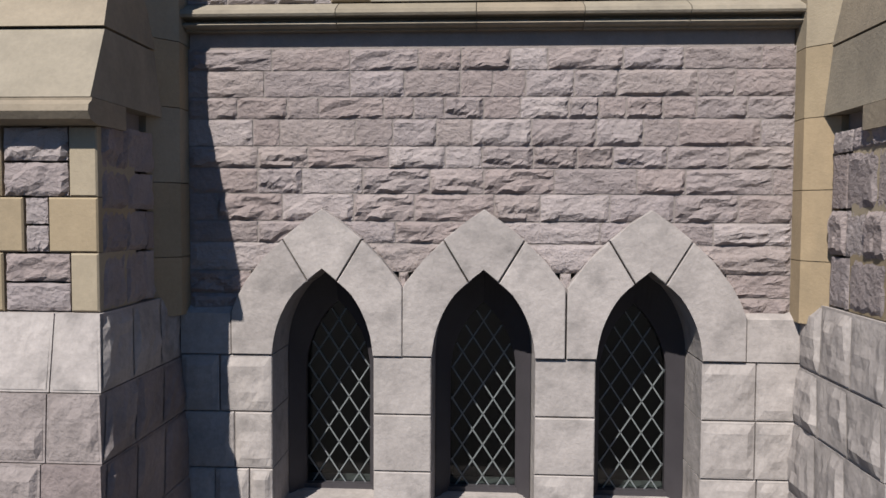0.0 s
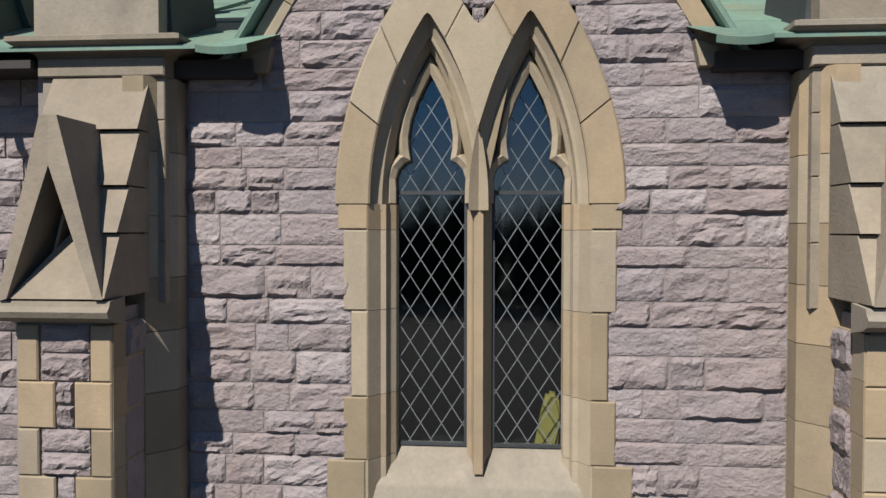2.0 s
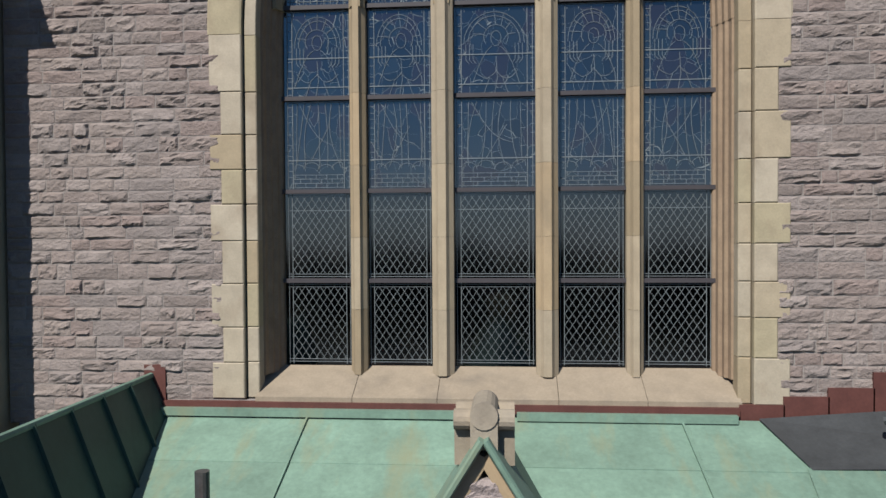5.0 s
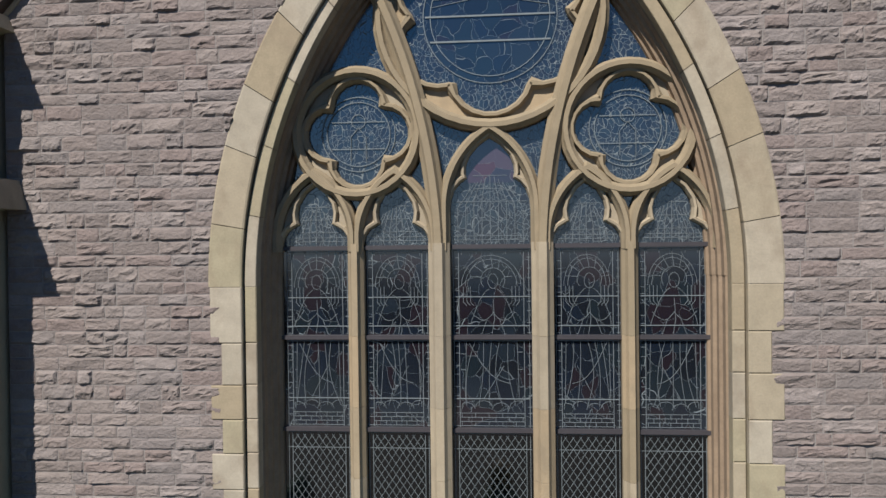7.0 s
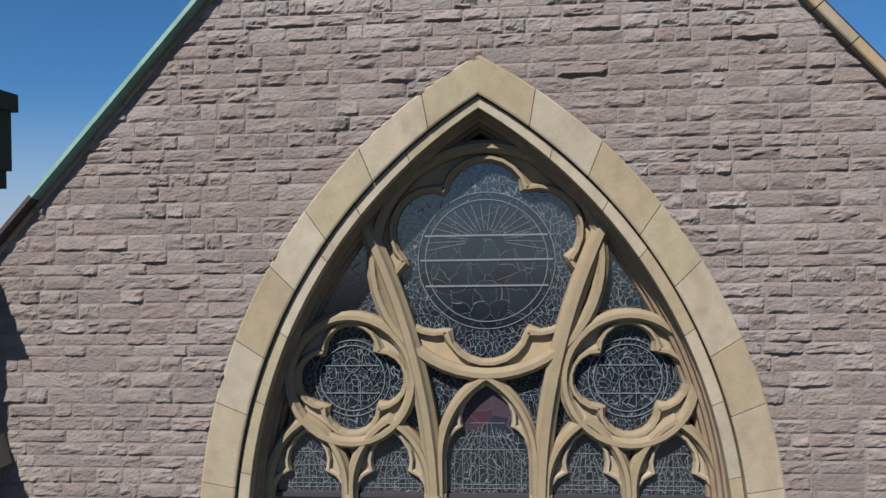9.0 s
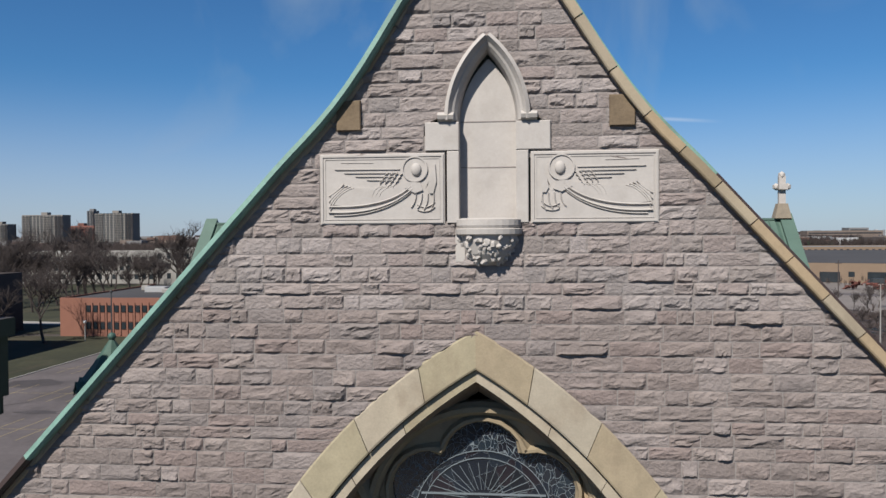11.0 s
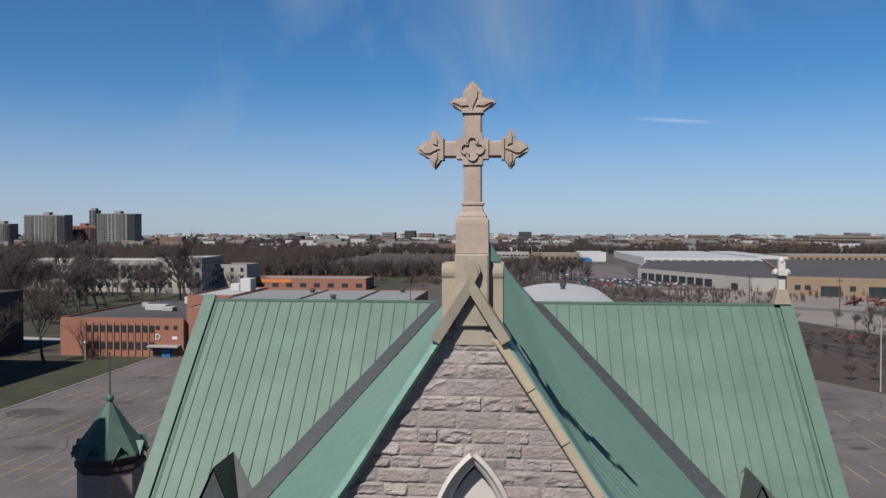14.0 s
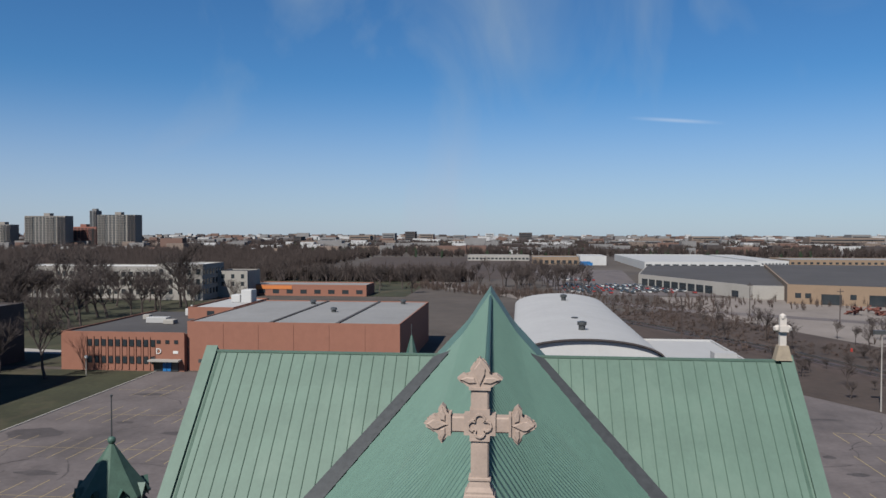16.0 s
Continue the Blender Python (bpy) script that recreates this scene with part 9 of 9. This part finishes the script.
# ---- poles and lamps ----
def lamp_pole(x, y, h, head, label):
    t = thing("lamp_post", (x, y, 0), label, "lamp post", "lamp posts")
    bm = bmesh.new()
    tube(bm, (x, y, 0), (x, y, h), 0.16, 0.10, 8)
    part("pole", bm, M_CONCRETE, t)
    bm = bmesh.new()
    if head == "ball":
        bmesh.ops.create_icosphere(bm, subdivisions=2, radius=0.42, matrix=Matrix.Translation((x, y, h + 0.3)))
        part("globe", bm, M_SIGNWHITE, t)
    else:
        box(bm, x - 1.6, x + 0.6, y - 0.35, y + 0.35, h - 0.3, h + 0.5)
        part("lamp_head", bm, M_STEEL, t)


lamp_pole(71.5, 158, 15.6, "flat", "tall pale lamp post with a flat head at the lot's edge")
lamp_pole(-104, 176, 4.4, "ball", "short lamp post with a white globe on the lawn")
lamp_pole(-132, 300, 4.4, "ball", "short lamp post with a white globe on the lawn")
for x, y, h in ((-74, 176, 4.2), (-62, 172, 3.6)):
    lamp_pole(x, y, h, "flat", "short grey post on the car park")
for x, y in ((-48, 452), (-28, 430), (20, 400), (96, 330), (52, 250), (-75, 500), (120, 300)):
    t = thing("utility_pole", (x, y, 0), "tall wooden utility pole beside the street", "utility pole", "utility poles")
    bm = bmesh.new()
    tube(bm, (x, y, 0), (x, y, 14), 0.2, 0.14, 6)
    part("pole", bm, M_TWIG, t)
    bm = bmesh.new()
    box(bm, x - 1.2, x + 1.2, y - 0.1, y + 0.1, 12.8, 13.1)
    part("crossarm", bm, M_TWIG, t)
for x, y in ((60, 228), (75, 232), (98, 236)):
    bm = bmesh.new()
    lathe(bm, x, y, [(0.35, 0.05), (0.3, 0.9), (0.12, 1.1)], 8)
    solo("marker_post", bm, M_RED, "small orange marker post by the track", "marker", "marker posts")


# ---- bare trees ----
def grow(bm_wood, bm_twig, r, p, d, length, rad, depth):
    """One branch, with side branches down to the twigs."""
    n = 3 if depth > 1 else 2
    pts, q, v = [p], Vector(p), Vector(d)
    for _ in range(n):
        v = (v + Vector((r.uniform(-0.22, 0.22), r.uniform(-0.22, 0.22), r.uniform(0.0, 0.16)))).normalized()
        q = q + v * length / n
        pts.append(q.copy())
    bm = bm_wood if depth > 1 else bm_twig
    for i in range(n):
        tube(bm, pts[i], pts[i + 1], rad * (1 - 0.55 * i / n), rad * (1 - 0.55 * (i + 1) / n), 5 if depth > 2 else 3)
    if depth == 0:
        return
    for k in range(r.choice((4, 5, 6)) if depth > 1 else r.choice((3, 4, 5))):
        t = r.uniform(0.35, 1.0) if depth < 4 else r.uniform(0.45, 1.0)
        i = min(n - 1, int(t * n))
        base = pts[i].lerp(pts[i + 1], t * n - i)
        a = r.uniform(0, 2 * math.pi)
        side = Vector((math.cos(a), math.sin(a), 0))
        nd = (v * r.uniform(0.5, 0.9) + side * r.uniform(0.5, 0.95) + Vector((0, 0, 0.22))).normalized()
        grow(bm_wood, bm_twig, r, base, nd, length * r.uniform(0.55, 0.78), max(0.03, rad * r.uniform(0.42, 0.6)), depth - 1)


def tree(seed, height, x, y, label="bare deciduous tree with fine grey-brown twigs", turn=0.0):
    r = random.Random(seed)
    t = thing("tree", (0, 0, 0), label, "tree", "bare trees")
    wood, twig = bmesh.new(), bmesh.new()
    grow(wood, twig, r, Vector((0, 0, 0)), Vector((0, 0, 1)), height * 0.42, height * 0.022, 4)
    part("trunk", wood, M_TWIG, t)
    part("crown", twig, M_TWIG, t)
    t.matrix_basis = pose(x, y, 0, 0, 0, turn)
    return t


sources = [tree(31, 17, -165, 262), tree(32, 19, -182, 300), tree(33, 15, -150, 285), tree(34, 22, -104, 440, "wide spreading bare tree on the lawn"), tree(35, 12, -122, 196)]
r = random.Random(77)
spots = [(-172, 285), (-158, 310), (-196, 280), (-205, 320), (-186, 340), (-168, 345), (-150, 340), (-214, 300), (-225, 345), (-240, 350), (-196, 355), (-140, 320), (-176, 250), (-235, 310), (-160, 240), (-250, 330),
         (-132, 352), (-180, 360), (-128, 178), (-112, 172), (-140, 160), (-60, 430), (-70, 460), (-120, 470), (-90, 480), (-135, 500), (-160, 450), (-44, 470)]
for x, y in spots:
    k = r.uniform(0.8, 1.15)
    m = pose(x, y, 0, 0, 0, r.uniform(0, 360))
    c = copy_thing(r.choice(sources[:3] if y < 380 else sources[:4]), m)
    c.scale = (k, k, k * r.uniform(0.9, 1.1))
for k in range(64):
    x, y = r.uniform(-300, -140), r.uniform(240, 366)
    if x > -0.42 * y:
        continue
    c = copy_thing(r.choice(sources[:3]), pose(x, y, 0, 0, 0, r.uniform(0, 360)))
    q = r.uniform(1.1, 1.75)
    c.scale = (q, q, q)
for k in range(30):
    x, y = r.uniform(-150, 12), r.uniform(432, 545)
    c = copy_thing(r.choice(sources[:4]), pose(x, y, 0, 0, 0, r.uniform(0, 360)))
    q = r.uniform(0.55, 0.95)
    c.scale = (q, q, q)
for x, y, k in ((10, 470, 0.9), (18, 480, 1.0), (28, 490, 0.85), (2, 480, 0.8), (36, 500, 0.7), (24, 462, 0.8)):
    c = copy_thing(sources[3], pose(x, y, 0, 0, 0, r.uniform(0, 360)))
    c.scale = (k, k, k)


for k in range(46):
    f = r.random()
    x, y = 46 + 150 * f + r.uniform(-22, 22), 318 - 165 * f + r.uniform(-42, 42)
    if x < 68 and y < 192 or x < 57 and y < 294:
        continue
    c = copy_thing(r.choice(sources[:3]), pose(x, y, 0, 0, 0, r.uniform(0, 360)))
    q = r.uniform(0.22, 0.52)
    c.scale = (q, q, q * 1.15)
for k in range(34):
    f = r.random()
    x, y = 64 + 34 * r.random() ** 1.4 + 8 * f, 172 + 62 * f - 20 * r.random() * (1 - f)
    if x < 62 + max(0, 172 - y) * 0.62:
        continue
    c = copy_thing(r.choice(sources[:3]), pose(x, y, 0, 0, 0, r.uniform(0, 360)))
    q = r.uniform(0.14, 0.34)
    c.scale = (q * 1.25, q * 1.25, q)
for k in range(26):
    x, y = r.uniform(-6, 44), r.uniform(455, 545)
    c = copy_thing(r.choice(sources[:4]), pose(x, y, 0, 0, 0, r.uniform(0, 360)))
    q = r.uniform(0.6, 0.95)
    c.scale = (q, q, q)


class Sticks:
    """Far woods and scrub: many thin upright twigs in one mesh."""

    def __init__(self):
        self.v, self.f = [], []

    def fan(self, r, x, y, h, w, n, thick):
        for _ in range(n):
            a, lean_out = r.uniform(0, 2 * math.pi), r.uniform(0.05, 1.0)
            b = Vector((x + r.uniform(-0.15, 0.15) * w, y + r.uniform(-0.1, 0.1) * w, r.uniform(0.0, 0.35) * h))
            tip = Vector((x + math.cos(a) * lean_out * w * 0.5, y + math.sin(a) * lean_out * w * 0.5, h * r.uniform(0.6, 1.0) * (1 - 0.25 * lean_out)))
            side = Vector((thick, thick * r.uniform(-0.5, 0.5), 0))
            i = len(self.v)
            self.v += [tuple(b - side), tuple(b + side), tuple(tip)]
            self.f.append((i, i + 1, i + 2))

    def done(self, name, mat, label, category):
        me = bpy.data.meshes.new(name)
        me.from_pydata(self.v, [], self.f)
        me.materials.append(mat)
        return tagged(new(name, me), label, category, kind="stuff")


woods, r = Sticks(), random.Random(13)
for k in range(11500):
    y = 520 + 1500 * r.random() ** 1.3
    x = r.uniform(-0.75, -0.06) * y if y < 980 else r.uniform(-0.75, 0.70) * y
    if -190 < x < 45 and 545 < y < 1010:
        continue
    if x > 15 and y < 960:
        continue
    woods.fan(r, x, y, r.uniform(9, 17), r.uniform(8, 13), 30, 0.20 + y * 0.00018)
for k in range(900):
    y = r.uniform(385, 520)
    x = r.uniform(-0.72, -0.34) * y
    if y < 415 and x > -265:
        continue
    woods.fan(r, x, y, r.uniform(9, 15), r.uniform(6, 10), 26, 0.13)
woods.done("far_woods", M_TWIG_I, "hazy brown band of leafless woods", "woods")
scrub = Sticks()
for k in range(6500):
    t = r.random()
    x = 30 + 300 * t + r.uniform(-30, 30)
    y = 330 - 150 * t + r.uniform(-75, 75)
    if x < 67 and y < 190 or (x < 56 and y < 292):
        continue
    if x > 92 and y > 252 or x < 80 and y < 170:
        continue
    scrub.fan(r, x, y, r.uniform(0.5, 1.5) if r.random() < 0.93 else r.uniform(2.5, 7), r.uniform(2.5, 5.0), 11, 0.09)
for k in range(320):
    x = r.uniform(20, 260)
    y = 395 + r.uniform(-28, 28) - (x - 60) * 0.25
    scrub.fan(r, x, y, r.uniform(2, 7), r.uniform(2, 4), 18, 0.06)
for k in range(260):
    x, y = r.uniform(-70, 20), 0
    y = 440 + r.uniform(-22, 22) - (x + 20) * 0.9
    scrub.fan(r, x, y, r.uniform(2, 7), r.uniform(3, 5), 22, 0.07)
scrub.done("scrub", M_BRUSH, "leafless scrub and saplings along the railway", "scrub")
firs = Sticks()
for k in range(420):
    y = r.uniform(950, 2300)
    x = r.uniform(-0.3, 0.62) * y
    firs.fan(r, x, y, r.uniform(8, 14), r.uniform(4, 6), 26, 0.7)
firs.done("far_conifers", M_FIR, "dark conifers among the far woods", "woods")

hedge, r = Sticks(), random.Random(3)
for k in range(620):
    x, y = r.uniform(-190, 190), -70 - 45 * r.random()
    hedge.fan(r, x, y, r.uniform(10, 18), r.uniform(5, 9), 26, 0.45)
hedge.done("trees_behind", M_TWIG_I, "dark bare trees facing the church", "trees")


# ---- the street side behind the walk: unseen dark asphalt and low wall, added for reflections and bounce ----
bm = bmesh.new()
quad(bm, [(-90, -67, 0.05), (90, -67, 0.05), (90, 3.6, 0.05), (-90, 3.6, 0.05)])
solo("pavement", bm, M_STREET, "unseen dark asphalt forecourt added for reflections and low bounce", "pavement", kind="structure")
bm = bmesh.new()
box(bm, -90, 90, -68, -67, 0, 1.0)
solo("wall_street", bm, M_CONCRETE, "unseen low concrete wall added to close the street side", "wall", kind="structure")
